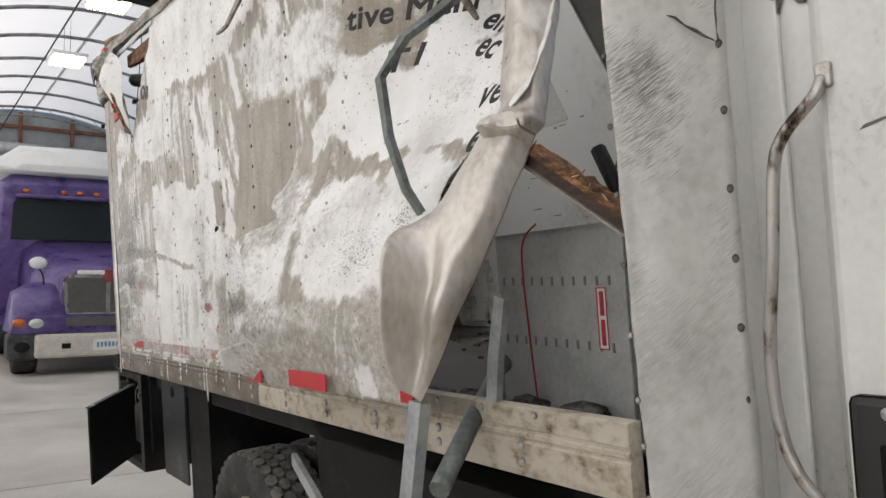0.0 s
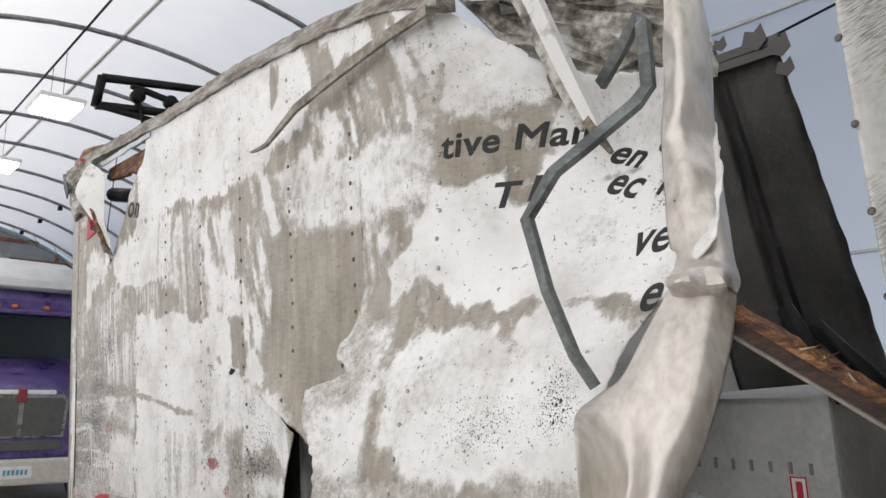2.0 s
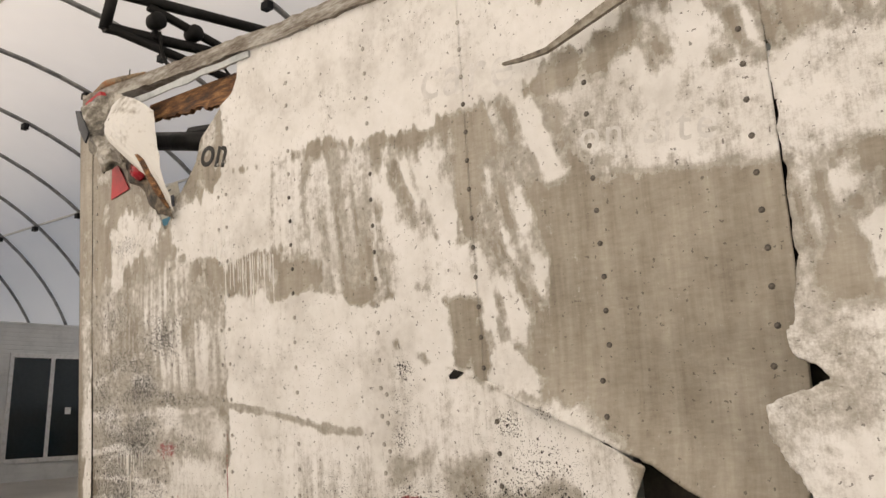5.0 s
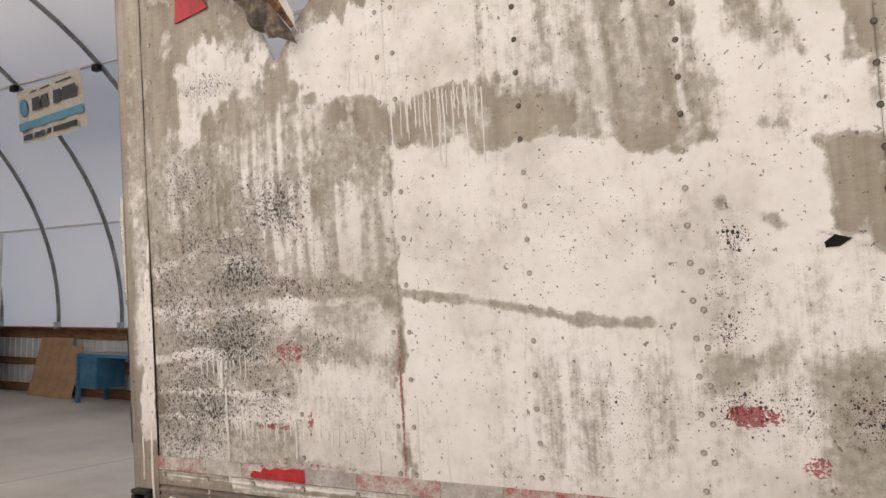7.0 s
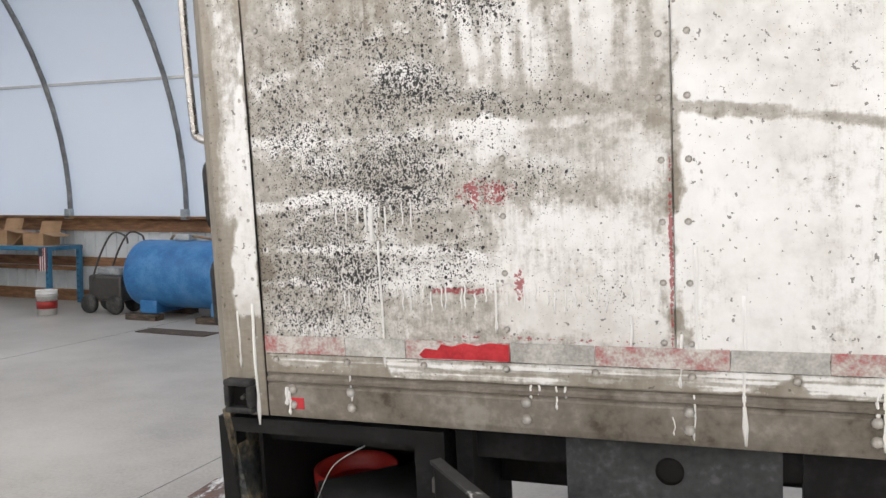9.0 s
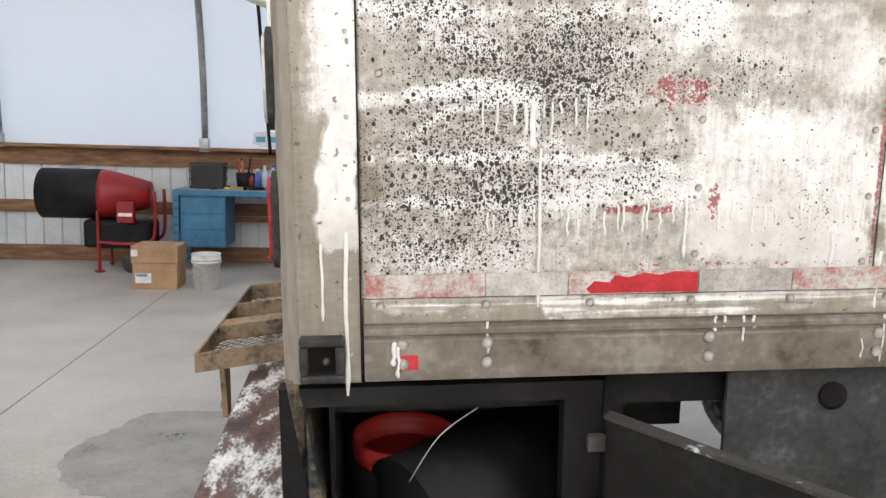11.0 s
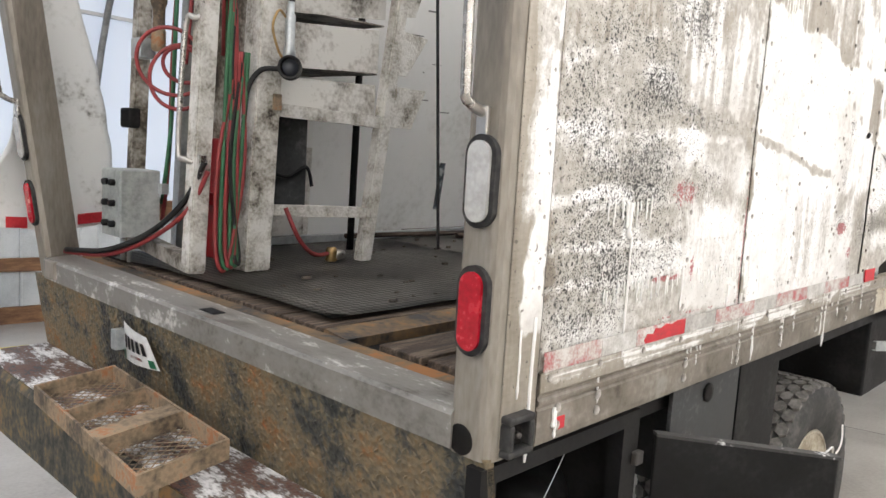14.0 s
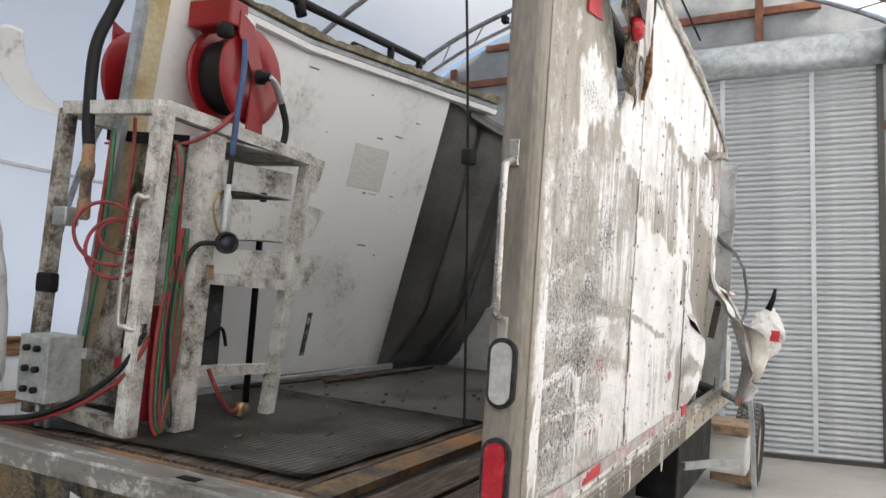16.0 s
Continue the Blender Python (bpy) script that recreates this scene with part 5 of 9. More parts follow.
for k in range(13):
    for z in (1.219, 1.257):
        rivet((0.347, 0.506, 0.937)[k] if k < 3 else 0.937 + 0.343 * (k - 2), -0.008, z, 1.7, rail)
for k in range(22):
    rivet(0.307 + 0.196 * k, -0.0105, 1.332, 1.2, rail)
rg = random.Random(8)


def flange_coat(x, z):
    """White paint dragged along the upper flange of the bottom rail, with bare gaps."""
    c = Coat(x, z)
    drag = fbm(x * 5, z * 160, 3, 4)
    c.paint = 0.06 + 0.5 * (drag - 0.45)
    white = 0.60 + 1.9 * (drag - 0.5) + 0.6 * (c.n1 - 0.5)
    for x0, x1, low, v in ((0.28, 0.52, 1.311, -0.18), (0.50, 0.62, 1.33, -0.3), (0.60, 1.10, 1.300, 0.05), (1.08, 1.26, 1.312, -0.05), (1.22, 1.46, 1.302, 0.06), (1.50, 1.86, 1.306, 0.0), (1.84, 2.2, 1.314, 0.05), (2.2, 2.62, 1.304, 0.0), (2.95, 3.4, 1.31, 0.1), (3.5, 4.0, 1.325, -0.1)):
        c.cover([(x0, 1.36), (x0 + 0.02, low + 0.012), (x0 + 0.09, low), (x1 - 0.12, low), (x1 - 0.03, low + 0.02), (x1, 1.36)], white + v, 0.008, 0.006)
    return np.clip(c.paint, 0, 1), 0.0 * x, 0.0 * x


torn_sheet("rail_flange", 0.277, 4.20, 1.2985, 1.3455, [(0.277, 1.2985), (4.20, 1.2985), (4.20, 1.3455), (0.277, 1.3455)], lambda x, z: -0.0085 + 0 * x, M_COAT, truck, "upper flange of the rail dragged over with white paint", 0.0035, 0.0, flange_coat, 0.001)
# reflective tape
for k, (x0, x1, red, worn_) in enumerate(((0.28, 0.50, 1, 1), (0.502, 0.655, 0, 1), (0.657, 0.905, 1, 1), (0.907, 1.09, 0, 1), (1.092, 1.36, 1, 1), (1.362, 1.54, 0, 1), (1.542, 1.82, 1, 1), (1.822, 2.0, 0, 1), (2.002, 2.28, 1, 1), (2.282, 2.46, 0, 1))):
    part("reflective_tape", cube(x0, x1, -0.0135, -0.0115, 1.348, 1.391), (M_TAPE_RED if not worn_ else M_TAPE_PINK) if red else M_TAPE_WHITE, truck, "red reflective tape" if red else "pale reflective tape")
for x0, x1 in ((2.47, 2.60), (3.19, 3.32), (3.47, 3.73), (4.08, 4.14)):
    yy = min(surf_y(x0, 1.38), surf_y(x1, 1.38)) - 0.004
    part("reflective_tape", cube(x0, x1, yy - 0.004, yy, 1.35, 1.40), M_TAPE_RED, truck, "red reflective tape")
part("reflective_tape", prism([(0.69, 1.358), (0.70, 1.350), (0.902, 1.350), (0.904, 1.387), (0.86, 1.390), (0.83, 1.383), (0.80, 1.388), (0.77, 1.379), (0.745, 1.384), (0.735, 1.370), (0.705, 1.373)], "y", -0.0150, -0.0136), M_TAPE_RED, truck, "bright red patch of reflective tape")
part("tape_scrap", prism([(3.20, 1.415), (3.26, 1.50), (3.29, 1.42)], "y", surf_y(3.05, 1.43) - 0.010, surf_y(3.05, 1.43) - 0.007), M_NAVY, truck, "dark peeled scrap of film")
part("reflector", cube(0.338, 0.376, -0.0105, -0.008, 1.208, 1.236), M_TAPE_RED, truck, "small red reflector")

# top edge: bent roof rail, broken timber and dangling black strip
def band(rows):
    """One strip swept along x through rows of (x, y0, y1, z0, z1)."""
    bm = bmesh.new()
    rings = [[bm.verts.new(p) for p in ((x, y0, z0), (x, y1, z0), (x, y1, z1), (x, y0, z1))] for x, y0, y1, z0, z1 in rows]
    for a, b in zip(rings, rings[1:]):
        for k in range(4):
            bm.faces.new((a[k], a[(k + 1) % 4], b[(k + 1) % 4], b[k]))
    bm.faces.new(rings[0])
    bm.faces.new(list(reversed(rings[-1])))
    bmesh.ops.recalc_face_normals(bm, faces=bm.faces)
    return bm


rows = []
for x in np.linspace(0.20, 3.66, 90):
    x = float(x)
    zz = float(roof_line(x)) + 0.005 * noise.noise((x * 4, 4, 0))
    rows.append((x, -0.022 + 0.006 * noise.noise((x * 3, 1, 0)), 0.05, zz - 0.012 + 0.01 * noise.noise((x * 17, 2, 0)), zz + 0.046 + 0.008 * noise.noise((x * 23, 7, 0))))
part("roof_rail", band(rows), M_RAILTOP, truck, "bent roof rail with torn flaking edge")
part("edge_strip", band([(0.6 + 0.05 * k, -0.014, -0.006, 3.175 - 0.0022 * k + 0.008 * noise.noise((k * 0.4, 8, 0)), 3.205 - 0.0025 * k + 0.008 * noise.noise((k * 0.4, 3, 0))) for k in range(18)]), M_GALV, truck, "bent galvanised edge strip")
rows = []
for k in range(70):
    x = 0.70 + 0.01 * k
    rows.append((x, 0.03, 0.055, 3.10 - 0.10 * k / 69 + 0.014 * noise.noise((x * 40, 2, 0)) + 0.02 * noise.noise((x * 9, 5, 0)), 3.165 - 0.0006 * k))
part("timber_batten", band(rows), M_ORANGEWOOD, truck, "broken orange brown plywood batten")
part("roof_bow", tube(bmesh.new(), [(0.5, 0.12, 3.07), (1.25, 0.08, 2.88)], 0.042, 10), M_BLACK, truck, "dark roof bow")
part("roof_bow", tube(bmesh.new(), [(0.6, 0.3, 3.12), (1.35, 0.25, 2.98)], 0.03, 8), M_BLACK, truck, "dark roof bow")
part("frayed_fibres", tube(bmesh.new(), [(0.3, -0.01, 3.325), (0.42, -0.018, 3.33), (0.55, -0.015, 3.315), (0.75, -0.018, 3.285)], [0.01, 0.02, 0.016, 0.006], 6), M_RUSTSTEP, truck, "brown frayed edge of the roof skin")
part("marker_cap", prism([(0.29, 3.27), (0.42, 3.29), (0.45, 3.25), (0.43, 3.20), (0.31, 3.21)], "y", -0.05, 0.0), M_TAPE_RED, truck, "broken red marker lamp")


# crumpled metal at the upper rear corner
def crumple(pts_grid, seed, amp, parent, label, material, sub=5, thick=0.002):
    """A sheet through a small net of points, refined and dented by noise."""
    rows = len(pts_grid)
    cols = len(pts_grid[0])
    fine_rows = [smoothline(r, sub) for r in pts_grid]
    m = len(fine_rows[0])
    colsm = [smoothline([fine_rows[r][c] for r in range(rows)], sub) for c in range(m)]
    bm = bmesh.new()
    vs = [[None] * len(colsm[0]) for _ in range(m)]
    for c in range(m):
        for r, p in enumerate(colsm[c]):
            q = noise.noise_vector(Vector(p) * 8 + Vector((seed, 0, 0)))
            q2 = noise.noise_vector(Vector(p) * 19 + Vector((0, seed, 0)))
            n1 = Vector([0.35 - abs(2.2 * a) + 0.5 * b for a, b in zip(q, q2)]) * amp
            vs[c][r] = bm.verts.new(p + n1)
    for c in range(m - 1):
        for r in range(len(colsm[0]) - 1):
            bm.faces.new((vs[c][r], vs[c + 1][r], vs[c + 1][r + 1], vs[c][r + 1]))
    ob = part("torn_flap", bm, material, parent, label)
    so = ob.modifiers.new("thickness", "SOLIDIFY")
    so.thickness = thick
    return ob


crumple([[(0.56, -0.03, 3.22), (0.70, -0.06, 3.18), (0.84, -0.03, 3.09)],
         [(0.57, -0.10, 3.10), (0.73, -0.12, 3.04), (0.89, -0.05, 2.95)],
         [(0.67, -0.12, 2.97), (0.80, -0.12, 2.92), (0.94, -0.06, 2.82)],
         [(0.92, -0.07, 2.76), (0.96, -0.08, 2.71), (0.995, -0.04, 2.64)]], 3, 0.007, truck, "crumpled white painted metal flap", M_FLAPWHITE)
crumple([[(0.27, -0.02, 3.28), (0.38, -0.05, 3.27), (0.52, -0.03, 3.25), (0.64, -0.03, 3.2)],
         [(0.29, -0.06, 3.18), (0.42, -0.11, 3.14), (0.52, -0.06, 3.13), (0.62, -0.09, 3.1)],
         [(0.40, -0.05, 3.04), (0.48, -0.11, 3.0), (0.57, -0.12, 2.99), (0.66, -0.07, 2.98)],
         [(0.50, -0.04, 2.93), (0.55, -0.07, 2.90), (0.61, -0.09, 2.89), (0.68, -0.06, 2.9)]], 7, 0.026, truck, "crumpled bare metal corner cap", M_FLAPGREY)
crumple([[(0.62, -0.07, 2.96), (0.70, -0.08, 2.95), (0.79, -0.07, 2.92)],
         [(0.68, -0.05, 2.84), (0.76, -0.05, 2.83), (0.87, -0.06, 2.8)],
         [(0.80, -0.04, 2.74), (0.86, -0.05, 2.71), (0.94, -0.04, 2.69)],
         [(0.86, -0.02, 2.65), (0.91, -0.04, 2.635), (0.98, -0.02, 2.62)]], 5, 0.022, truck, "twisted dark clearance lamp bracket", M_FLAPDARK)
part("clearance_lamp", lathe([(0.0, -0.025), (0.03, -0.02), (0.042, 0.0), (0.042, 0.012), (0, 0.012)], "y", 16, (0.79, -0.075, 2.84)), M_LENS, truck, "broken red clearance lamp")
part("torn_edge_wood", tube(bmesh.new(), [(0.77, -0.11, 2.95), (0.86, -0.1, 2.86), (0.94, -0.085, 2.73), (0.985, -0.06, 2.65)], [0.006, 0.012, 0.014, 0.006], 6), M_ORANGEWOOD, truck, "splintered timber edge")
part("painted_stripe", prism([(0.46, 2.955), (0.495, 2.955), (0.60, 2.81), (0.45, 2.79)], "y", -0.012, -0.008), M_TAPE_RED, truck, "red painted stripe")
part("strap_end", prism([(0.35, 3.20), (0.39, 3.19), (0.47, 3.07), (0.44, 3.03), (0.38, 3.11)], "y", -0.125, -0.118), M_NAVY, truck, "dark blue painted scrap")


# lettering left on the side
def text_mesh(text, size, spacing, depth, bold=False):
    cu = bpy.data.curves.new("letter", "FONT")
    cu.shear = 0.14 if bold else 0.0
    cu.body, cu.size, cu.extrude, cu.space_character, cu.bevel_depth, cu.bevel_resolution = text, size, depth, spacing, (0.0024 if bold else 0.0003), 0
    ob = bpy.data.objects.new("letter", cu)
    scene.collection.objects.link(ob)
    dg = bpy.context.evaluated_depsgraph_get()
    me = bpy.data.meshes.new_from_object(ob.evaluated_get(dg))
    bpy.data.objects.remove(ob)
    return me


def lettering(text, size, m, material, parent, spacing=1.0, wide=1.0, depth=0.0006, gap=None):
    """Raised letters, one part each; gap lays them that far off the dented side wall."""
    for k, ch in enumerate(text):
        if ch == " ":
            continue
        me = text_mesh(ch, size, spacing, depth, material is M_INK)
        whole = text_mesh(text[:k + 1], size, spacing, depth, material is M_INK)
        shift = max(v.co.x for v in whole.vertices) - max(v.co.x for v in me.vertices)
        bpy.data.meshes.remove(whole)
        me.materials.append(material)
        if gap:
            bm = bmesh.new()
            bm.from_mesh(me)
            bmesh.ops.triangulate(bm, faces=bm.faces[:])
            bmesh.ops.subdivide_edges(bm, edges=[e for e in bm.edges if e.calc_length() > 0.02], cuts=3)
            bm.to_mesh(me)
            bm.free()
        me.transform(m @ Matrix.Diagonal((wide, 1, 1, 1)) @ Matrix.Translation((shift, 0, 0)))
        if gap:
            co = np.array([v.co[:] for v in me.vertices])
            co[:, 1] = surf_many(co[:, 0], co[:, 2]) - gap + (co[:, 1] - m.translation.y) * 0.15
            me.vertices.foreach_set("co", co.astype(np.float32).ravel())
        res = new("letter", me)
        res.parent = parent


def on_side(x, z, turn=0.0, y=None):
    yy = surf_y(x, z) - 0.004 if y is None else y
    return pose(x, yy, z, 90, 0, 0) @ pose(0, 0, 0, 0, 0, turn)


for text, x, z, size, turn, wide in (("tive Main", 3.577, 2.470, 0.101, -1.5, 0.955), ("T", 3.708, 2.303, 0.102, -3, 1.05), ("I", 3.797, 2.31, 0.10, -3, 1.1), ("en", 3.966, 2.398, 0.094, -24, 1.2), ("ce", 4.105, 2.395, 0.10, -25, 0.85),
                                     ("ec", 3.982, 2.305, 0.108, -22, 1.12), ("n", 4.144, 2.26, 0.112, -12, 0.95), ("ve", 4.125, 2.105, 0.122, 0, 0.88), ("e", 4.205, 1.968, 0.122, 0, 0.9), ("on", 1.112, 2.80, 0.165, -14, 1.0)):
    lettering(text, size, on_side(x, z, turn), M_INK, truck, 1.05, wide, 0.0005, 0.0015)
lettering("care", 0.18, on_side(2.25, 2.745, -8), M_GHOST, truck, 1.1, 1.0, 0.0001, 0.0006)
lettering("on site", 0.11, on_side(2.76, 2.472, -8), M_GHOST, truck, 1.15, 1.0, 0.0001, 0.0006)


# the peeled edge: sheet rolled back to its bare side
def loft(name, rows, sub, material, parent, label, amp=0.0, seed=0, thick=0.002, crease=0.0):
    fine = [smoothline(r, sub) for r in rows]
    cols = [smoothline([fr[c] for fr in fine], sub) for c in range(len(fine[0]))]
    bm = bmesh.new()
    grid = []
    for c in cols:
        grid.append([bm.verts.new(p + noise.noise_vector(Vector(p) * 8 + Vector((seed, 0, 0))) * amp + Vector((0.6, -1, 0)) * crease * (0.3 - abs(2 * noise.noise(Vector(p) * 7 + Vector((0, seed, 0)))) + 0.5 * abs(noise.noise(Vector(p) * 19 + Vector((0, seed, 3)))))) for p in c])
    for a, b in zip(grid, grid[1:]):
        for k in range(len(a) - 1):
            bm.faces.new((a[k], b[k], b[k + 1], a[k + 1])).smooth = True
    ob = part(name, bm, material, parent, label)
    so = ob.modifiers.new("thickness", "SOLIDIFY")
    so.thickness = thick
    return ob


loft("peeled_sheet", [[(4.295, 0.012, 2.021), (4.335, 0.018, 2.03), (4.375, 0.04, 2.015), (4.388, 0.085, 1.985)],
                      [(4.259, -0.048, 1.917), (4.32, -0.045, 1.93), (4.385, -0.03, 1.925), (4.402, 0.03, 1.905)],
                      [(4.229, -0.100, 1.832), (4.30, -0.105, 1.84), (4.385, -0.085, 1.84), (4.405, -0.02, 1.835)],
                      [(4.190, -0.130, 1.800), (4.275, -0.145, 1.785), (4.375, -0.125, 1.765), (4.398, -0.055, 1.765)],
                      [(4.206, -0.224, 1.768), (4.268, -0.150, 1.745), (4.355, -0.165, 1.69), (4.383, -0.085, 1.70)],
                      [(4.256, -0.289, 1.711), (4.275, -0.170, 1.665), (4.335, -0.195, 1.60), (4.355, -0.115, 1.63)],
                      [(4.261, -0.300, 1.600), (4.262, -0.190, 1.57), (4.305, -0.205, 1.52), (4.32, -0.145, 1.545)],
                      [(4.225, -0.280, 1.482), (4.245, -0.205, 1.46), (4.272, -0.205, 1.44), (4.289, -0.17, 1.47)],
                      [(4.216, -0.235, 1.405), (4.228, -0.215, 1.39), (4.240, -0.205, 1.38), (4.248, -0.20, 1.372)]], 7, M_MILL, truck, "rolled back bare aluminium sheet", 0.003, 3, crease=0.008)
loft("peeled_sheet", [[(4.20, 0.26, 2.84), (4.235, 0.25, 2.85), (4.25, 0.32, 2.83), (4.22, 0.40, 2.80)],
                      [(4.21, 0.22, 2.64), (4.255, 0.22, 2.63), (4.27, 0.30, 2.62), (4.225, 0.40, 2.62)],
                      [(4.203, 0.196, 2.473), (4.255, 0.20, 2.46), (4.27, 0.29, 2.46), (4.222, 0.376, 2.475)],
                      [(4.190, 0.186, 2.359), (4.255, 0.18, 2.35), (4.285, 0.25, 2.34), (4.262, 0.31, 2.355)],
                      [(4.212, 0.143, 2.195), (4.275, 0.13, 2.19), (4.32, 0.17, 2.18), (4.312, 0.228, 2.18)],
                      [(4.244, 0.096, 2.081), (4.305, 0.07, 2.08), (4.355, 0.10, 2.07), (4.347, 0.165, 2.07)],
                      [(4.270, 0.05, 2.040), (4.325, 0.02, 2.045), (4.385, 0.05, 2.03), (4.375, 0.13, 2.01)],
                      [(4.295, 0.012, 2.015), (4.335, 0.01, 2.02), (4.38, 0.04, 2.005), (4.385, 0.09, 1.98)]], 7, M_MILL, truck, "bare aluminium sheet edge folded back", 0.006, 9, crease=0.02)
crumple([[(4.29, 0.0, 2.035), (4.34, -0.02, 2.04), (4.385, 0.02, 2.03)], [(4.30, -0.012, 2.015), (4.345, -0.045, 2.015), (4.40, 0.02, 2.0)], [(4.31, 0.0, 1.995), (4.35, -0.012, 1.99), (4.395, 0.05, 1.975)]], 13, 0.012, truck, "sharp crushed pleat in the bare sheet", M_MILL)


def strap(pts, w, d, material, label, name="bent_channel", parent=None):
    """A bent metal channel along a line of points."""
    pts = [Vector(p) for p in pts]
    bm = bmesh.new()
    rings = []
    widths = w if isinstance(w, list) else [w] * len(pts)
    for k, p in enumerate(pts):
        w = widths[k]
        t = (pts[min(k + 1, len(pts) - 1)] - pts[max(k - 1, 0)]).normalized()
        side = t.cross(Vector((0, 1, 0)))
        side = side.normalized() if side.length > 0.1 else Vector((1, 0, 0))
        up = side.cross(t).normalized()
        ring = [p - side * w / 2 + up * d, p - side * w / 2, p + side * w / 2, p + side * w / 2 + up * d, p + side * (w / 2 - 0.004) + up * d, p + side * (w / 2 - 0.004) + up * 0.004, p - side * (w / 2 - 0.004) + up * 0.004, p - side * (w / 2 - 0.004) + up * d]
        rings.append([bm.verts.new(q) for q in ring])
    for a, b in zip(rings, rings[1:]):
        for j in range(8):
            bm.faces.new((a[j], a[(j + 1) % 8], b[(j + 1) % 8], b[j]))
    bm.faces.new(rings[0])
    bm.faces.new(list(reversed(rings[-1])))
    bmesh.ops.recalc_face_normals(bm, faces=bm.faces)
    return part(name, bm, material, parent or truck, label)


strap([(4.176, -0.125, 1.815), (4.15, -0.15, 1.88), (4.10, -0.16, 2.02), (4.035, -0.135, 2.19), (4.07, -0.07, 2.30), (4.10, 0.02, 2.37), (4.17, 0.13, 2.47), (4.185, 0.16, 2.51), (4.20, 0.14, 2.58), (4.20, 0.14, 2.66), (4.16, 0.18, 2.70), (4.08, 0.22, 2.66), (3.98, 0.25, 2.60)], [0.018, 0.02, 0.023, 0.028, 0.032] + [0.034] * 8, 0.018, M_GREENGALV, "bent grey green galvanised channel")
strap([(2.58, -0.05, 2.745), (2.64, -0.056, 2.737), (2.72, -0.06, 2.735), (2.95, -0.07, 2.80), (3.2, -0.06, 2.84), (3.45, -0.05, 2.87), (3.62, -0.03, 2.89)], [0.006, 0.01, 0.014, 0.03, 0.036, 0.036, 0.036], 0.012, M_DRIPEDGE, "bent drip edge strip hanging loose", "drip_edge")
strap([(3.80, 0.13, 3.02), (3.855, 0.155, 2.86), (3.915, 0.185, 2.66), (3.985, 0.205, 2.47)], [0.05, 0.046, 0.04, 0.03], 0.03, M_FLAPWHITE, "broken white painted batten")
strap([(3.76, 0.13, 3.0), (3.815, 0.155, 2.86), (3.88, 0.185, 2.66), (3.955, 0.205, 2.48)], 0.03, 0.02, M_FLAPGREY, "rusty perforated edge of the batten")
strap([(3.965, 0.20, 2.50), (4.0, 0.205, 2.44), (4.027, 0.211, 2.394)], [0.026, 0.022, 0.01], 0.012, M_FLAPDARK, "dark torn end of the batten")
strap([(3.70, 0.28, 3.0), (3.78, 0.25, 2.82), (3.88, 0.2, 2.6)], 0.03, 0.02, M_DRIPEDGE, "bent edge strip")
strap([(4.22, -0.2, 1.37), (4.2, -0.24, 1.1), (4.18, -0.28, 0.62)], 0.05, 0.03, M_GALV, "hanging galvanised channel")
part("bent_pipe", tube(bmesh.new(), smoothline([(4.02, 0.22, 1.40), (4.10, 0.12, 1.355), (4.20, -0.02, 1.30), (4.33, -0.22, 1.19)], 6), [0.034, 0.03] + [0.024] * 17, 10), M_GREENGALV, truck, "crushed galvanised duct pipe")
strap([(4.31, 0.0, 1.6), (4.27, 0.0, 1.45), (4.25, 0.0, 1.33)], 0.04, 0.02, M_GALV, "galvanised wall channel")
strap([(2.95, 0.02, 1.0), (3.4, -0.1, 0.96), (3.8, -0.2, 0.9)], 0.045, 0.02, M_GALV, "bent slotted channel")
crumple([[(3.6, 0.13, 2.97), (3.9, 0.3, 2.9), (4.15, 0.42, 2.86)], [(3.68, 0.18, 2.85), (3.95, 0.36, 2.79), (4.2, 0.46, 2.76)], [(3.85, 0.3, 2.68), (4.02, 0.4, 2.6), (4.2, 0.45, 2.58)]], 11, 0.03, truck, "crumpled beige sheet at the roof edge", M_FLAPGREY)

part("lap_hole", prism([(2.294, 1.937), (2.314, 1.952), (2.344, 1.942), (2.322, 1.927), (2.296, 1.926)], "y", surf_y(2.315, 1.94) - 0.0035, surf_y(2.315, 1.94) - 0.0015), M_SOCKET, truck, "dark gap under the lap of two sheets")

# interior: leaning far wall, lining, ribs
def far_warp(x, y, z):
    """Places a point of the far wall, given along the wall, off it and up it, on the twisted and leaning sheet."""
    f = (z - 1.2) / 1.96
    tx = x - 0.15 - 0.2 * max(0.0, x - 1.7)
    ty = 1.95 - 0.24 * max(0.0, tx - 1.66)
    return Vector((x + (tx - x) * f, 2.385 + (ty - 2.385) * f + y, z))


def far_cube(x0, x1, y0, y1, z0, z1):
    """A slab lying on the far wall, divided so that it follows the twist."""
    n, k = max(1, round((x1 - x0) / 0.15)), max(1, round((z1 - z0) / 0.15))
    bm = bmesh.new()
    g = [[[bm.verts.new(far_warp(x0 + (x1 - x0) * i / n, y, z0 + (z1 - z0) * j / k)) for j in range(k + 1)] for i in range(n + 1)] for y in (y0, y1)]
    for i in range(n):
        for j in range(k):
            bm.faces.new((g[0][i][j], g[0][i + 1][j], g[0][i + 1][j + 1], g[0][i][j + 1]))
            bm.faces.new((g[1][i][j], g[1][i][j + 1], g[1][i + 1][j + 1], g[1][i + 1][j]))
    for i in range(n):
        bm.faces.new((g[0][i][0], g[1][i][0], g[1][i + 1][0], g[0][i + 1][0]))
        bm.faces.new((g[0][i][k], g[0][i + 1][k], g[1][i + 1][k], g[1][i][k]))
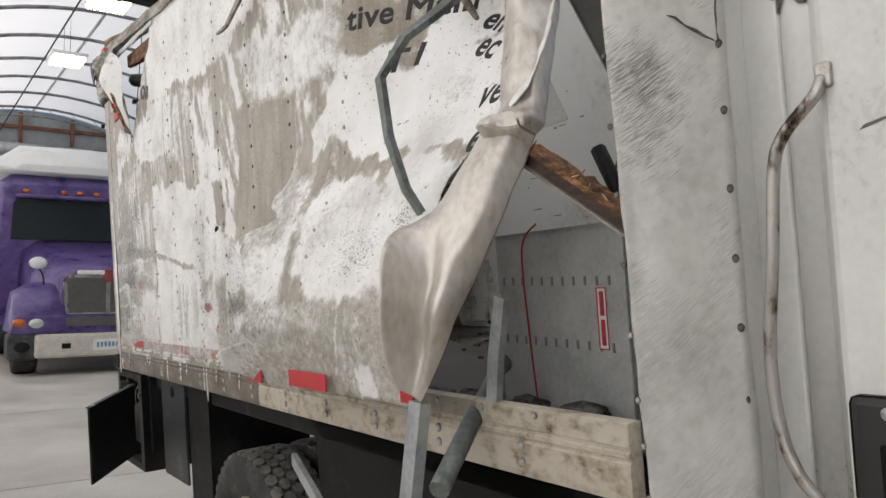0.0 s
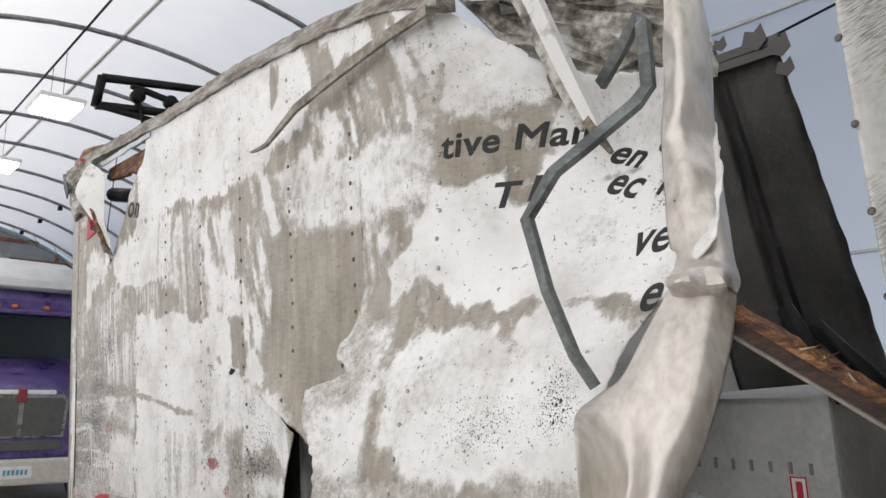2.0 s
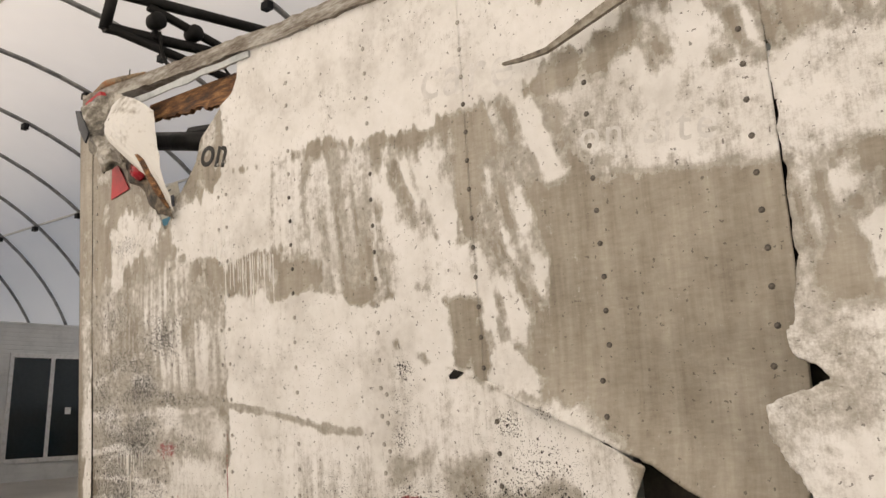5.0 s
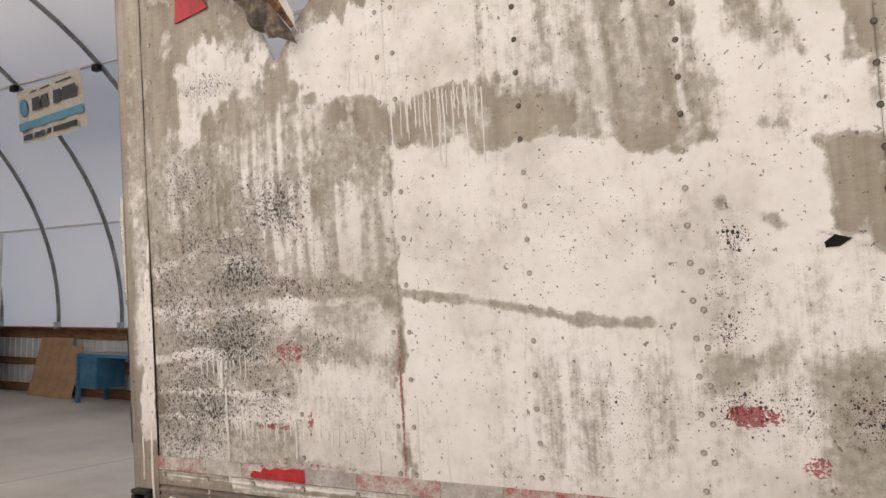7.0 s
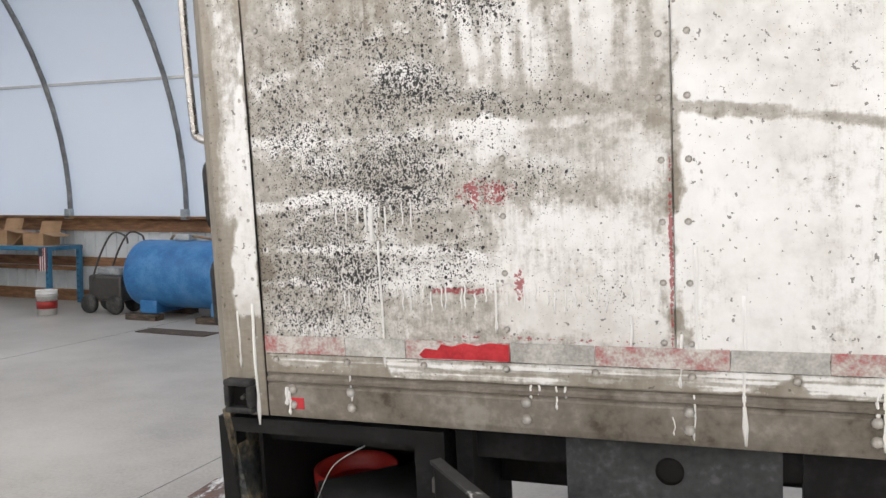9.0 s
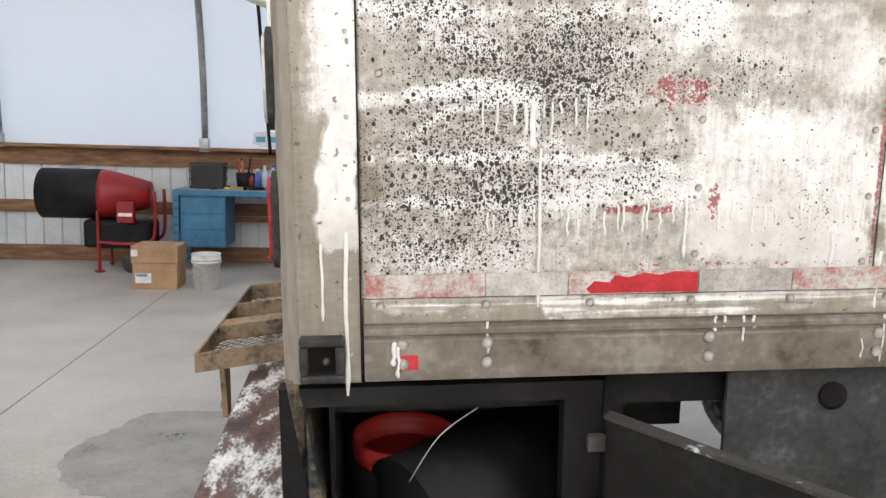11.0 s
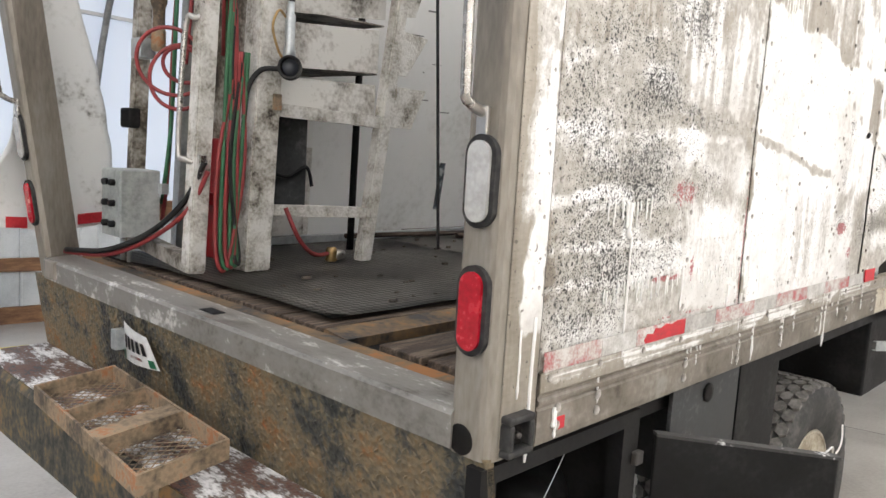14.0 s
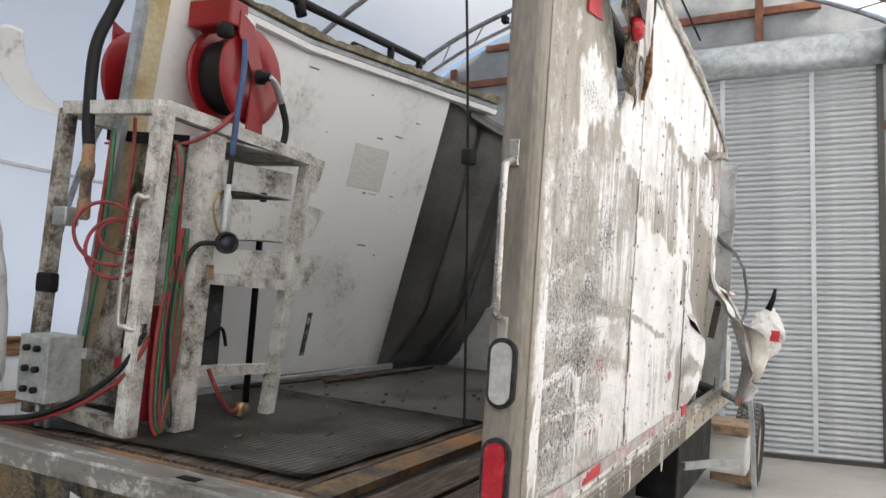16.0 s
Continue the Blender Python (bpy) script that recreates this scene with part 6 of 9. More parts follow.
    for j in range(k):
        bm.faces.new((g[0][0][j], g[0][0][j + 1], g[1][0][j + 1], g[1][0][j]))
        bm.faces.new((g[0][n][j], g[1][n][j], g[1][n][j + 1], g[0][n][j + 1]))
    return bm


def far_sheet(name, x0, x1, y0, y1, material, label, top=3.16):
    return part(name, far_cube(x0, x1, y0, y1, 1.25, top), material, truck, label)


def far_band(name, y0, y1, z0, z1, material, label, wave=0.0):
    bm = band([(0.9 + 0.05 * k, y0, y1, 3.16 + z0 + wave * 0.3 * noise.noise((k * 0.7, 3, 0)), 3.16 + z1 + wave * noise.noise((k * 0.2, 0, 0)) + wave * 0.5 * noise.noise((k * 0.9, 1, 0))) for k in range(61)])
    for v in bm.verts:
        v.co = far_warp(*v.co)
    return part(name, bm, material, truck, label)


far_sheet("wall_lining", 0.85, 3.36, 0, 0.02, M_LINING, "scuffed white fibreglass lining")


def skin_y(x, z):
    """How far off the grey outer skin stands forward of the lining: it bellies in and sweeps towards the near side."""
    h = max(z, 1.9)
    y = 1.64 + (3.05 - h) * 0.265 - (0.3 + 0.15 * (h - 1.86)) * (x - 3.3)
    if z < 1.9:
        y += (2.33 - 0.25 * (x - 3.3) - y) * ((1.9 - z) / 0.65) ** 1.5
    return y


def skin_x(u, z):
    """Across the skin: 0 is the end of the lining, 1 the torn front edge."""
    if u < 0.35:
        return far_warp(3.36, 0.012, z).lerp(Vector((3.315, skin_y(3.315, z), z)), u / 0.35)
    x = 3.315 + (3.995 + 0.05 * (2.6 - z) / 0.9 + 0.012 * noise.noise((z * 9, 3, 1)) - 3.315) * (u - 0.35) / 0.65
    return Vector((x, skin_y(x, z), z))


def skin_patch(u0, u1, off, top=0.0):
    bm = bmesh.new()
    n, k = max(1, round((u1 - u0) * 24)), 22
    g = []
    for i in range(n + 1):
        u = u0 + (u1 - u0) * i / n
        zt = 3.18 - 0.2 * u + top + 0.012 * noise.noise((u * 14, 5, 0))
        g.append([bm.verts.new(skin_x(u, 1.25 + (zt - 1.25) * j / k) + Vector((0, off + 0.008 * noise.noise((u * 7, j * 0.35, 4)), 0))) for j in range(k + 1)])
    for a, b in zip(g, g[1:]):
        for j in range(k):
            bm.faces.new((a[j], b[j], b[j + 1], a[j + 1])).smooth = True
    bmesh.ops.solidify(bm, geom=bm.faces[:], thickness=0.004)
    return bm


part("wall_lining", skin_patch(0.0, 0.66, 0.0), M_GREYMET, truck, "dark grey outer skin seen from inside")
part("wall_lining", skin_patch(0.66, 1.0, 0.006), M_GREYMET, truck, "dark grey outer skin seen from inside")
for u in (0.345, 0.655, 0.72):
    part("wall_post", skin_patch(u, u + 0.026, -0.018), M_GREYMET, truck, "galvanised wall post")
for dz, dy in ((0.0, -0.03), (0.042, -0.01)):
    pts = [skin_x(u, 3.165 - 0.2 * u + dz) + Vector((0, dy, 0)) for u in (0.2, 0.45, 0.7, 0.9, 1.02)]
    strap(pts, 0.034, 0.026, M_DARKSTEEL, "grey roof rail channel along the torn wall", "roof_rail")
for k, (u, dz, w) in enumerate(((0.76, 0.10, 0.03), (0.93, 0.04, 0.05), (1.02, -0.03, 0.045), (1.02, -0.11, 0.035))):
    p = skin_x(u, 3.0 + dz)
    part("torn_tab", prism([(p.x - w, p.z - 0.3 * w), (p.x - 0.6 * w, p.z + 0.8 * w), (p.x + 0.1 * w, p.z + 0.5 * w), (p.x + 0.7 * w, p.z + w), (p.x + w, p.z - 0.4 * w), (p.x + 0.2 * w, p.z - w)], "y", p.y - 0.02 - 0.006 * k, p.y - 0.016 - 0.006 * k), M_DARKSTEEL, truck, "torn grey tab of the roof rail")
part("rack_wire", tube(bmesh.new(), [(3.85, 1.42, 3.05), (4.5, 1.4, 3.12), (5.0, 1.38, 3.18)], 0.005, 6), M_BLACK, truck, "thin black wire")
far_sheet("wall_lining", 0.72, 0.85, -0.004, 0.02, M_YELLOWED, "yellowed lining edge", 3.3)
far_sheet("wall_post", 0.70, 0.73, -0.02, 0.03, M_GALV, "galvanised wall post", 3.32)
far_band("top_plate", -0.045, 0.03, 0.0, 0.03, M_LINING, "aluminium top plate")
far_band("top_plate", -0.03, 0.04, 0.04, 0.062, M_GALV, "aluminium top plate")
far_band("torn_roof_edge", -0.06, 0.02, 0.066, 0.10, M_DIRTYCLOTH, "torn tan roof skin along the top", 0.03)
for a, b, r in (((2.1, 0.15, 1.272), (3.3, 0.08, 1.30), 0.02), ((2.3, -0.25, 1.272), (3.6, -0.3, 1.30), 0.016), ((1.5, -0.2, 1.30), (2.5, -0.12, 1.30), 0.014)):
    part("loose_strip", tube(bmesh.new(), [(a[0], 2.25 + a[1] * 0.6, a[2] + 0.02), (b[0], 2.2 + b[1] * 0.6, b[2])], r, 5), M_PLANK, truck, "loose dirty strip on the deck")
part("mark", far_cube(2.355, 2.40, -0.004, 0, 1.42, 1.70), M_NAVYDIRT, truck, "dark scuffed hole")
rg = random.Random(21)
for k in range(34):
    x, z, w = rg.uniform(1.0, 3.2), rg.uniform(1.9, 3.1), rg.uniform(0.01, 0.09)
    part("scratch", far_cube(x, x + w, -0.003, 0, z, z + rg.uniform(0.003, 0.009)), M_SCUFF, truck)
part("placard", far_cube(2.46, 2.82, -0.003, 0, 2.50, 2.76), M_PLACARD, truck, "faded paper placard")
# roof rack: black tubes above the far wall and across the rear, with work lamps
for a, b, r in (((0.9, 1.9, 3.35), (2.9, 1.9, 3.451), 0.026), ((2.0, 1.87, 3.29), (2.9, 1.87, 3.339), 0.024),
                ((2.47, 1.9, 3.32), (2.47, 1.9, 3.44), 0.024), ((2.85, 1.9, 3.33), (2.85, 1.9, 3.45), 0.024), ((1.5, 1.9, 3.385), (1.52, 1.88, 3.30), 0.03),
                ((0.19, 0.14, 3.92), (0.30, 1.9, 4.02), 0.03), ((0.15, 0.11, 3.74), (0.25, 1.9, 3.83), 0.03), ((0.19, 0.14, 3.93), (0.15, 0.11, 3.73), 0.03),
                ((0.16, 0.13, 3.74), (0.2, 1.9, 3.50), 0.024), ((0.2, 0.32, 3.90), (0.22, 1.9, 3.55), 0.024), ((0.24, 1.2, 3.98), (0.2, 1.9, 3.5), 0.024)):
    part("rack_tube", tube(bmesh.new(), [a, b], r, 8), M_BLACK, truck, "black rack tube")
for y in (0.36, 0.58):
    part("work_lamp", lathe([(0, -0.045), (0.032, -0.045), (0.046, -0.02), (0.046, 0.03), (0.036, 0.045), (0, 0.045)], "x", 18, (0.2, y, 3.83)), M_BLACK, truck, "round black work lamp")
    part("lamp_bracket", cube(0.18, 0.20, y - 0.012, y + 0.012, 3.74, 3.8), M_BLACK, truck)
part("lamp_wire", pipe([(0.2, 0.38, 3.78), (0.22, 0.40, 3.62), (0.24, 0.52, 3.55), (0.2, 0.62, 3.66), (0.18, 0.6, 3.78)], 0.01, 6), M_BLACK, truck, "black lamp wire")
part("lamp_wire", pipe([(0.2, 0.7, 3.76), (0.26, 0.8, 3.6), (0.24, 0.95, 3.58), (0.2, 1.05, 3.7)], 0.008, 6), M_BLACK, truck, "black lamp wire")

# deck: planks by the edge, chequered plate over them
part("deck_frame", cube(0.24, 4.72, 0.04, 2.36, 1.19, 1.225), M_BLACK, truck, "dark steel deck frame")
for k, (y0, y1) in enumerate(((0.10, 0.21), (0.235, 0.42), (0.455, 0.62))):
    for x0, x1 in ((0.365 + 0.012 * k, 1.9), (1.93, 3.4)):
        part("plank", cube(x0, x1, y0, y1, 1.238 - 0.004 * k, 1.264 - 0.006 * k, 0.004), M_PLANK, truck)
part("floor_beam", prism([(0.70, 1.225), (0.80, 1.225), (0.80, 1.262), (0.795, 1.267), (0.70, 1.255)], "x", 0.34, 3.4), M_RUST, truck, "rusty steel floor beam under the plate edge")
part("floor_beam", cube(0.262, 0.335, 0.2, 2.30, 1.225, 1.258, 0.004), M_RUST, truck, "rusty steel end beam with dirt")
for k in range(7):
    part("plank", cube(0.345, 1.9, 0.815 + 0.215 * k, 1.02 + 0.215 * k, 1.236, 1.264, 0.004), M_PLANK, truck)
bm = bmesh.new()
g = []
for i in range(17):
    row = []
    for j in range(15):
        a, b = i / 16, j / 14
        y = 0.845 + (2.33 - 0.845) * b
        x0 = float(np.interp(y, [0.856, 1.486, 1.995, 2.33], [0.40, 0.395, 0.352, 0.33]))
        x = x0 + (1.9 - x0) * a
        lift = 0.014 * (1 - sstep(0, 0.25, x - x0)) * (0.5 + noise.noise((y * 3, 0, 2))) + 0.010 * (1 - sstep(0, 0.2, b)) * (0.6 + noise.noise((x * 3, 1, 2))) + 0.002 * noise.noise((x * 4, y * 4, 0))
        row.append(bm.verts.new((x, y, 1.273 + max(0.0, float(lift)))))
    g.append(row)
for a, b in zip(g, g[1:]):
    for j in range(14):
        bm.faces.new((a[j], b[j], b[j + 1], a[j + 1])).smooth = True
bmesh.ops.solidify(bm, geom=bm.faces[:], thickness=0.004)
part("deck_plate", bm, M_CHECKER, truck, "dirty bent chequered aluminium deck plate")
part("deck_plate", cube(1.905, 4.72, 0.06, 2.33, 1.266, 1.271), M_DECK, truck, "dirty chequered aluminium deck plate")
part("floor_angle", cube(1.1, 3.35, 2.22, 2.27, 1.28, 1.315), M_GALV, truck, "galvanised floor angle")
rg = random.Random(31)
bm = bmesh.new()
for k in range(60):
    x, y, s = rg.uniform(0.45, 3.3), rg.uniform(0.9, 2.2), rg.uniform(0.004, 0.016)
    box(bm, x, x + s * rg.uniform(1, 3), y, y + s, 1.277 if x < 1.9 else 1.271, 1.277 + s * 0.6, 0)
part("debris", bm, M_DIRTBITS, truck, "scattered bits of dirt")["kind"] = "stuff"

# rear sill beam, rusted skirt, lamps
sill = part("sill", prism([(0.118, 1.19), (0.115, 1.262), (0.122, 1.272), (0.235, 1.276), (0.245, 1.27), (0.245, 1.19)], "y", 0.09, 2.31), M_SILL, truck, "scratched aluminium rear sill beam")
part("sill_slot", cube(0.150, 0.19, 1.08, 1.16, 1.2755, 1.2770), M_BLACK, truck, "dark slot in the sill")
part("sill_hinge", cube(0.105, 0.13, 2.18, 2.27, 1.20, 1.27, 0.004), M_FRAME, truck, "small hinge plate")
part("skirt", prism([(0.128, 1.19), (0.15, 1.19), (0.20, 0.885), (0.175, 0.885)], "y", 0.0, 2.44), M_RUSTPIT, truck, "pitted rusty steel skirt plate")
bm = bmesh.new()
rg = random.Random(23)
for i in range(62):
    for j in range(9):
        y, v = 0.03 + 0.0385 * i + (0.019 if j % 2 else 0), (j + 0.5) / 9
        if rg.random() < 0.12:
            continue
        c0 = Vector((0.126 + 0.047 * v, y, 1.182 - 0.29 * v))
        t = radians(42 if (i + j) % 2 else -42)
        u, w = Vector((0, math.cos(t), math.sin(t))) * 0.013, Vector((0, -math.sin(t), math.cos(t))) * 0.0045
        base = [bm.verts.new(c0 + q + Vector((0.001 + 0.16 * q.z * -1, 0, 0))) for q in (u, w, -u, -w)]
        top = bm.verts.new(c0 + Vector((-0.0032, 0, 0)))
        for q in range(4):
            bm.faces.new((base[q], base[(q + 1) % 4], top))
bmesh.ops.recalc_face_normals(bm, faces=bm.faces)
part("tread_pattern", bm, M_RUSTPIT, truck, "worn raised lugs of the rusty plate")["kind"] = "stuff"
part("bumper", prism([(-0.085, 0.885), (-0.10, 0.86), (-0.105, 0.66), (-0.08, 0.64), (0.15, 0.66), (0.172, 0.87), (0.165, 0.889)], "y", -0.02, 2.43), M_BUMPER, truck, "rusty black steel step bumper with white paint wear")
part("bumper_tread", cube(-0.083, 0.168, -0.01, 2.42, 0.888, 0.894), M_TREADPLATE, truck, "tread plate top, rust and white paint worn through")
tray = new("step_tray")
tray.parent = truck
tray["label"] = "rusted folding step tray with expanded metal mesh"
C = [Vector((-0.18, 1.561, 0.998)), Vector((0.084, 1.592, 1.011)), Vector((0.034, 0.786, 1.015)), Vector((-0.221, 0.779, 0.985))]


def tray_pt(u, v, w=0.0):
    p = (C[3] * (1 - u) + C[2] * u) * (1 - v) + (C[0] * (1 - u) + C[1] * u) * v
    return p + Vector((0, 0, w))


def tray_bar(u0, u1, v0, v1, w0, w1, material=None, label=""):
    bm = bmesh.new()
    vs = [bm.verts.new(tray_pt(u, v, w)) for u in (u0, u1) for v in (v0, v1) for w in (w0, w1)]
    for a in ((0, 1, 3, 2), (4, 6, 7, 5), (0, 4, 5, 1), (2, 3, 7, 6), (0, 2, 6, 4), (1, 5, 7, 3)):
        bm.faces.new([vs[k] for k in a])
    return part("tray_bar", bm, material or M_RUSTSTEP, tray, label)


tray_bar(0, 0.03, 0, 1, -0.055, 0)
tray_bar(0.97, 1, 0, 1, -0.055, 0)
tray_bar(0.03, 0.97, 0, 0.012, -0.055, 0)
tray_bar(0.03, 0.97, 0.988, 1, -0.055, 0)
tray_bar(0.03, 0.97, 0.655, 0.668, -0.05, 0.0)
tray_bar(0.03, 0.97, 0.33, 0.345, -0.05, 0.0)
tray_bar(0.03, 0.97, 0.345, 0.44, -0.012, -0.004, M_RUSTSTEP, "wide rusty flat bar")
bm = bmesh.new()
for (v0, v1) in ((0.012, 0.33), (0.345, 0.655), (0.668, 0.988)):
    n, mm = 7, 8
    for i in range(n):
        for j in range(mm):
            u, v = 0.03 + 0.94 * (i + 0.5) / n, v0 + (v1 - v0) * (j + 0.5) / mm
            du, dv = 0.47 / n, (v1 - v0) * 0.5 / mm
            for a, b in (((-du, 0), (0, dv)), ((0, dv), (du, 0)), ((du, 0), (0, -dv)), ((0, -dv), (-du, 0))):
                tube(bm, [tray_pt(u + a[0], v + a[1], -0.042), tray_pt(u + b[0], v + b[1], -0.042)], 0.0017, 4, False)
part("mesh_grating", bm, M_RUSTSTEP, tray, "expanded metal mesh")
for v in (0.1,):
    p = tray_pt(0.1, v, -0.05)
    part("step_bracket", prism([(p.y - 0.045, p.z), (p.y + 0.045, p.z), (p.y + 0.025, p.z - 0.17), (p.y - 0.025, p.z - 0.17)], "x", -0.16, -0.145), M_RUSTSTEP, tray, "rusted hanger bracket")
    rivet(0, 0, 0, 2.4, tray, Matrix.Translation((-0.162, p.y, p.z - 0.14)) @ pose(0, 0, 0, 0, 0, -90))

# licence plate, bent, its number kept as bars
bm = bmesh.new()
P4 = [Vector((0.122, 1.605, 1.156)), Vector((0.112, 1.417, 1.138)), Vector((0.12, 1.335, 1.046)), Vector((0.145, 1.64, 1.015))]
g = []
for i in range(9):
    row = []
    for j in range(5):
        u, v = i / 8, j / 4
        p = (P4[0] * (1 - u) + P4[1] * u) * (1 - v) + (P4[3] * (1 - u) + P4[2] * u) * v
        row.append(bm.verts.new(p + Vector((-0.02 * math.sin(u * 3.0) * (0.5 + v * 0.5), 0, 0))))
    g.append(row)
for i in range(8):
    for j in range(4):
        bm.faces.new((g[i][j], g[i][j + 1], g[i + 1][j + 1], g[i + 1][j])).smooth = True
plate = part("licence_plate", bm, M_PLATE, truck, "bent white licence plate")


def plate_patch(u0, u1, v0, v1, material):
    bm = bmesh.new()
    vs = []
    for u, v in ((u0, v0), (u1, v0), (u1, v1), (u0, v1)):
        p = (P4[0] * (1 - u) + P4[1] * u) * (1 - v) + (P4[3] * (1 - u) + P4[2] * u) * v
        vs.append(bm.verts.new(p + Vector((-0.02 * math.sin(u * 3.0) * (0.5 + v * 0.5) - 0.004, 0, 0))))
    bm.faces.new(vs)
    bmesh.ops.solidify(bm, geom=bm.faces[:], thickness=0.001)
    part("bar", bm, material, plate)


for k in range(5):
    plate_patch(0.12 + 0.155 * k, 0.22 + 0.155 * k, 0.28, 0.64, M_INK)
plate_patch(0.02, 0.14, 0.72, 0.96, M_PLATEGREEN)
plate_patch(0.84, 0.97, 0.72, 0.96, M_PLATEGREEN)
plate_patch(0.35, 0.7, 0.76, 0.84, M_TAPE_PINK)
part("plate_bracket", cube(0.10, 0.15, 1.62, 1.66, 1.05, 1.12, 0.004), M_GALV, truck, "bent plate bracket")


# tail lamps: oval lens in a rubber ring on the post face
def oval(w, h, y0, y1, n=32):
    pts = []
    for k in range(n):
        a = 2 * math.pi * k / n
        r = (h - w) / 2
        pts.append((w / 2 * math.cos(a), w / 2 * math.sin(a) + (r if math.sin(a) >= 0 else -r)))
    return prism(pts, "y", y0, y1)


def tail_lamp(cx, cy, cz, turn, lens, label):
    ring = part("lamp_ring", oval(0.078, 0.182, -0.012, 0.004), M_RUBBERRING, truck, "black rubber lamp ring")
    m = pose(cx, cy, cz, 0, 0, turn)
    ring.matrix_local = m
    lensob = part("lens", oval(0.056, 0.158, -0.019, -0.010), lens, ring, label)
    return ring


for sgn, yb, lean in ((1, 0.0, 0.0), (-1, 2.4, 0.14)):
    def off(z):
        return -lean * (z - 1.25)
    for z, ln, lab in ((1.741, M_LENSCLEAR, "clear reverse lamp lens"), (1.486, M_LENS, "red tail lamp lens")):
        ring = tail_lamp(0.125 + off(z), yb + sgn * 0.054, z, -90, ln, lab)
        ring.matrix_local = pose(0.125 + off(z), yb + sgn * 0.054, z, 0, -math.degrees(math.atan(lean)), 0) @ pose(0, 0, 0, 0, 0, -90)
    hy = yb + sgn * 0.06
    part("grab_handle", tube(bmesh.new(), smoothline([(x + off(z), hy, z) for x, z in ((0.125, 2.29), (0.075, 2.275), (0.06, 2.23), (0.065, 1.93), (0.077, 1.89), (0.125, 1.87))], 5), 0.0105, 8), M_CHROME, truck, "chrome grab handle")
    for z in (2.31, 1.85):
        part("handle_foot", cube(0.115 + off(z), 0.126 + off(z), hy - 0.014, hy + 0.014, z - 0.035, z + 0.035, 0.003), M_CHROME, truck)
for a in ((0.158, 0.24, 1.262, 1.278), (0.158, 0.24, 1.192, 1.208), (0.158, 0.174, 1.208, 1.262), (0.224, 0.24, 1.208, 1.262)):
    part("lamp_housing", cube(a[0], a[1], -0.032, 0.0, a[2], a[3], 0.005), M_RUBBERRING, truck, "side of a hollow black rubber lamp housing")
part("lamp_socket", cube(0.174, 0.224, -0.008, -0.005, 1.208, 1.262), M_SOCKET, truck, "dark back of the empty lamp housing")
part("lamp_plug", lathe([(0, -0.02), (0.006, -0.02), (0.008, -0.008), (0, -0.008)], "y", 12, (0.206, 0, 1.23)), M_DARKSTEEL, truck, "small bulb contact")
part("lamp_socket", lathe([(0.0, -0.002), (0.03, -0.002), (0.034, 0.002), (0.0, 0.002)], "x", 20, (0.124, 0.07, 1.215)), M_SOCKET, truck, "open round lamp hole")
part("wire", pipe([(0.05, 0.30, 3.6), (0.06, 0.22, 2.9), (0.07, 0.17, 2.3), (0.10, 0.14, 1.6)], 0.0035, 6), M_BLACK, truck, "hanging black wire")
part("wire_clip", cube(0.05, 0.085, 0.15, 0.18, 2.27, 2.31, 0.004), M_BLACK, truck, "black wire clip")

# underbody: tool locker with its open hatch, skirts, tyres
locker = new("tool_locker")
locker.parent = truck
locker["label"] = "black steel under-deck locker standing open"
for a in ((0.115, 0.735, 0.0, 0.04, 1.135, 1.172), (0.115, 0.165, 0.0, 0.04, 0.62, 1.135), (0.66, 0.735, 0.0, 0.04, 0.62, 1.135), (0.115, 0.735, 0.0, 0.04, 0.58, 0.62), (0.205, 0.735, 0.55, 0.56, 0.58, 1.17), (0.205, 0.735, 0.04, 0.55, 0.58, 0.6), (0.725, 0.735, 0.04, 0.55, 0.6, 1.15), (0.205, 0.215, 0.042, 0.548, 0.602, 1.15)):
    part("locker_panel", cube(*a), M_BLACK, locker)
u = Vector((1.109 - 0.73, -0.369 + 0.048, 1.067 - 1.122))
hm = Matrix.Translation((0.73, -0.048, 1.122)) @ Matrix(((u.x / u.length, 0.646, 0, 0), (u.y / u.length, 0.763, 0, 0), (u.z / u.length, 0, 1, 0), (0, 0, 0, 1)))
hatch = part("hatch", cube(0, 0.5, -0.008, 0.008, -0.42, 0, 0.006, hm), M_BLACK, locker, "open black hatch door with paint chips")
part("hatch_lip", cube(0.0, 0.5, -0.014, 0.014, -0.004, 0.004, 0, hm), M_CHIPPED, locker, "chipped hatch edge")
part("hinge", cube(0.705, 0.74, -0.018, 0.0, 1.03, 1.065, 0.004), M_DARKSTEEL, locker, "steel hinge")
part("latch", tube(bmesh.new(), [hm @ Vector((0.3, -0.02, -0.3)), hm @ Vector((0.38, -0.02, -0.3))], 0.01, 8), M_GALV, locker, "latch handle")
bk = part("bucket", lathe([(0.10, 0.6), (0.125, 0.90), (0.12, 0.90), (0.10, 0.61), (0, 0.61)], "z", 24, (0.36, 0.28, 0)), M_BLACK, locker, "dark plastic bucket")
part("rim", lathe([(0.118, 0.90), (0.122, 0.925), (0.122, 0.95), (0.115, 0.955), (0.112, 0.93), (0.11, 0.90)], "z", 28, (0.36, 0.28, 0)), M_REDPLASTIC, bk, "red bucket rim")
part("pipe_tank", tube(bmesh.new(), [(0.35, 0.1, 0.83), (0.72, 0.35, 0.86)], 0.14, 20), M_BLACK, locker, "black cylinder")
part("stray_wire", pipe([(0.36, 0.05, 0.95), (0.42, 0.04, 1.05), (0.5, 0.06, 1.10)], 0.0014, 5), M_GALV, locker, "bare wire")
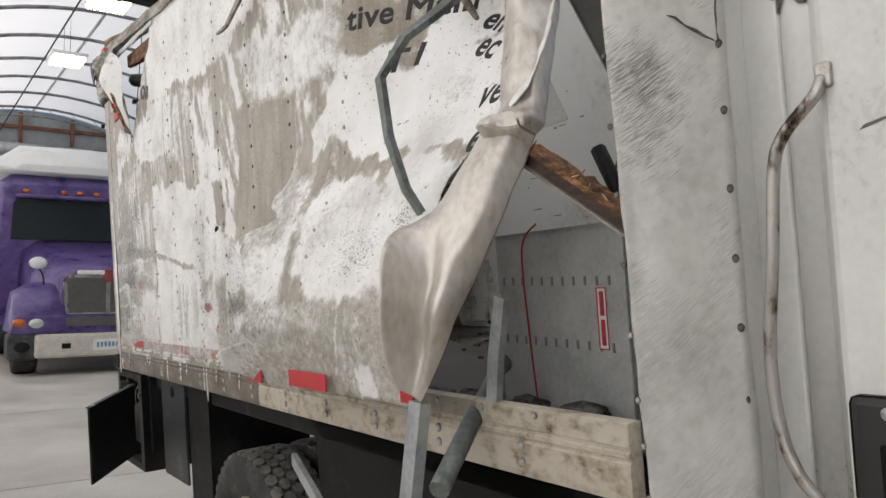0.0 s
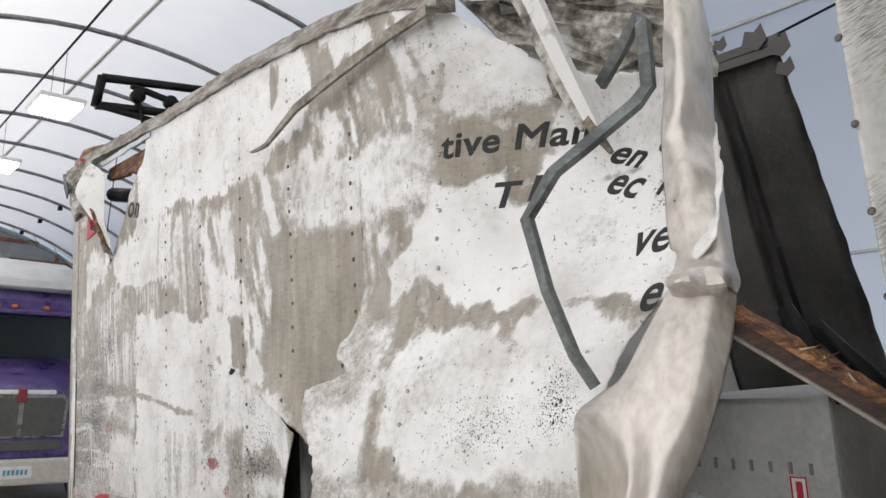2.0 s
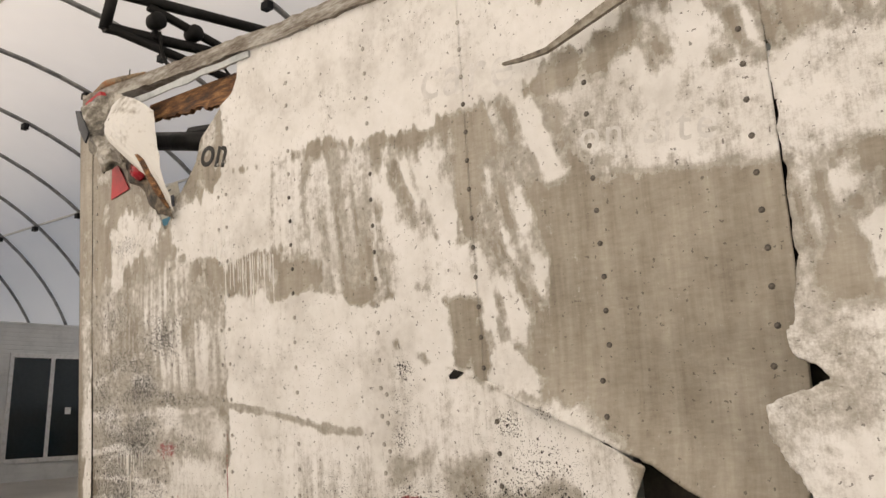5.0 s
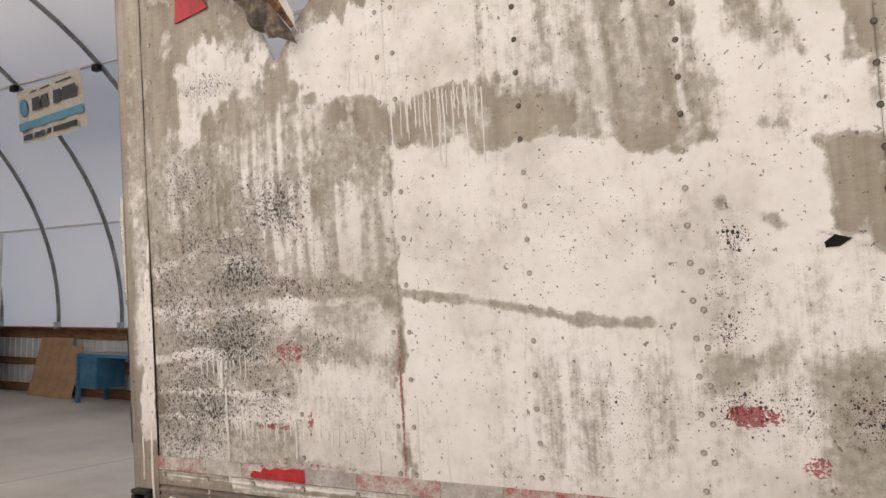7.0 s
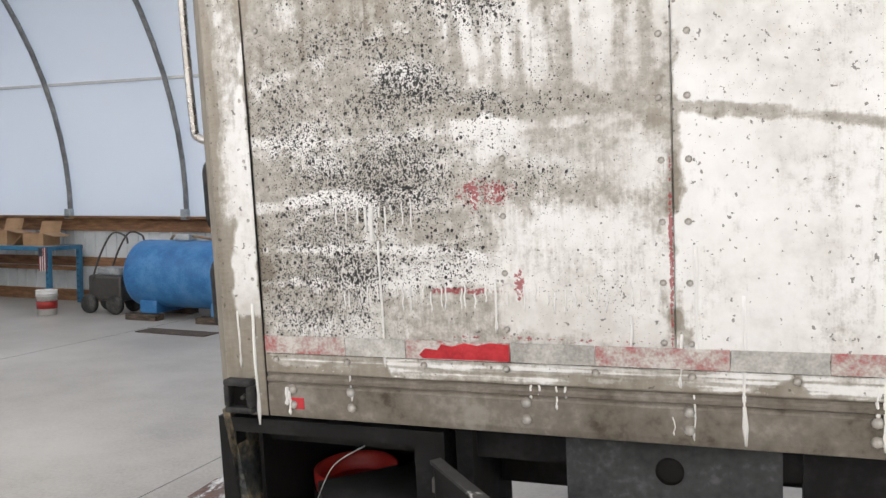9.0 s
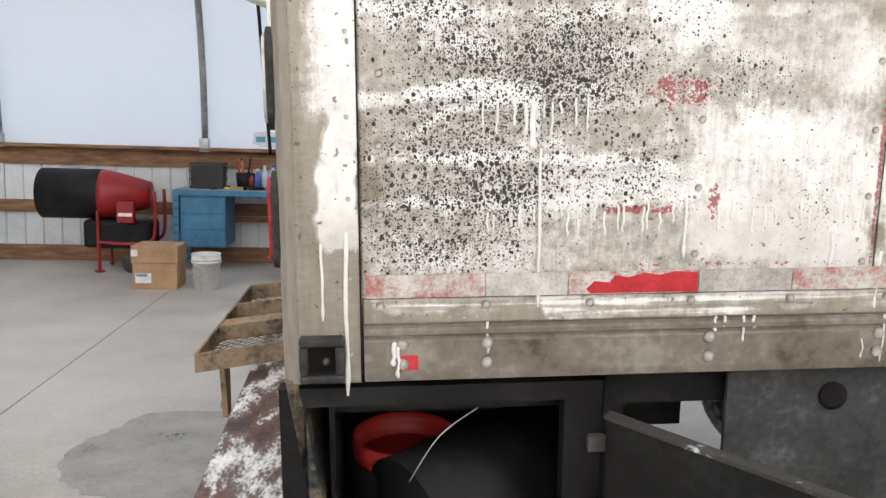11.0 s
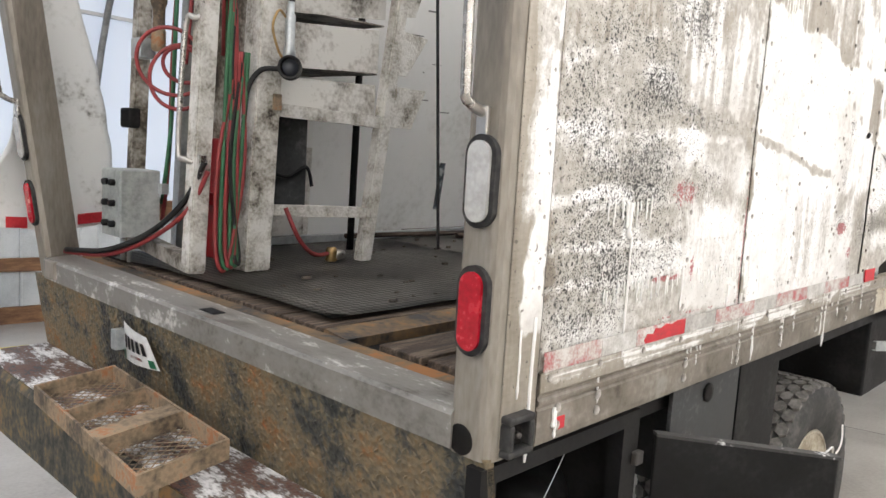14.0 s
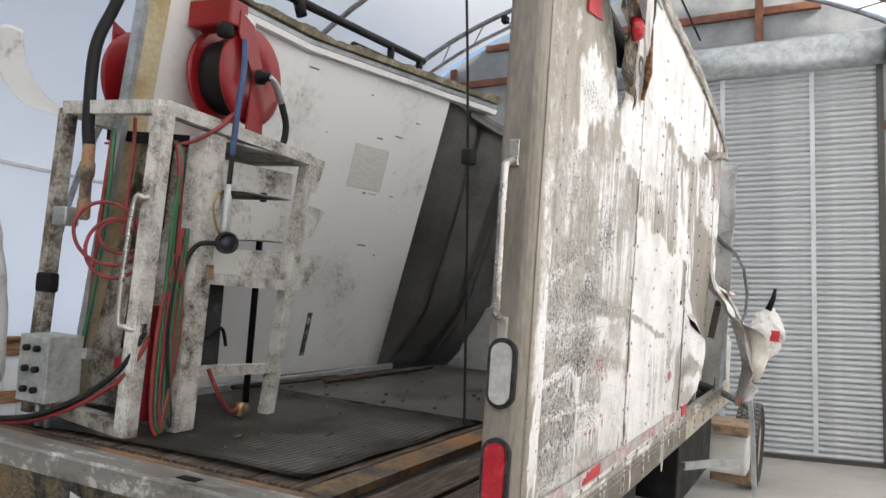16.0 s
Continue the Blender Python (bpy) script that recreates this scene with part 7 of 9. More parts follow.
part("skirt_plate", cube(1.01, 1.46, 0.05, 0.062, 0.62, 1.183), M_DARKPLATE, truck, "scuffed dark skirt plate")
part("skirt_hole", lathe([(0, -0.002), (0.018, -0.002), (0.018, 0.002), (0.03, 0.002), (0.03, -0.004), (0.018, -0.004)], "y", 20, (1.235, 0.048, 1.105)), M_SOCKET, truck, "round hole with a lip")
part("skirt_plate", cube(1.5, 1.82, 0.06, 0.10, 0.55, 1.183), M_BLACK, truck, "black mudguard stay")
part("skirt_plate", cube(0.79, 1.01, 0.28, 0.29, 0.95, 1.183), M_BLACK, truck)
part("skirt_plate", cube(0.75, 0.79, 0.04, 0.3, 0.7, 1.183), M_BLACK, truck)
part("skirt_plate", cube(1.82, 1.84, 0.06, 0.6, 0.5, 1.183), M_BLACK, truck, "black mud flap")
part("toolbox", cube(3.05, 4.45, 0.08, 0.6, 0.72, 1.183, 0.01), M_BLACK, truck, "black under-deck tool box")
part("chassis_rail", cube(0.28, 7.0, 0.72, 0.80, 0.82, 1.08), M_BLACK, truck)
part("chassis_rail", cube(0.28, 7.0, 1.6, 1.68, 0.82, 1.08), M_BLACK, truck)
part("cross_member", cube(0.21, 4.7, 0.08, 2.3, 1.09, 1.19), M_BLACK, truck, "dark deck cross members")


def tyre(cx, cy, cz, radius, width, outer):
    """Tyre with tread blocks cut by zig-zag grooves, rim and hub."""
    w = part("wheel", lathe([(radius * 0.58, -width * 0.36), (radius * 0.66, -width * 0.46), (radius * 0.86, -width * 0.5), (radius * 0.955, -width * 0.44), (radius * 0.965, 0), (radius * 0.955, width * 0.44), (radius * 0.86, width * 0.5), (radius * 0.66, width * 0.46), (radius * 0.58, width * 0.36)], "y", 48, (0, 0, 0)), M_RUBBER, truck, "worn truck tyre on a steel rim")
    w.location = (cx, cy, cz)
    bm = bmesh.new()
    n = 44
    for k in range(n):
        for j in range(5):
            a = 2 * math.pi * (k + 0.5 * (j % 2)) / n
            yc = width * (-0.36 + 0.18 * j)
            for_pts = []
            for da, dy in ((-0.45, 0), (-0.24, 0.08), (0.24, 0.08), (0.45, 0), (0.24, -0.08), (-0.24, -0.08)):
                for_pts.append((a + da * 2 * math.pi / n, yc + dy * width))
            lo = [bm.verts.new((radius * 0.955 * math.cos(p), y, radius * 0.955 * math.sin(p))) for p, y in for_pts]
            hi = [bm.verts.new((radius * (0.995 if abs(y) < width * 0.38 else 0.98) * math.cos(p), y, radius * (0.995 if abs(y) < width * 0.38 else 0.98) * math.sin(p))) for p, y in for_pts]
            bm.faces.new(hi)
            for q in range(6):
                bm.faces.new((lo[q], lo[(q + 1) % 6], hi[(q + 1) % 6], hi[q]))
    bmesh.ops.recalc_face_normals(bm, faces=bm.faces)
    part("tread", bm, M_TREAD, w, "hexagonal tread blocks")
    s = -1 if outer else 1
    part("rim", lathe([(radius * 0.585, s * width * 0.38), (radius * 0.55, s * width * 0.40), (radius * 0.53, s * width * 0.3), (radius * 0.5, s * width * 0.05), (radius * 0.3, s * -width * 0.1), (radius * 0.25, s * width * 0.12), (radius * 0.16, s * width * 0.16), (0, s * width * 0.16)], "y", 40), M_RIM, w, "dirty cream steel rim")
    for k in range(8):
        a = 2 * math.pi * k / 8
        part("lug_nut", lathe([(0.016, -0.0), (0.016, s * 0.03), (0.0, s * 0.034)], "y", 6, (radius * 0.36 * math.cos(a), s * width * -0.05, radius * 0.36 * math.sin(a))), M_DARKSTEEL, w)
    return w


tyre(2.32, 0.17, 0.43, 0.5, 0.26, True)
tyre(2.32, 0.46, 0.43, 0.5, 0.26, True)
tyre(2.32, 1.95, 0.43, 0.5, 0.26, True)
tyre(8.6, 0.15, 0.24, 0.5, 0.28, True)
tyre(8.6, 1.95, 0.16, 0.5, 0.28, True)
part("wire_tangle", pipe([(2.2, 0.02, 0.59), (2.35, -0.01, 0.67), (2.48, 0.02, 0.57), (2.36, -0.02, 0.47), (2.28, 0.02, 0.53), (2.42, -0.02, 0.65), (2.5, 0.0, 0.73)], 0.004, 5), M_PAINT, truck, "tangle of pale wire")

# steel cabinet inside
cab_m = pose(4.42, 0.29, 1.27, 0, 0, -4)
tool_cabinet = thing("tool_cabinet", "white steel slotted van cabinet lying in the wrecked box", "cabinet", SLANT @ cab_m)
part("side_panel", cube(-0.52, 0.03, 0, 0.012, -0.03, 0.50, 0.003), M_CABINET, tool_cabinet)
part("top_panel", cube(-0.52, 0.03, 0.0, 1.66, 0.488, 0.5), M_CABINET, tool_cabinet)
part("end_panel", cube(0.018, 0.03, 0.012, 1.66, -0.03, 0.49), M_CABINET, tool_cabinet)
part("end_panel", cube(-0.52, -0.508, 0.012, 1.66, -0.03, 0.49), M_CABINET, tool_cabinet)
for row, n in ((0.36, 11), (0.19, 11)):
    for k in range(n):
        part("slot", cube(-0.49 + 0.046 * k, -0.482 + 0.046 * k, -0.002, 0.001, row - 0.012 - 0.0009 * k, row + 0.012 - 0.0009 * k), M_SLOT, tool_cabinet)
st = part("sticker", cube(-0.075, -0.038, -0.003, -0.001, 0.175, 0.335), M_PLATE, tool_cabinet, "small red and white sticker")
for a in ((-0.075, -0.072, 0.175, 0.335), (-0.041, -0.038, 0.175, 0.335), (-0.075, -0.038, 0.175, 0.178), (-0.075, -0.038, 0.332, 0.335)):
    part("border", cube(a[0], a[1], -0.0045, -0.003, a[2], a[3]), M_TAPE_RED, st)
for z0, z1 in ((0.262, 0.325), (0.186, 0.252)):
    part("bar", cube(-0.063, -0.049, -0.0045, -0.003, z0, z1), M_TAPE_RED, st, "red bar of illegible print")
part("wire", pipe([(-0.30, -0.01, 0.52), (-0.36, -0.02, 0.45), (-0.35, -0.02, 0.2), (-0.33, -0.02, 0.0)], 0.003, 5), M_REDWIRE, tool_cabinet, "thin red wire")
broken = thing("broken_beam", "snapped brown timber beam with splintered pale wood", "timber", SLANT)
def slant_board(a, b, h, d, wob, seed):
    """A split board from a to b, h high and d thick, with a ragged upper edge."""
    a, b = Vector(a), Vector(b)
    bm = bmesh.new()
    rings = []
    for k in range(25):
        p = a.lerp(b, k / 24)
        up = wob * noise.noise((k * 0.55, seed, 0)) + 0.5 * wob * noise.noise((k * 1.7, seed, 4))
        rings.append([bm.verts.new(p + Vector(q)) for q in ((0, 0, 0), (0.3 * d, d, 0.2 * d), (0.3 * d, d, h + up), (0, 0, h + up))])
    for r0, r1 in zip(rings, rings[1:]):
        for k in range(4):
            bm.faces.new((r0[k], r0[(k + 1) % 4], r1[(k + 1) % 4], r1[k]))
    bm.faces.new(rings[0])
    bm.faces.new(list(reversed(rings[-1])))
    bmesh.ops.recalc_face_normals(bm, faces=bm.faces)
    return bm


part("board", slant_board((4.375, 0.055, 1.915), (4.70, 0.135, 1.665), 0.030, 0.03, 0.004, 2), M_BROWNWOOD, broken, "dark brown face of the board")
part("split_face", slant_board((4.38, 0.05, 1.944), (4.70, 0.13, 1.696), 0.016, 0.045, 0.012, 6), M_ORANGEWOOD, broken, "raw orange split wood")
part("metal_edge", slant_board((4.375, 0.05, 1.905), (4.70, 0.13, 1.655), 0.008, 0.05, 0.0, 1), M_FRAME, broken, "bright metal strip under the board")
rg = random.Random(17)
for k in range(12):
    f = rg.random()
    p = Vector((4.38, 0.055, 1.958)).lerp(Vector((4.70, 0.135, 1.71)), f)
    part("splinter", tube(bmesh.new(), [p, p + Vector((rg.uniform(-0.03, 0.04), rg.uniform(-0.01, 0.02), rg.uniform(0.0, 0.02)))], [0.003, 0.0008], 4), M_YELLOWED if k % 2 else M_ORANGEWOOD, broken)
part("strut", tube(bmesh.new(), [(4.38, 0.30, 1.96), (4.48, 0.30, 1.76)], 0.02, 6), M_BLACK, broken, "black steel strut")
part("strut", tube(bmesh.new(), [(4.42, 0.34, 1.92), (4.56, 0.34, 1.76)], 0.02, 6), M_BLACK, broken, "black steel strut")
rag = thing("rubble", "heap of crushed dark rags and gear on the deck", "debris", SLANT, kind="stuff")
bm = bmesh.new()
rg = random.Random(5)
for k in range(14):
    x, y, r = 3.75 + rg.random() * 0.65, 0.08 + rg.random() * 0.16, rg.uniform(0.03, 0.06)
    st_ = bmesh.ops.create_icosphere(bm, subdivisions=2, radius=r, matrix=Matrix.Translation((x, y, 1.28 + r * 0.5)))
    for v in st_["verts"]:
        v.co += noise.noise_vector(v.co * 25) * 0.03
        v.co.z = 1.275 + (v.co.z - 1.275) * 0.55
part("pile", bm, M_RAGS, rag)

# front corner strip with rivets, bulkhead, cab
bm = bmesh.new()
cols = []
for k in range(15):
    a = k / 14
    cx = 4.700 + 0.115 * a ** 1.25
    cy = 0.03 + 0.21 * a - 0.035 * math.sin(math.pi * a)
    col = []
    for j in range(46):
        z = 1.13 + 1.9 * j / 45
        f = (z - 1.4) / 0.7
        dent = 0.012 * noise.noise((a * 3, z * 4, 2)) + 0.004 * noise.noise((a * 12, z * 12, 7))
        col.append(bm.verts.new((cx + 0.05 * max(0, 1.5 - z) - 0.018 * f * (1 - a) + 0.05 * max(0, z - 2.45) * (1 - a) * 2, cy - 0.03 * max(0, 1.5 - z) + dent, z)))
    cols.append(col)
for a, b in zip(cols, cols[1:]):
    for j in range(45):
        bm.faces.new((a[j], b[j], b[j + 1], a[j + 1])).smooth = True
strip = part("corner_strip", bm, M_SCRAPED, truck, "scraped white front corner strip with rivets")
so = strip.modifiers.new("thickness", "SOLIDIFY")
so.thickness, so.offset = 0.004, 1
for z in (1.20, 1.30, 1.39, 1.518, 1.657, 1.80, 1.94, 2.085, 2.24, 2.4):
    rivet(4.708 + 0.05 * max(0, 1.5 - z) - 0.022 * (z - 1.4) / 0.7, 0.016 - 0.03 * max(0, 1.5 - z), z, 1.0, dark=z > 1.6)
for z in (1.25, 1.37, 1.516, 1.657, 1.80, 1.962, 2.1, 2.25):
    rivet(4.812, 0.222, z, 1.3, truck, Matrix.Identity(4), True)
part("bulkhead", tube(bmesh.new(), [(4.915, 0.40, 1.1), (4.915, 0.40, 3.0)], 0.064, 24), M_CREAM, truck, "rounded cream white bulkhead corner")
part("bulkhead", cube(4.745, 4.79, 0.215, 0.6, 1.1, 3.0, 0.01), M_CREAM, truck, "cream white bulkhead edge")
part("bulkhead", cube(4.785, 4.87, 0.342, 0.6, 1.1, 3.0, 0.006), M_CREAM, truck, "cream white bulkhead panel")
rg = random.Random(77)
part("dent", tube(bmesh.new(), [(4.760 + 0.0115 * k, 0.13 + 0.0145 * k + rg.uniform(-0.004, 0.002), 2.165 - 0.0135 * k + rg.uniform(-0.007, 0.007)) for k in range(6)], [0.001, 0.003, 0.002, 0.004, 0.003, 0.001], 5), M_RIVETDARK, truck, "dark torn crease in the corner strip")
part("dent", tube(bmesh.new(), [(4.818 + rg.uniform(-0.002, 0.003), 0.212, 2.30 - 0.022 * k) for k in range(10)], [rg.uniform(0.0006, 0.0032) for k in range(10)], 5), M_RIVETDARK, truck, "ragged dark edge of the corner strip")
for k in range(3):
    part("rust_streak", prism([(4.785, 2.285 - 0.014 * k), (4.82, 2.262 - 0.012 * k), (4.868, 2.222 - 0.01 * k), (4.868, 2.212 - 0.012 * k), (4.83, 2.243 - 0.016 * k), (4.785, 2.275 - 0.014 * k)], "y", 0.3395, 0.342), M_RUST, truck, "rust brown streak")
bm = bmesh.new()
g = []
for k in range(21):
    t = radians(-205 + 8.2 * k)
    low = 2.175 + 0.03 * noise.noise((k * 0.35, 0, 6)) + 0.02 * noise.noise((k * 1.3, 2, 6))
    g.append([bm.verts.new((4.915 + (0.0675 + 0.006 * noise.noise((k * 0.5, j * 0.6, 1)) + 0.01 * (j == 0)) * math.cos(t), 0.40 + (0.0675 + 0.006 * noise.noise((k * 0.5, j * 0.6, 1))) * math.sin(t), low + (2.45 - low) * j / 6)) for j in range(7)])
for a, b in zip(g, g[1:]):
    for j in range(6):
        bm.faces.new((a[j], b[j], b[j + 1], a[j + 1])).smooth = True
bmesh.ops.solidify(bm, geom=bm.faces[:], thickness=0.002)
part("peeled_cap", bm, M_FLAPGREY, truck, "crumpled bare grey cap on the bulkhead corner")
part("bulkhead", cube(4.80, 4.86, 0.40, 2.35, 1.2, 2.3), M_CREAM, truck, "front bulkhead")
part("bulkhead_lining", cube(4.70, 4.72, 0.36, 2.3, 1.27, 2.30), M_TANPANEL, truck, "dirty tan bulkhead lining")
cab = new("cab")
cab.parent = truck
cab["label"] = "cream white truck cab with a crushed roof"
part("rear_corner", tube(bmesh.new(), [(5.02, 0.40, 1.0), (5.02, 0.40, 2.6)], 0.10, 24), M_CREAM, cab)
part("shell", cube(5.04, 6.6, 0.38, 2.05, 0.9, 2.35, 0.05), M_CREAM, cab)
part("hood", cube(6.6, 9.0, 0.45, 2.0, 0.7, 1.55, 0.12), M_CREAM, cab, "crushed hood")
door = part("door", cube(4.985, 6.45, 0.265, 0.40, 0.95, 2.7, 0.02), M_CREAM, cab, "cream white cab door")
part("door_handle", cube(5.005, 5.20, 0.245, 0.27, 1.19, 1.395, 0.018), M_BLACKPLASTIC, cab, "black door handle")
part("lock", lathe([(0, -0.004), (0.011, -0.004), (0.013, 0.0), (0, 0.0)], "y", 16, (5.078, 0.244, 1.365)), M_GALV, cab, "key lock")
part("handle_recess", cube(5.06, 5.17, 0.241, 0.247, 1.21, 1.31, 0.004), M_SOCKET, cab)
part("door_dent", prism([(5.06, 1.875), (5.13, 1.892), (5.135, 1.897), (5.07, 1.884)], "y", 0.2635, 0.265), M_SCUFF, cab, "dark scratch on the door")
part("grab_rail", tube(bmesh.new(), smoothline([(5.0, 0.262, 1.985), (4.99, 0.245, 1.95), (4.930, 0.235, 1.888), (4.904, 0.235, 1.826), (4.887, 0.235, 1.661), (4.867, 0.235, 1.493), (4.867, 0.235, 1.381), (4.880, 0.235, 1.294), (4.905, 0.238, 1.23), (4.935, 0.25, 1.185)], 6), 0.0125, 10), M_PITTEDCHROME, cab, "worn chrome grab rail")
part("rail_foot", cube(4.987, 5.02, 0.255, 0.272, 1.965, 2.015, 0.006), M_PITTEDCHROME, cab)
part("step_plate", cube(4.86, 4.90, 0.24, 0.28, 1.10, 1.17, 0.004), M_GALV, cab)
part("hanger_bracket", cube(7.1, 7.4, 0.0, 0.4, 0.05, 0.18, 0.01), M_RUSTSTEP, cab, "rusted bracket by the front wheel")
part("hanger_bracket", cube(6.9, 7.3, 0.02, 0.4, 0.18, 0.62, 0.03), M_CREAM, cab, "dirty cream bracket by the front wheel")
part("hanger_bracket", cube(6.6, 7.2, 0.0, 0.4, 0.62, 0.72, 0.01), M_RUSTSTEP, cab, "rusted bracket by the front wheel")
crumple([[(5.95, -0.06, 1.88), (6.0, -0.18, 1.93), (6.05, -0.24, 1.88)], [(5.98, -0.02, 1.74), (6.0, -0.2, 1.74), (6.05, -0.31, 1.72)], [(6.0, -0.03, 1.58), (6.02, -0.17, 1.56), (6.06, -0.27, 1.56)], [(6.0, -0.05, 1.45), (6.02, -0.12, 1.43), (6.05, -0.18, 1.44)]], 4, 0.016, truck, "torn white front fender scrap", M_FLAPWHITE)
part("mirror_stalk", tube(bmesh.new(), [(6.0, -0.16, 1.9), (6.02, -0.2, 2.02), (6.02, -0.21, 2.1)], [0.03, 0.022, 0.012], 8), M_BLACK, truck, "broken black mirror stalk")
part("scrap_tape", cube(5.99, 5.995, -0.27, -0.19, 1.62, 1.72), M_TAPE_RED, truck, "red tape scrap")
part("scrap_tape", cube(5.98, 5.985, -0.12, -0.04, 1.46, 1.53), M_TAPE_RED, truck, "red tape scrap")

# far side: skin torn away behind the left post
loft("torn_skin", [[(0.07, 2.50, 2.75), (0.14, 2.53, 2.72), (0.26, 2.55, 2.60)],
                   [(0.07, 2.48, 2.24), (0.20, 2.54, 2.23), (0.374, 2.55, 2.23)],
                   [(0.06, 2.46, 1.86), (0.25, 2.54, 1.86), (0.458, 2.55, 1.86)],
                   [(0.03, 2.46, 1.70), (0.25, 2.54, 1.69), (0.492, 2.55, 1.66)],
                   [(-0.05, 2.47, 1.56), (0.22, 2.52, 1.54), (0.485, 2.54, 1.52)],
                   [(-0.125, 2.48, 1.44), (0.18, 2.50, 1.41), (0.476, 2.53, 1.42)],
                   [(-0.12, 2.48, 1.39), (0.17, 2.49, 1.355), (0.45, 2.52, 1.37)]], 6, M_SKIN, truck, "torn white skin of the far side", 0.014, 2)
for x0, x1, z0, z1 in ((-0.12, -0.06, 1.400, 1.392), (0.03, 0.11, 1.375, 1.37), (0.32, 0.44, 1.375, 1.385)):
    ym = float(np.interp((x0 + x1) / 2, [-0.12, 0.18, 0.45], [2.47, 2.485, 2.51]))
    part("reflective_tape", prism([(x0, z0), (x1, z1), (x1, z1 + 0.045), (x0, z0 + 0.045)], "y", ym - 0.012, ym - 0.009), M_TAPE_RED, truck, "red reflective tape")
loft("torn_skin", [[(0.33, 2.60, 2.90), (0.41, 2.62, 2.95), (0.495, 2.63, 2.955)],
                   [(0.34, 2.60, 2.78), (0.43, 2.64, 2.84), (0.51, 2.63, 2.84)],
                   [(0.40, 2.58, 2.68), (0.49, 2.64, 2.72), (0.56, 2.62, 2.75)],
                   [(0.50, 2.57, 2.61), (0.58, 2.62, 2.635), (0.63, 2.61, 2.68)],
                   [(0.66, 2.56, 2.60), (0.69, 2.58, 2.615), (0.72, 2.57, 2.63)]], 5, M_SKIN, truck, "curled strip of torn white skin", 0.006, 5)


# ---- cart on the deck ----
cart = thing("service_cart", "chipped white steel frame cart with hanging red and green hoses", "cart", SLANT)
DK = 1.278
PA, PB, PC, PD = (0.43, 1.71), (0.66, 1.68), (1.33, 1.70), (0.50, 2.36)
TA, TB, TC, TD = (0.47, 1.69), (0.70, 1.66), (1.34, 1.64), (0.54, 2.34)


def leg(b, t, z0, z1, w, name="leg", label="", material=None):
    bm = bmesh.new()
    vs = []
    for (cx, cy), z in ((b, z0), (t, z1)):
        for dx, dy in ((-w, -w), (w, -w), (w, w), (-w, w)):
            vs.append(bm.verts.new((cx + dx, cy + dy, z)))
    for a in ((0, 1, 2, 3), (7, 6, 5, 4), (0, 4, 5, 1), (1, 5, 6, 2), (2, 6, 7, 3), (3, 7, 4, 0)):
        bm.faces.new([vs[k] for k in a])
    bmesh.ops.bevel(bm, geom=bm.edges[:], offset=0.006, segments=2, affect="EDGES")
    return part(name, bm, material or M_CARTWHITE, cart, label)


leg(PA, TA, DK, 2.57, 0.034)
leg((1.23, 1.68), (1.375, 1.66), DK, 2.50, 0.03)
leg(PD, TD, DK, 2.60, 0.03, "leg", "filthy cart leg", M_CARTDIRTY)
leg((1.34, 2.30), (1.36, 2.28), DK, 2.52, 0.03)
leg((0.665, 1.69), (0.70, 1.67), DK, 2.50, 0.055, "centre_post", "wide chipped white centre post")


def bar(a, b, w, h, material=None, name="cross_bar", label=""):
    a, b = Vector(a), Vector(b)
    d = (b - a).normalized()
    s = d.cross(Vector((0, 0, 1))).normalized()
    bm = bmesh.new()
    vs = [bm.verts.new(p + s * sx * w / 2 + Vector((0, 0, sz * h / 2))) for p in (a, b) for sx in (-1, 1) for sz in (-1, 1)]
    for q in ((0, 1, 3, 2), (4, 6, 7, 5), (0, 4, 5, 1), (2, 3, 7, 6), (0, 2, 6, 4), (1, 5, 7, 3)):
        bm.faces.new([vs[k] for k in q])
    return part(name, bm, material or M_CARTWHITE, cart, label)


bar((0.47, 1.69, 2.565), (1.34, 1.64, 2.505), 0.06, 0.055)
bar((0.47, 1.69, 2.565), (0.54, 2.34, 2.60), 0.06, 0.055)
bar((0.54, 2.34, 2.60), (1.36, 2.28, 2.51), 0.06, 0.055)
bar((1.34, 1.64, 2.505), (1.36, 2.28, 2.51), 0.06, 0.055)
part("top_plate", prism([(0.70, 1.66), (1.34, 1.62), (1.36, 2.28), (0.72, 2.30)], "z", 2.49, 2.50), M_CARTPANEL, cart, "grimy top plate")
bar((0.72, 1.70, 1.51), (1.27, 1.68, 1.49), 0.04, 0.045)
bar((0.72, 1.69, 1.905), (1.33, 1.67, 1.885), 0.04, 0.05)
bar((0.50, 2.3, 1.33), (0.43, 1.74, 1.31), 0.05, 0.06, M_CARTDIRTY)
for x0, x1, z0, z1, z2, z3 in ((0.75, 1.32, 2.28, 2.33, 2.43, 2.42), (0.75, 1.29, 2.07, 2.10, 2.28, 2.245), (0.75, 1.28, 1.915, 1.895, 2.045, 2.035)):
    part("shelf_front", prism([(x0, z0), (x1, z1), (x1, z2), (x0, z3)], "y", 1.702, 1.708), M_CARTPANEL, cart, "grimy white shelf front")
    part("shelf", prism([(x0, 1.708), (x1, 1.708), (x1, 2.2), (x0, 2.2)], "z", z0 + 0.02, z0 + 0.026), M_CARTDIRTY, cart, "grimy shelf board")
for q in ([(1.34, 2.541), (1.518, 2.524), (1.456, 2.358), (1.345, 2.343)], [(1.35, 2.295), (1.542, 2.273), (1.42, 2.097), (1.345, 2.097)], [(1.336, 2.048), (1.544, 2.042), (1.464, 1.867), (1.34, 1.867)]):
    part("gusset", prism(q, "y", 1.655, 1.661), M_CARTWHITE, cart, "chipped white gusset plate")
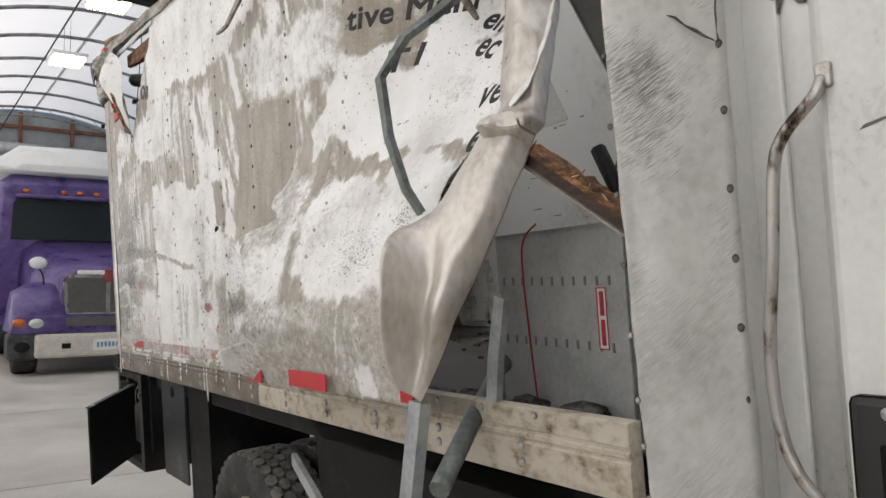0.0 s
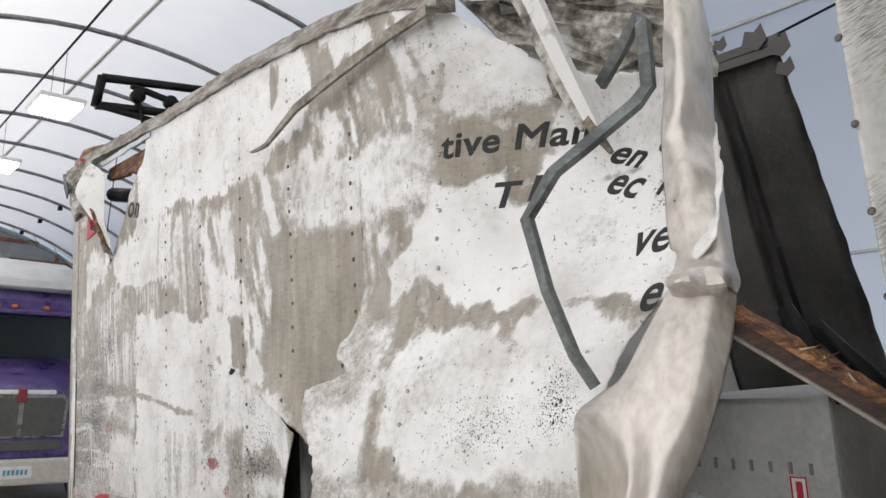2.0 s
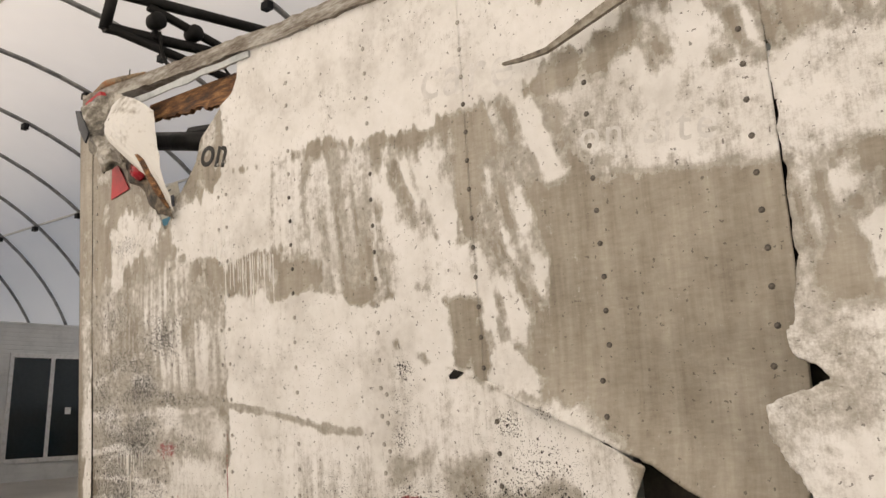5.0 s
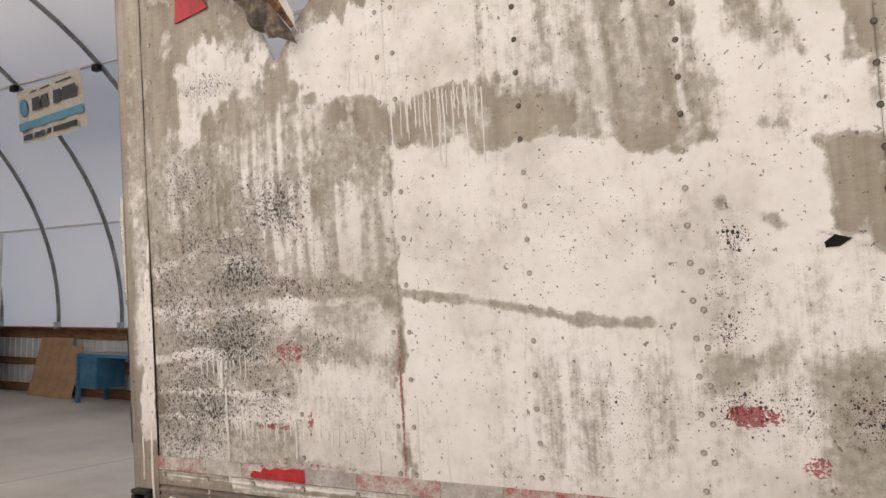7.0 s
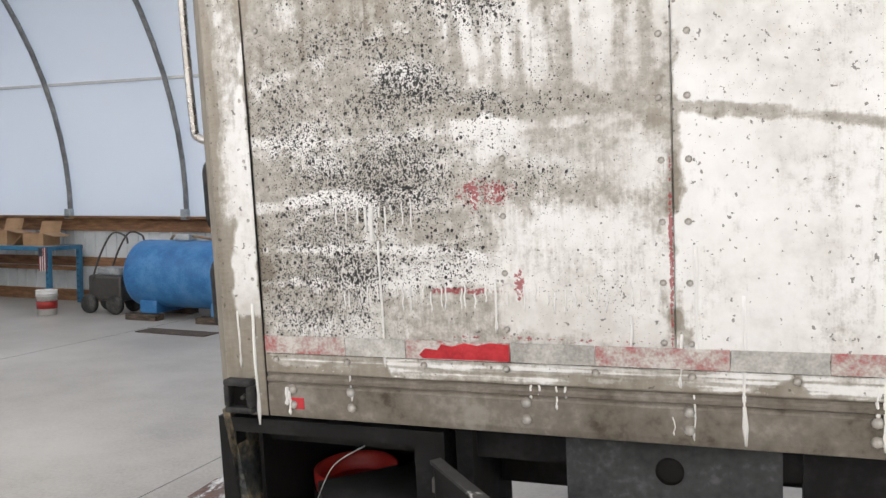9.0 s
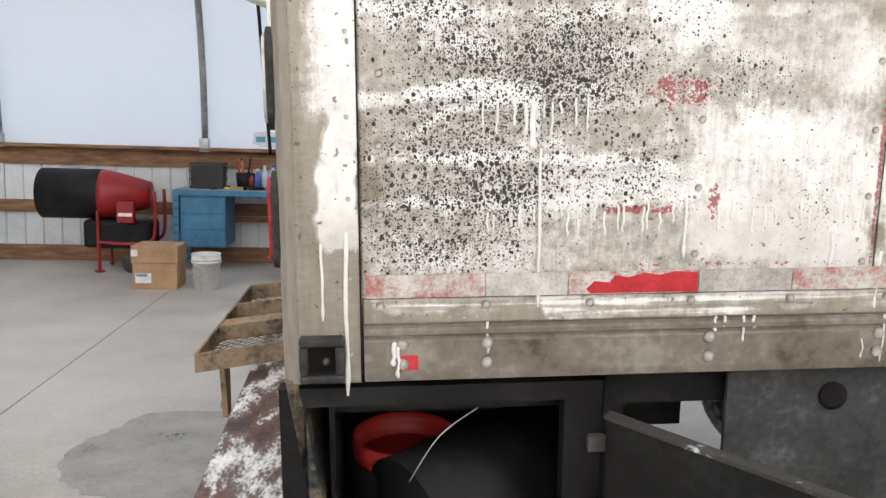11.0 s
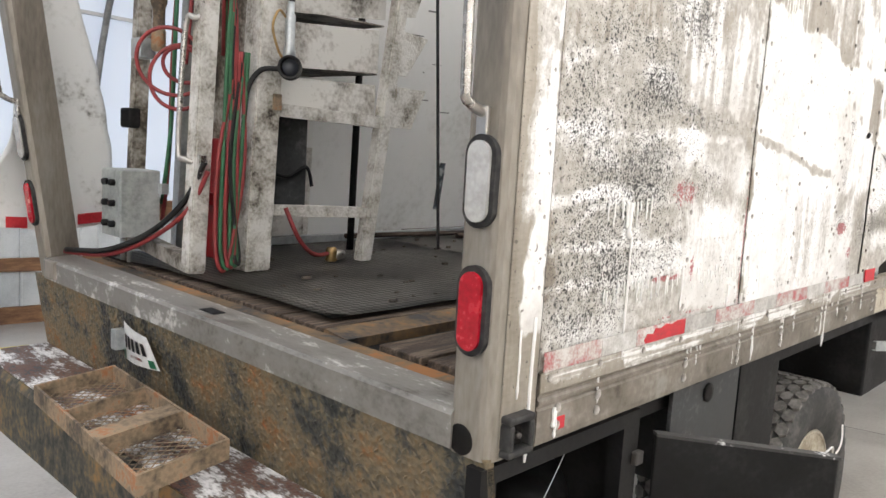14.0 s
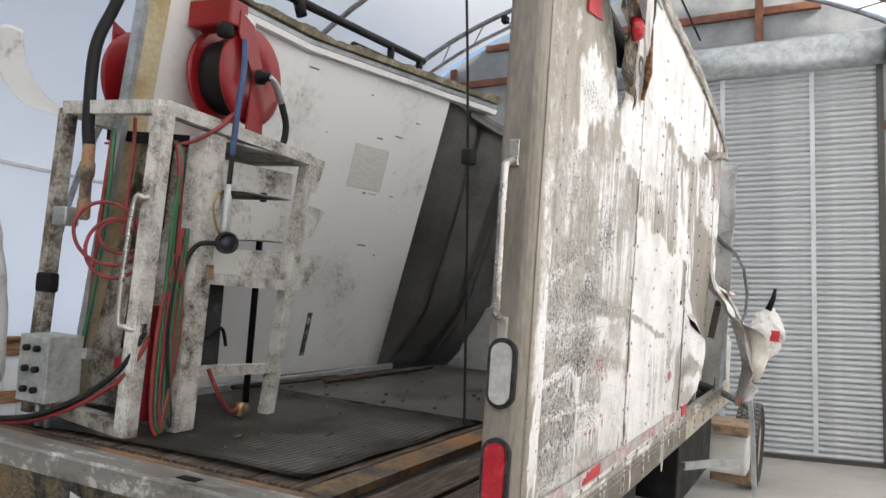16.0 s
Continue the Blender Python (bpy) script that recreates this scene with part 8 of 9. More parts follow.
part("back_panel", prism([(2.32, 1.30), (1.78, 1.30), (1.74, 2.45), (2.30, 2.5)], "x", 0.74, 0.75), M_CARTDIRTY, cart, "grimy dirty back panel")
part("side_panel", cube(1.0, 1.33, 2.26, 2.27, 1.32, 2.45), M_CARTPANEL, cart)
part("black_bar", tube(bmesh.new(), [(1.34, 1.90, 1.29), (1.355, 1.90, 2.45)], 0.018, 6), M_BLACK, cart, "black upright bar")
part("tool_bin", cube(0.76, 0.97, 1.76, 2.0, 1.5, 1.97, 0.008), M_DARKPLATE, cart, "dark grey metal bin")
part("bin_strap", pipe([(0.78, 1.75, 1.66), (0.86, 1.74, 1.64), (0.96, 1.75, 1.68), (0.985, 1.74, 1.6)], 0.008, 6), M_BLACK, cart, "black strap")
part("hook_plate", cube(1.335, 1.365, 1.655, 1.668, 1.99, 2.06), M_RUSTSTEP, cart, "rusty hook plate")
part("hook_plate", cube(0.70, 0.735, 1.615, 1.63, 1.90, 1.96), M_RUSTSTEP, cart, "rusty hook plate")
bar((0.645, 2.2, 2.50), (0.725, 1.655, 2.472), 0.03, 0.045, M_BLACK, "rail_bar", "black cross tube")
part("hook", tube(bmesh.new(), smoothline([(0.60, 1.80, 2.46), (0.575, 1.8, 2.45), (0.57, 1.80, 2.40), (0.585, 1.8, 2.38)], 4), 0.006, 6), M_GALV, cart, "steel hook")
part("grab_bar", tube(bmesh.new(), smoothline([(0.445, 1.67, 2.21), (0.42, 1.70, 2.20), (0.40, 1.735, 2.17), (0.385, 1.75, 1.75), (0.395, 1.72, 1.70), (0.425, 1.68, 1.69)], 5), 0.011, 8), M_CHROME, cart, "bent steel grab bar")
for z in (2.22, 1.68):
    part("bar_foot", cube(0.425, 0.455, 1.662, 1.675, z - 0.03, z + 0.04, 0.003), M_CHROME, cart)
jb = part("junction_box", cube(0.28, 0.44, 1.99, 2.16, 1.38, 1.64, 0.006), M_JBOX, cart, "grey junction box with knobs")
for y in (2.045, 2.105):
    for z in (1.43, 1.51, 1.59):
        part("knob", lathe([(0, 0), (0.013, 0), (0.013, -0.018), (0.009, -0.022), (0, -0.022)], "x", 12, (0.28, y, z)), M_BLACK, jb)
for y in (2.04, 2.1):
    part("box_foot", tube(bmesh.new(), [(0.34, y, DK), (0.34, y, 1.38)], 0.01, 6), M_GALV, cart)
part("box_latch", cube(0.43, 0.46, 1.96, 1.99, 1.55, 1.59), M_GALV, jb)
# red compressor column
part("pump", cube(0.56, 0.64, 1.76, 1.86, 1.31, 1.78, 0.01), M_REEL, cart, "red pump column")
part("pump_arm", cube(0.46, 0.66, 1.79, 1.84, 1.52, 1.57, 0.006), M_REEL, cart, "red pump bracket")
# hoses


def hose(pts, r, material, label):
    part("hose", pipe(pts, r, 8, 8), material, cart, label)


for k, (mt, lab) in enumerate(((M_HOSERED, "dark red air hose"), (M_HOSEGREEN, "green hose"), (M_HOSERED, "dark red air hose"), (M_HOSEGREEN, "green hose"), (M_HOSEBLACK, "black hose"))):
    o = (k - 2) / 2
    w = (0.6, -0.9, 1.0, -0.3, 0.2)[k]
    hose([(0.64 + 0.02 * o, 1.85, 2.1), (0.58 + 0.012 * o, 1.76, 2.41), (0.548 + 0.012 * o, 1.69, 2.435), (0.54 + 0.013 * o, 1.648, 2.35), (0.533 + 0.02 * w, 1.645, 2.05), (0.525 + 0.036 * o, 1.645, 1.72), (0.515 + 0.04 * o, 1.635, 1.42), (0.52 + 0.03 * o, 1.62, 1.30 + 0.008 * k), (0.55 + 0.02 * o, 1.625, 1.35), (0.56 - 0.03 * o, 1.635, 1.7), (0.585 - 0.02 * w, 1.645, 2.1)], 0.008, mt, lab)
hose([(0.55, 1.70, 2.43), (0.60, 1.64, 2.46), (0.70, 1.60, 2.54), (0.76, 1.60, 2.60), (0.74, 1.64, 2.56)], 0.009, M_HOSERED, "dark red air hose")
coil = []
for k in range(46):
    a = 2 * math.pi * k / 14
    r_ = 0.14 - 0.0016 * k
    coil.append((0.42 + 0.77 * r_ * math.cos(a) + 0.0015 * k, 1.90 - 0.63 * r_ * math.cos(a) - 0.001 * k, 2.02 + r_ * math.sin(a) + 0.04 * math.sin(k * 0.2)))
part("hose", tube(bmesh.new(), smoothline(coil, 3), 0.0075, 8), M_HOSERED, cart, "coiled dark red hose")
hose([(0.47, 1.86, 2.05), (0.52, 1.9, 2.4), (0.56, 1.95, 2.55)], 0.008, M_HOSERED, "dark red air hose")
hose([(0.52, 2.02, 2.5), (0.50, 2.0, 2.2), (0.51, 2.05, 1.8), (0.5, 2.1, 1.5)], 0.009, M_HOSEGREEN, "green hose")
hose([(0.54, 2.05, 2.5), (0.52, 2.06, 2.1), (0.52, 2.08, 1.7), (0.5, 2.1, 1.4)], 0.009, M_HOSERED, "dark red air hose")
hose([(0.60, 1.86, 2.44), (0.57, 1.84, 2.2), (0.53, 1.83, 2.0), (0.52, 1.86, 1.6)], 0.010, M_HOSEBLACK, "black hose")
hose([(0.44, 1.66, 1.69), (0.40, 1.72, 1.55), (0.34, 1.86, 1.42), (0.26, 2.05, 1.33), (0.2, 2.3, 1.30)], 0.011, M_HOSEBLACK, "black hose")
hose([(0.45, 1.65, 1.66), (0.41, 1.71, 1.52), (0.35, 1.86, 1.40), (0.27, 2.06, 1.31), (0.2, 2.32, 1.29)], 0.009, M_HOSERED, "dark red air hose")
hose([(0.66, 2.1, 3.35), (0.58, 2.16, 3.05), (0.52, 2.18, 2.85), (0.50, 2.16, 2.55), (0.50, 2.14, 2.42)], 0.026, M_HOSEBLACK, "thick black hose")
part("coupling", lathe([(0.026, 2.43), (0.026, 2.36), (0.032, 2.35), (0.032, 2.3), (0.024, 2.28), (0.024, 2.2), (0.028, 2.19), (0.028, 2.12), (0.018, 2.11), (0, 2.11)], "z", 14, (0.50, 2.14, 0)), M_RUSTSTEP, cart, "rusty brass coupling")
hose([(0.86, 1.66, 2.95), (0.80, 1.60, 2.8), (0.76, 1.58, 2.6), (0.745, 1.575, 2.42)], 0.013, M_HOSEBLUE, "blue hose")
hose([(0.745, 1.575, 2.42), (0.74, 1.575, 2.30)], 0.011, M_HOSEBLACK, "black hose")
part("gun_body", lathe([(0.014, 2.30), (0.014, 2.26), (0.02, 2.25), (0.018, 2.14), (0.024, 2.12), (0.024, 2.08), (0, 2.08)], "z", 12, (0.735, 1.575, 0)), M_GALV, cart, "grey filling gun")
GF = Matrix.Translation((0.715, 1.54, 2.055)) @ Matrix.Rotation(radians(-38), 4, "Z")
for nm, prof, mt, lab in (("gauge", [(0, 0.03), (0.036, 0.03), (0.045, 0.02), (0.045, -0.026), (0.041, -0.032), (0.034, -0.026), (0.034, -0.012), (0, -0.012)], M_RUBBERRING, "black rubber gauge boot"), ("gauge_face", [(0, -0.014), (0.031, -0.014), (0.031, -0.0125), (0, -0.0125)], M_NAVY, "dark blue gauge face")):
    bm = lathe(prof, "y", 24)
    bmesh.ops.transform(bm, matrix=GF, verts=bm.verts)
    part(nm, bm, mt, cart, lab)
hose([(0.72, 1.58, 2.24), (0.68, 1.57, 2.26), (0.655, 1.57, 2.2), (0.68, 1.57, 2.12), (0.71, 1.57, 2.08)], 0.005, M_BRASS, "thin brown hose")
hose([(0.69, 1.58, 2.05), (0.64, 1.62, 2.04), (0.60, 1.64, 1.97), (0.60, 1.66, 1.86)], 0.010, M_HOSEBLACK, "black hose")
hose([(0.80, 1.66, 1.52), (0.84, 1.62, 1.40), (0.93, 1.64, 1.33), (1.05, 1.70, 1.315)], 0.009, M_HOSERED, "dark red hose")
part("camlock", lathe([(0, 1.279), (0.02, 1.279), (0.028, 1.285), (0.02, 1.3), (0.026, 1.32), (0.02, 1.34), (0, 1.34)], "z", 16, (1.08, 1.71, 0)), M_BRASS, cart, "brass camlock fitting")
part("camlock", lathe([(0, -0.03), (0.018, -0.03), (0.024, 0), (0.018, 0.03), (0, 0.03)], "x", 16, (1.14, 1.74, 1.30)), M_CHROME, cart, "chrome fitting")
part("valve", cube(0.40, 0.45, 2.18, 2.27, 1.80, 1.88, 0.01), M_BLACK, cart, "black valve")
part("clamp", cube(0.43, 0.5, 2.16, 2.24, 2.08, 2.16, 0.006), M_GALV, cart, "small steel box clamp")
# hose reel
reel = thing("hose_reel", "red double hose reel mounted on top of the cart", "hose reel", SLANT @ pose(1.03, 1.97, 2.84, 0, 0, 3))
for y, r in ((-0.20, 0.225), (-0.02, 0.225), (0.30, 0.245), (0.48, 0.245)):
    part("disc", lathe([(0.0, y - 0.004), (r * 0.35, y - 0.004), (r * 0.4, y - 0.016), (r * 0.93, y - 0.016), (r, y - 0.008), (r, y), (r * 0.93, y - 0.008), (r * 0.4, y - 0.008), (r * 0.36, y + 0.004), (0, y + 0.004)], "y", 44), M_REEL, reel, "red pressed steel disc")
part("hose_roll", lathe([(0.05, -0.18), (0.17, -0.18), (0.18, -0.15), (0.17, -0.12), (0.18, -0.09), (0.17, -0.06), (0.17, -0.03), (0.05, -0.03)], "y", 36), M_HOSEBLACK, reel, "wound black hose")
part("drum", lathe([(0.09, -0.02), (0.09, 0.48)], "y", 30), M_REEL, reel)
part("arm", prism([(-0.06, -0.33), (0.06, -0.33), (0.045, 0.0), (-0.06, 0.22), (-0.16, 0.26), (-0.16, 0.16), (-0.045, 0.0)], "y", -0.245, -0.235), M_REEL, reel, "red side arm")
part("arm", prism([(-0.06, -0.33), (0.06, -0.33), (0.045, 0.0), (-0.06, 0.22), (-0.16, 0.26), (-0.16, 0.16), (-0.045, 0.0)], "y", 0.51, 0.52), M_REEL, reel, "red side arm")
part("roller_guide", cube(-0.22, -0.10, -0.24, 0.0, 0.18, 0.30, 0.01), M_REEL, reel, "red roller guide")
part("nameplate", cube(-0.14, -0.05, -0.2445, -0.241, 0.20, 0.25), M_PLATE, reel, "small white maker's plate")
part("hub", lathe([(0, -0.31), (0.02, -0.31), (0.024, -0.28), (0.035, -0.27), (0.035, -0.245), (0.06, -0.244), (0.06, -0.24), (0, -0.24)], "y", 18), M_BLACK, reel, "black swivel hub")
part("swivel", tube(bmesh.new(), smoothline([(0, -0.30, 0), (0.05, -0.31, -0.03), (0.10, -0.31, -0.10)], 4), 0.016, 10), M_GALV, reel, "steel swivel elbow")
part("hose", pipe([(0.10, -0.31, -0.10), (0.15, -0.31, -0.2), (0.14, -0.30, -0.3), (0.08, -0.28, -0.34)], 0.016, 8), M_HOSEBLACK, reel, "black hose")
part("stopper", lathe([(0, -0.04), (0.035, -0.03), (0.04, 0), (0.03, 0.03), (0, 0.03)], "z", 16, (-0.20, -0.20, 0.16)), M_BLACK, reel, "black hose stopper ball")
part("base", cube(-0.14, 0.14, -0.26, 0.53, -0.335, -0.325), M_REEL, reel)


# ---- workbench with its clutter ----
def workbench(m, length, label, drawers=True):
    b = thing("workbench", label, "workbench", m, "workbenches")
    part("worktop", cube(0, length, 0, 0.75, 0.93, 1.0, 0.008), M_BLUE, b)
    part("top_sheet", cube(0.02, length - 0.02, 0.02, 0.73, 1.0, 1.006), M_BENCHTOP, b, "worn grey bench surface")
    for x in (0.0, length - 0.07):
        for y in (0.01, 0.66):
            lg = part("leg", cube(x, x + 0.07, y, y + 0.08, 0, 0.93, 0.004), M_BLUE, b)
            for k in range(9):
                for dx in (0.022, 0.048):
                    part("slot", cube(x + dx - 0.006, x + dx + 0.006, y - 0.002, y + 0.001, 0.06 + 0.1 * k, 0.085 + 0.1 * k), M_SOCKET, lg)
    part("stretcher", cube(0.07, length - 0.07, 0.68, 0.72, 0.55, 0.62), M_WOOD, b)
    if drawers:
        cb = part("drawer_box", cube(0.08, 0.62, 0.04, 0.7, 0.3, 0.93, 0.006), M_BLUE, b)
        for k in range(3):
            part("drawer", cube(0.09, 0.61, 0.028, 0.042, 0.32 + 0.2 * k, 0.5 + 0.2 * k, 0.004), M_BLUE, cb, "blue drawer front")
    return b


M_BENCHTOP = worn("bench_surface", [(0.12, 0.14, 0.15), (0.25, 0.27, 0.28), (0.4, 0.41, 0.41)], 5, (0.5, 0.7))
bench = workbench(pose(-2.16, 8.15, 0), 3.72, "blue steel workbench crowded with bottles and tools")
workbench(pose(-12.3, 8.1, 0), 3.1, "blue steel workbench with cartons on top")
for k in range(2):
    bm = cube(0, 1.15 - 0.2 * k, -0.012, 0.0, 0, 1.3 - 0.18 * k, 0.003)
    sheet = tagged(link("cardboard_sheet", bm, M_CARD), "flat brown cardboard sheet leaning beside the blue bench", "cardboard sheet", "leaning cardboard")
    sheet.matrix_world = pose(-14.6 + 0.75 * k, 8.5 - 0.08 * k, 0, -14)

cb = part("drawer_box", cube(2.95, 3.64, 0.04, 0.7, 0.3, 0.93, 0.006), M_BLUE, bench)
for k in range(3):
    part("drawer", cube(2.97, 3.62, 0.028, 0.042, 0.32 + 0.2 * k, 0.5 + 0.2 * k, 0.004), M_BLUE, cb, "blue drawer front")


def bottle(x, y, z, r, h, material, cap, label):
    b = thing("bottle", label, "bottle", pose(x, y, z), "bottles on the bench")
    part("body", lathe([(0, 0), (r, 0), (r, h * 0.65), (r * 0.4, h * 0.82), (r * 0.4, h * 0.88), (0, h * 0.88)], "z", 14), material, b)
    part("cap", lathe([(r * 0.45, h * 0.87), (r * 0.45, h), (0, h)], "z", 10), cap, b)


M_PLBLUE = plain("bottle_blue", (0.05, 0.12, 0.4), 0.35)
M_PLGREEN = plain("bottle_green", (0.03, 0.3, 0.08), 0.35)
M_PLWHITE = plain("bottle_white", (0.7, 0.7, 0.69), 0.4)
M_PLCLEAR = plain("bottle_hazy", (0.45, 0.5, 0.55), 0.25)
M_PLYELLOW = plain("can_yellow", (0.62, 0.48, 0.03), 0.4)
M_PLORANGE = plain("cap_orange", (0.6, 0.16, 0.02), 0.4)
rgb = random.Random(12)
bz = 1.006
for k, (dx, r, h, mt, cp, lab) in enumerate(((0.98, 0.04, 0.26, M_PLBLUE, M_PLWHITE, "blue spray can on the bench"), (1.06, 0.045, 0.3, M_PLCLEAR, M_PLWHITE, "hazy plastic spray bottle on the bench"),
                                             (1.16, 0.05, 0.32, M_PLCLEAR, M_PLBLUE, "hazy plastic spray bottle on the bench"), (1.32, 0.05, 0.36, M_PLCLEAR, M_PLWHITE, "hazy plastic spray bottle on the bench"), (1.44, 0.045, 0.3, M_PLWHITE, M_PLBLUE, "white plastic bottle on the bench"),
                                             (1.54, 0.045, 0.3, M_PLBLUE, M_PLGREEN, "blue plastic bottle on the bench"), (1.64, 0.05, 0.3, M_PLGREEN, M_BLACK, "green plastic jug on the bench"), (1.72, 0.045, 0.3, M_PLGREEN, M_PLWHITE, "green plastic bottle on the bench"),
                                             (1.98, 0.05, 0.3, M_PLWHITE, M_PLORANGE, "white bottle with an orange cap"), (2.08, 0.05, 0.28, M_PLORANGE, M_PLWHITE, "orange and white bottle on the bench"), (2.24, 0.055, 0.26, M_PLWHITE, M_BLACK, "white plastic bottle on the bench"), (0.9, 0.035, 0.2, M_HOSERED, M_BLACK, "small red can on the bench"))):
    bottle(-2.16 + dx, 8.35 + rgb.uniform(-0.08, 0.15), bz, r, h, mt, cp, lab)
for x, r_, h, mt, cp, lab in ((0.42, 0.045, 0.34, M_PLWHITE, M_REDPLASTIC, "white spray bottle with a red trigger"), (0.95, 0.03, 0.2, M_HOSERED, M_PLWHITE, "pink bottle with a white cap"), (1.05, 0.03, 0.2, M_PLCLEAR, M_BLACK, "hazy plastic bottle on the bench"),
                              (1.28, 0.05, 0.26, M_PLGREEN, M_PLWHITE, "green plastic jug on the bench")):
    bottle(x, 8.4, bz, r_, h, mt, cp, lab)
yc = thing("can", "yellow tin can on the bench", "can", pose(0.02, 8.3, bz))
part("body", lathe([(0, 0), (0.06, 0), (0.06, 0.17), (0.055, 0.18), (0, 0.18)], "z", 18), M_PLYELLOW, yc)
part("lid", lathe([(0, 0.18), (0.05, 0.18), (0.05, 0.2), (0, 0.2)], "z", 14), M_BLACK, yc)
bx = thing("carton", "pale blue upright carton on the bench", "carton", pose(-0.34, 8.45, bz))
part("body", cube(-0.07, 0.07, -0.05, 0.05, 0, 0.36, 0.004), M_BANNERBLUE, bx)
cr = thing("milk_crate", "black plastic milk crate on the bench", "crate", pose(-1.8, 8.5, bz))
for z in (0.0, 0.1, 0.2, 0.29):
    bm = bmesh.new()
    for a in ((-0.2, 0.2, -0.16, -0.15), (-0.2, 0.2, 0.15, 0.16), (-0.2, -0.19, -0.15, 0.15), (0.19, 0.2, -0.15, 0.15)):
        box(bm, *a, z, z + 0.03)
    part("band", bm, M_BLACKPLASTIC, cr)
bm = bmesh.new()
for k in range(13):
    x = -0.195 + 0.0325 * k
    for y in (-0.157, 0.153):
        box(bm, x - 0.004, x + 0.004, y - 0.003, y + 0.003, 0, 0.31)
part("grille", bm, M_BLACKPLASTIC, cr)
part("bottom", cube(-0.19, 0.19, -0.15, 0.15, 0, 0.01), M_BLACKPLASTIC, cr)
part("liner", cube(-0.186, 0.186, -0.146, 0.146, 0.012, 0.28), M_BLACKPLASTIC, cr, "dark contents")
pot = thing("tool_pot", "black pot holding hand tools on the bench", "tool pot", pose(-1.35, 8.5, bz))
part("pot", lathe([(0, 0), (0.1, 0), (0.12, 0.2), (0.11, 0.2), (0.09, 0.02), (0, 0.02)], "z", 18), M_BLACK, pot)
for k in range(6):
    a = k * 1.1
    part("tool", tube(bmesh.new(), [(0.03 * math.cos(a), 0.03 * math.sin(a), 0.05), (0.10 * math.cos(a), 0.08 * math.sin(a), 0.32 + 0.03 * (k % 3))], 0.012, 6), (M_REDPLASTIC, M_PLORANGE, M_BLACK)[k % 3], pot, "tool handle")
for k in range(16):
    x, y = -1.7 + 0.105 * k, 8.28 + rgb.uniform(-0.05, 0.3)
    tl = thing("hand_tool", "loose dark hand tool lying on the bench", "tool", pose(x, y, bz, 0, 0, rgb.uniform(0, 180)), "tools on the bench")
    l_, w_, h_ = rgb.uniform(0.08, 0.22), rgb.uniform(0.02, 0.05), rgb.uniform(0.02, 0.06)
    part("body", cube(-l_ / 2, l_ / 2, -w_ / 2, w_ / 2, 0, h_, 0.006), (M_BLACK, M_DARKSTEEL, M_GALV, M_CARD, M_BLACK)[k % 5], tl)
    part("grip", tube(bmesh.new(), [(l_ / 2, 0, h_ / 2), (l_ / 2 + 0.08, 0, h_ / 2)], 0.012, 6), (M_PLYELLOW, M_BLACK, M_REDPLASTIC)[k % 3], tl)
case = thing("tool_case", "black plastic tool case with a yellow label", "tool case", pose(-0.95, 8.55, bz))
part("body", cube(-0.2, 0.2, -0.12, 0.12, 0, 0.16, 0.01), M_BLACKPLASTIC, case)
part("label", cube(0.05, 0.13, -0.123, -0.12, 0.06, 0.12), M_PLYELLOW, case)


# ---- on the floor by the bench ----
def carton(m, w, d, h, label, labels=False, flaps=False):
    c = thing("cardboard_box", label, "box", m, "cardboard boxes")
    for a in ((0, w, 0, 0.006), (0, w, d - 0.006, d), (0, 0.006, 0.006, d - 0.006), (w - 0.006, w, 0.006, d - 0.006)):
        part("wall", cube(*a, 0, h), M_CARD, c)
    part("bottom", cube(0.006, w - 0.006, 0.006, d - 0.006, 0, 0.006), M_CARD, c)
    if flaps:
        part("flap", prism([(0, h), (-0.22, h - 0.2), (-0.23, h - 0.19), (0, h + 0.008)], "y", 0, d), M_CARD, c, "open flap")
        part("flap", prism([(w, h), (w + 0.24, h - 0.05), (w + 0.24, h - 0.04), (w, h + 0.008)], "y", 0, d), M_CARD, c, "open flap")
        part("flap", prism([(d, h), (d + 0.06, h + 0.2), (d + 0.055, h + 0.2), (d - 0.006, h)], "x", 0, w), M_CARD, c, "open flap")
    else:
        part("lid", cube(-0.012, w + 0.012, -0.012, d + 0.012, h * 0.62, h + 0.01, 0.004), M_CARD, c, "fitted lid")
    if labels:
        part("label", cube(w * 0.06, w * 0.42, -0.003, 0.0, h * 0.15, h * 0.38), M_PLATE, c, "printed white label")
        part("label", cube(w * 0.08, w * 0.34, -0.0045, -0.003, h * 0.30, h * 0.37), M_BANNERBLUE, c, "blue print")
        part("label", cube(-0.01, w * 0.13, -0.015, -0.012, h * 0.78, h * 0.93), M_PLATE, c, "printed white label")
    return c


carton(pose(-2.30, 7.0, 0), 0.46, 0.4, 0.46, "closed brown cardboard carton with a printed label", True)
carton(pose(-0.72, 7.45, 0), 0.54, 0.42, 0.48, "open brown cardboard box with flaps out", False, True)
carton(pose(-10.6, 8.2, 1.006), 0.4, 0.3, 0.25, "open brown cardboard box on the bench", False, True)
carton(pose(-9.9, 8.25, 1.006), 0.45, 0.35, 0.2, "brown cardboard box on the bench", False, True)


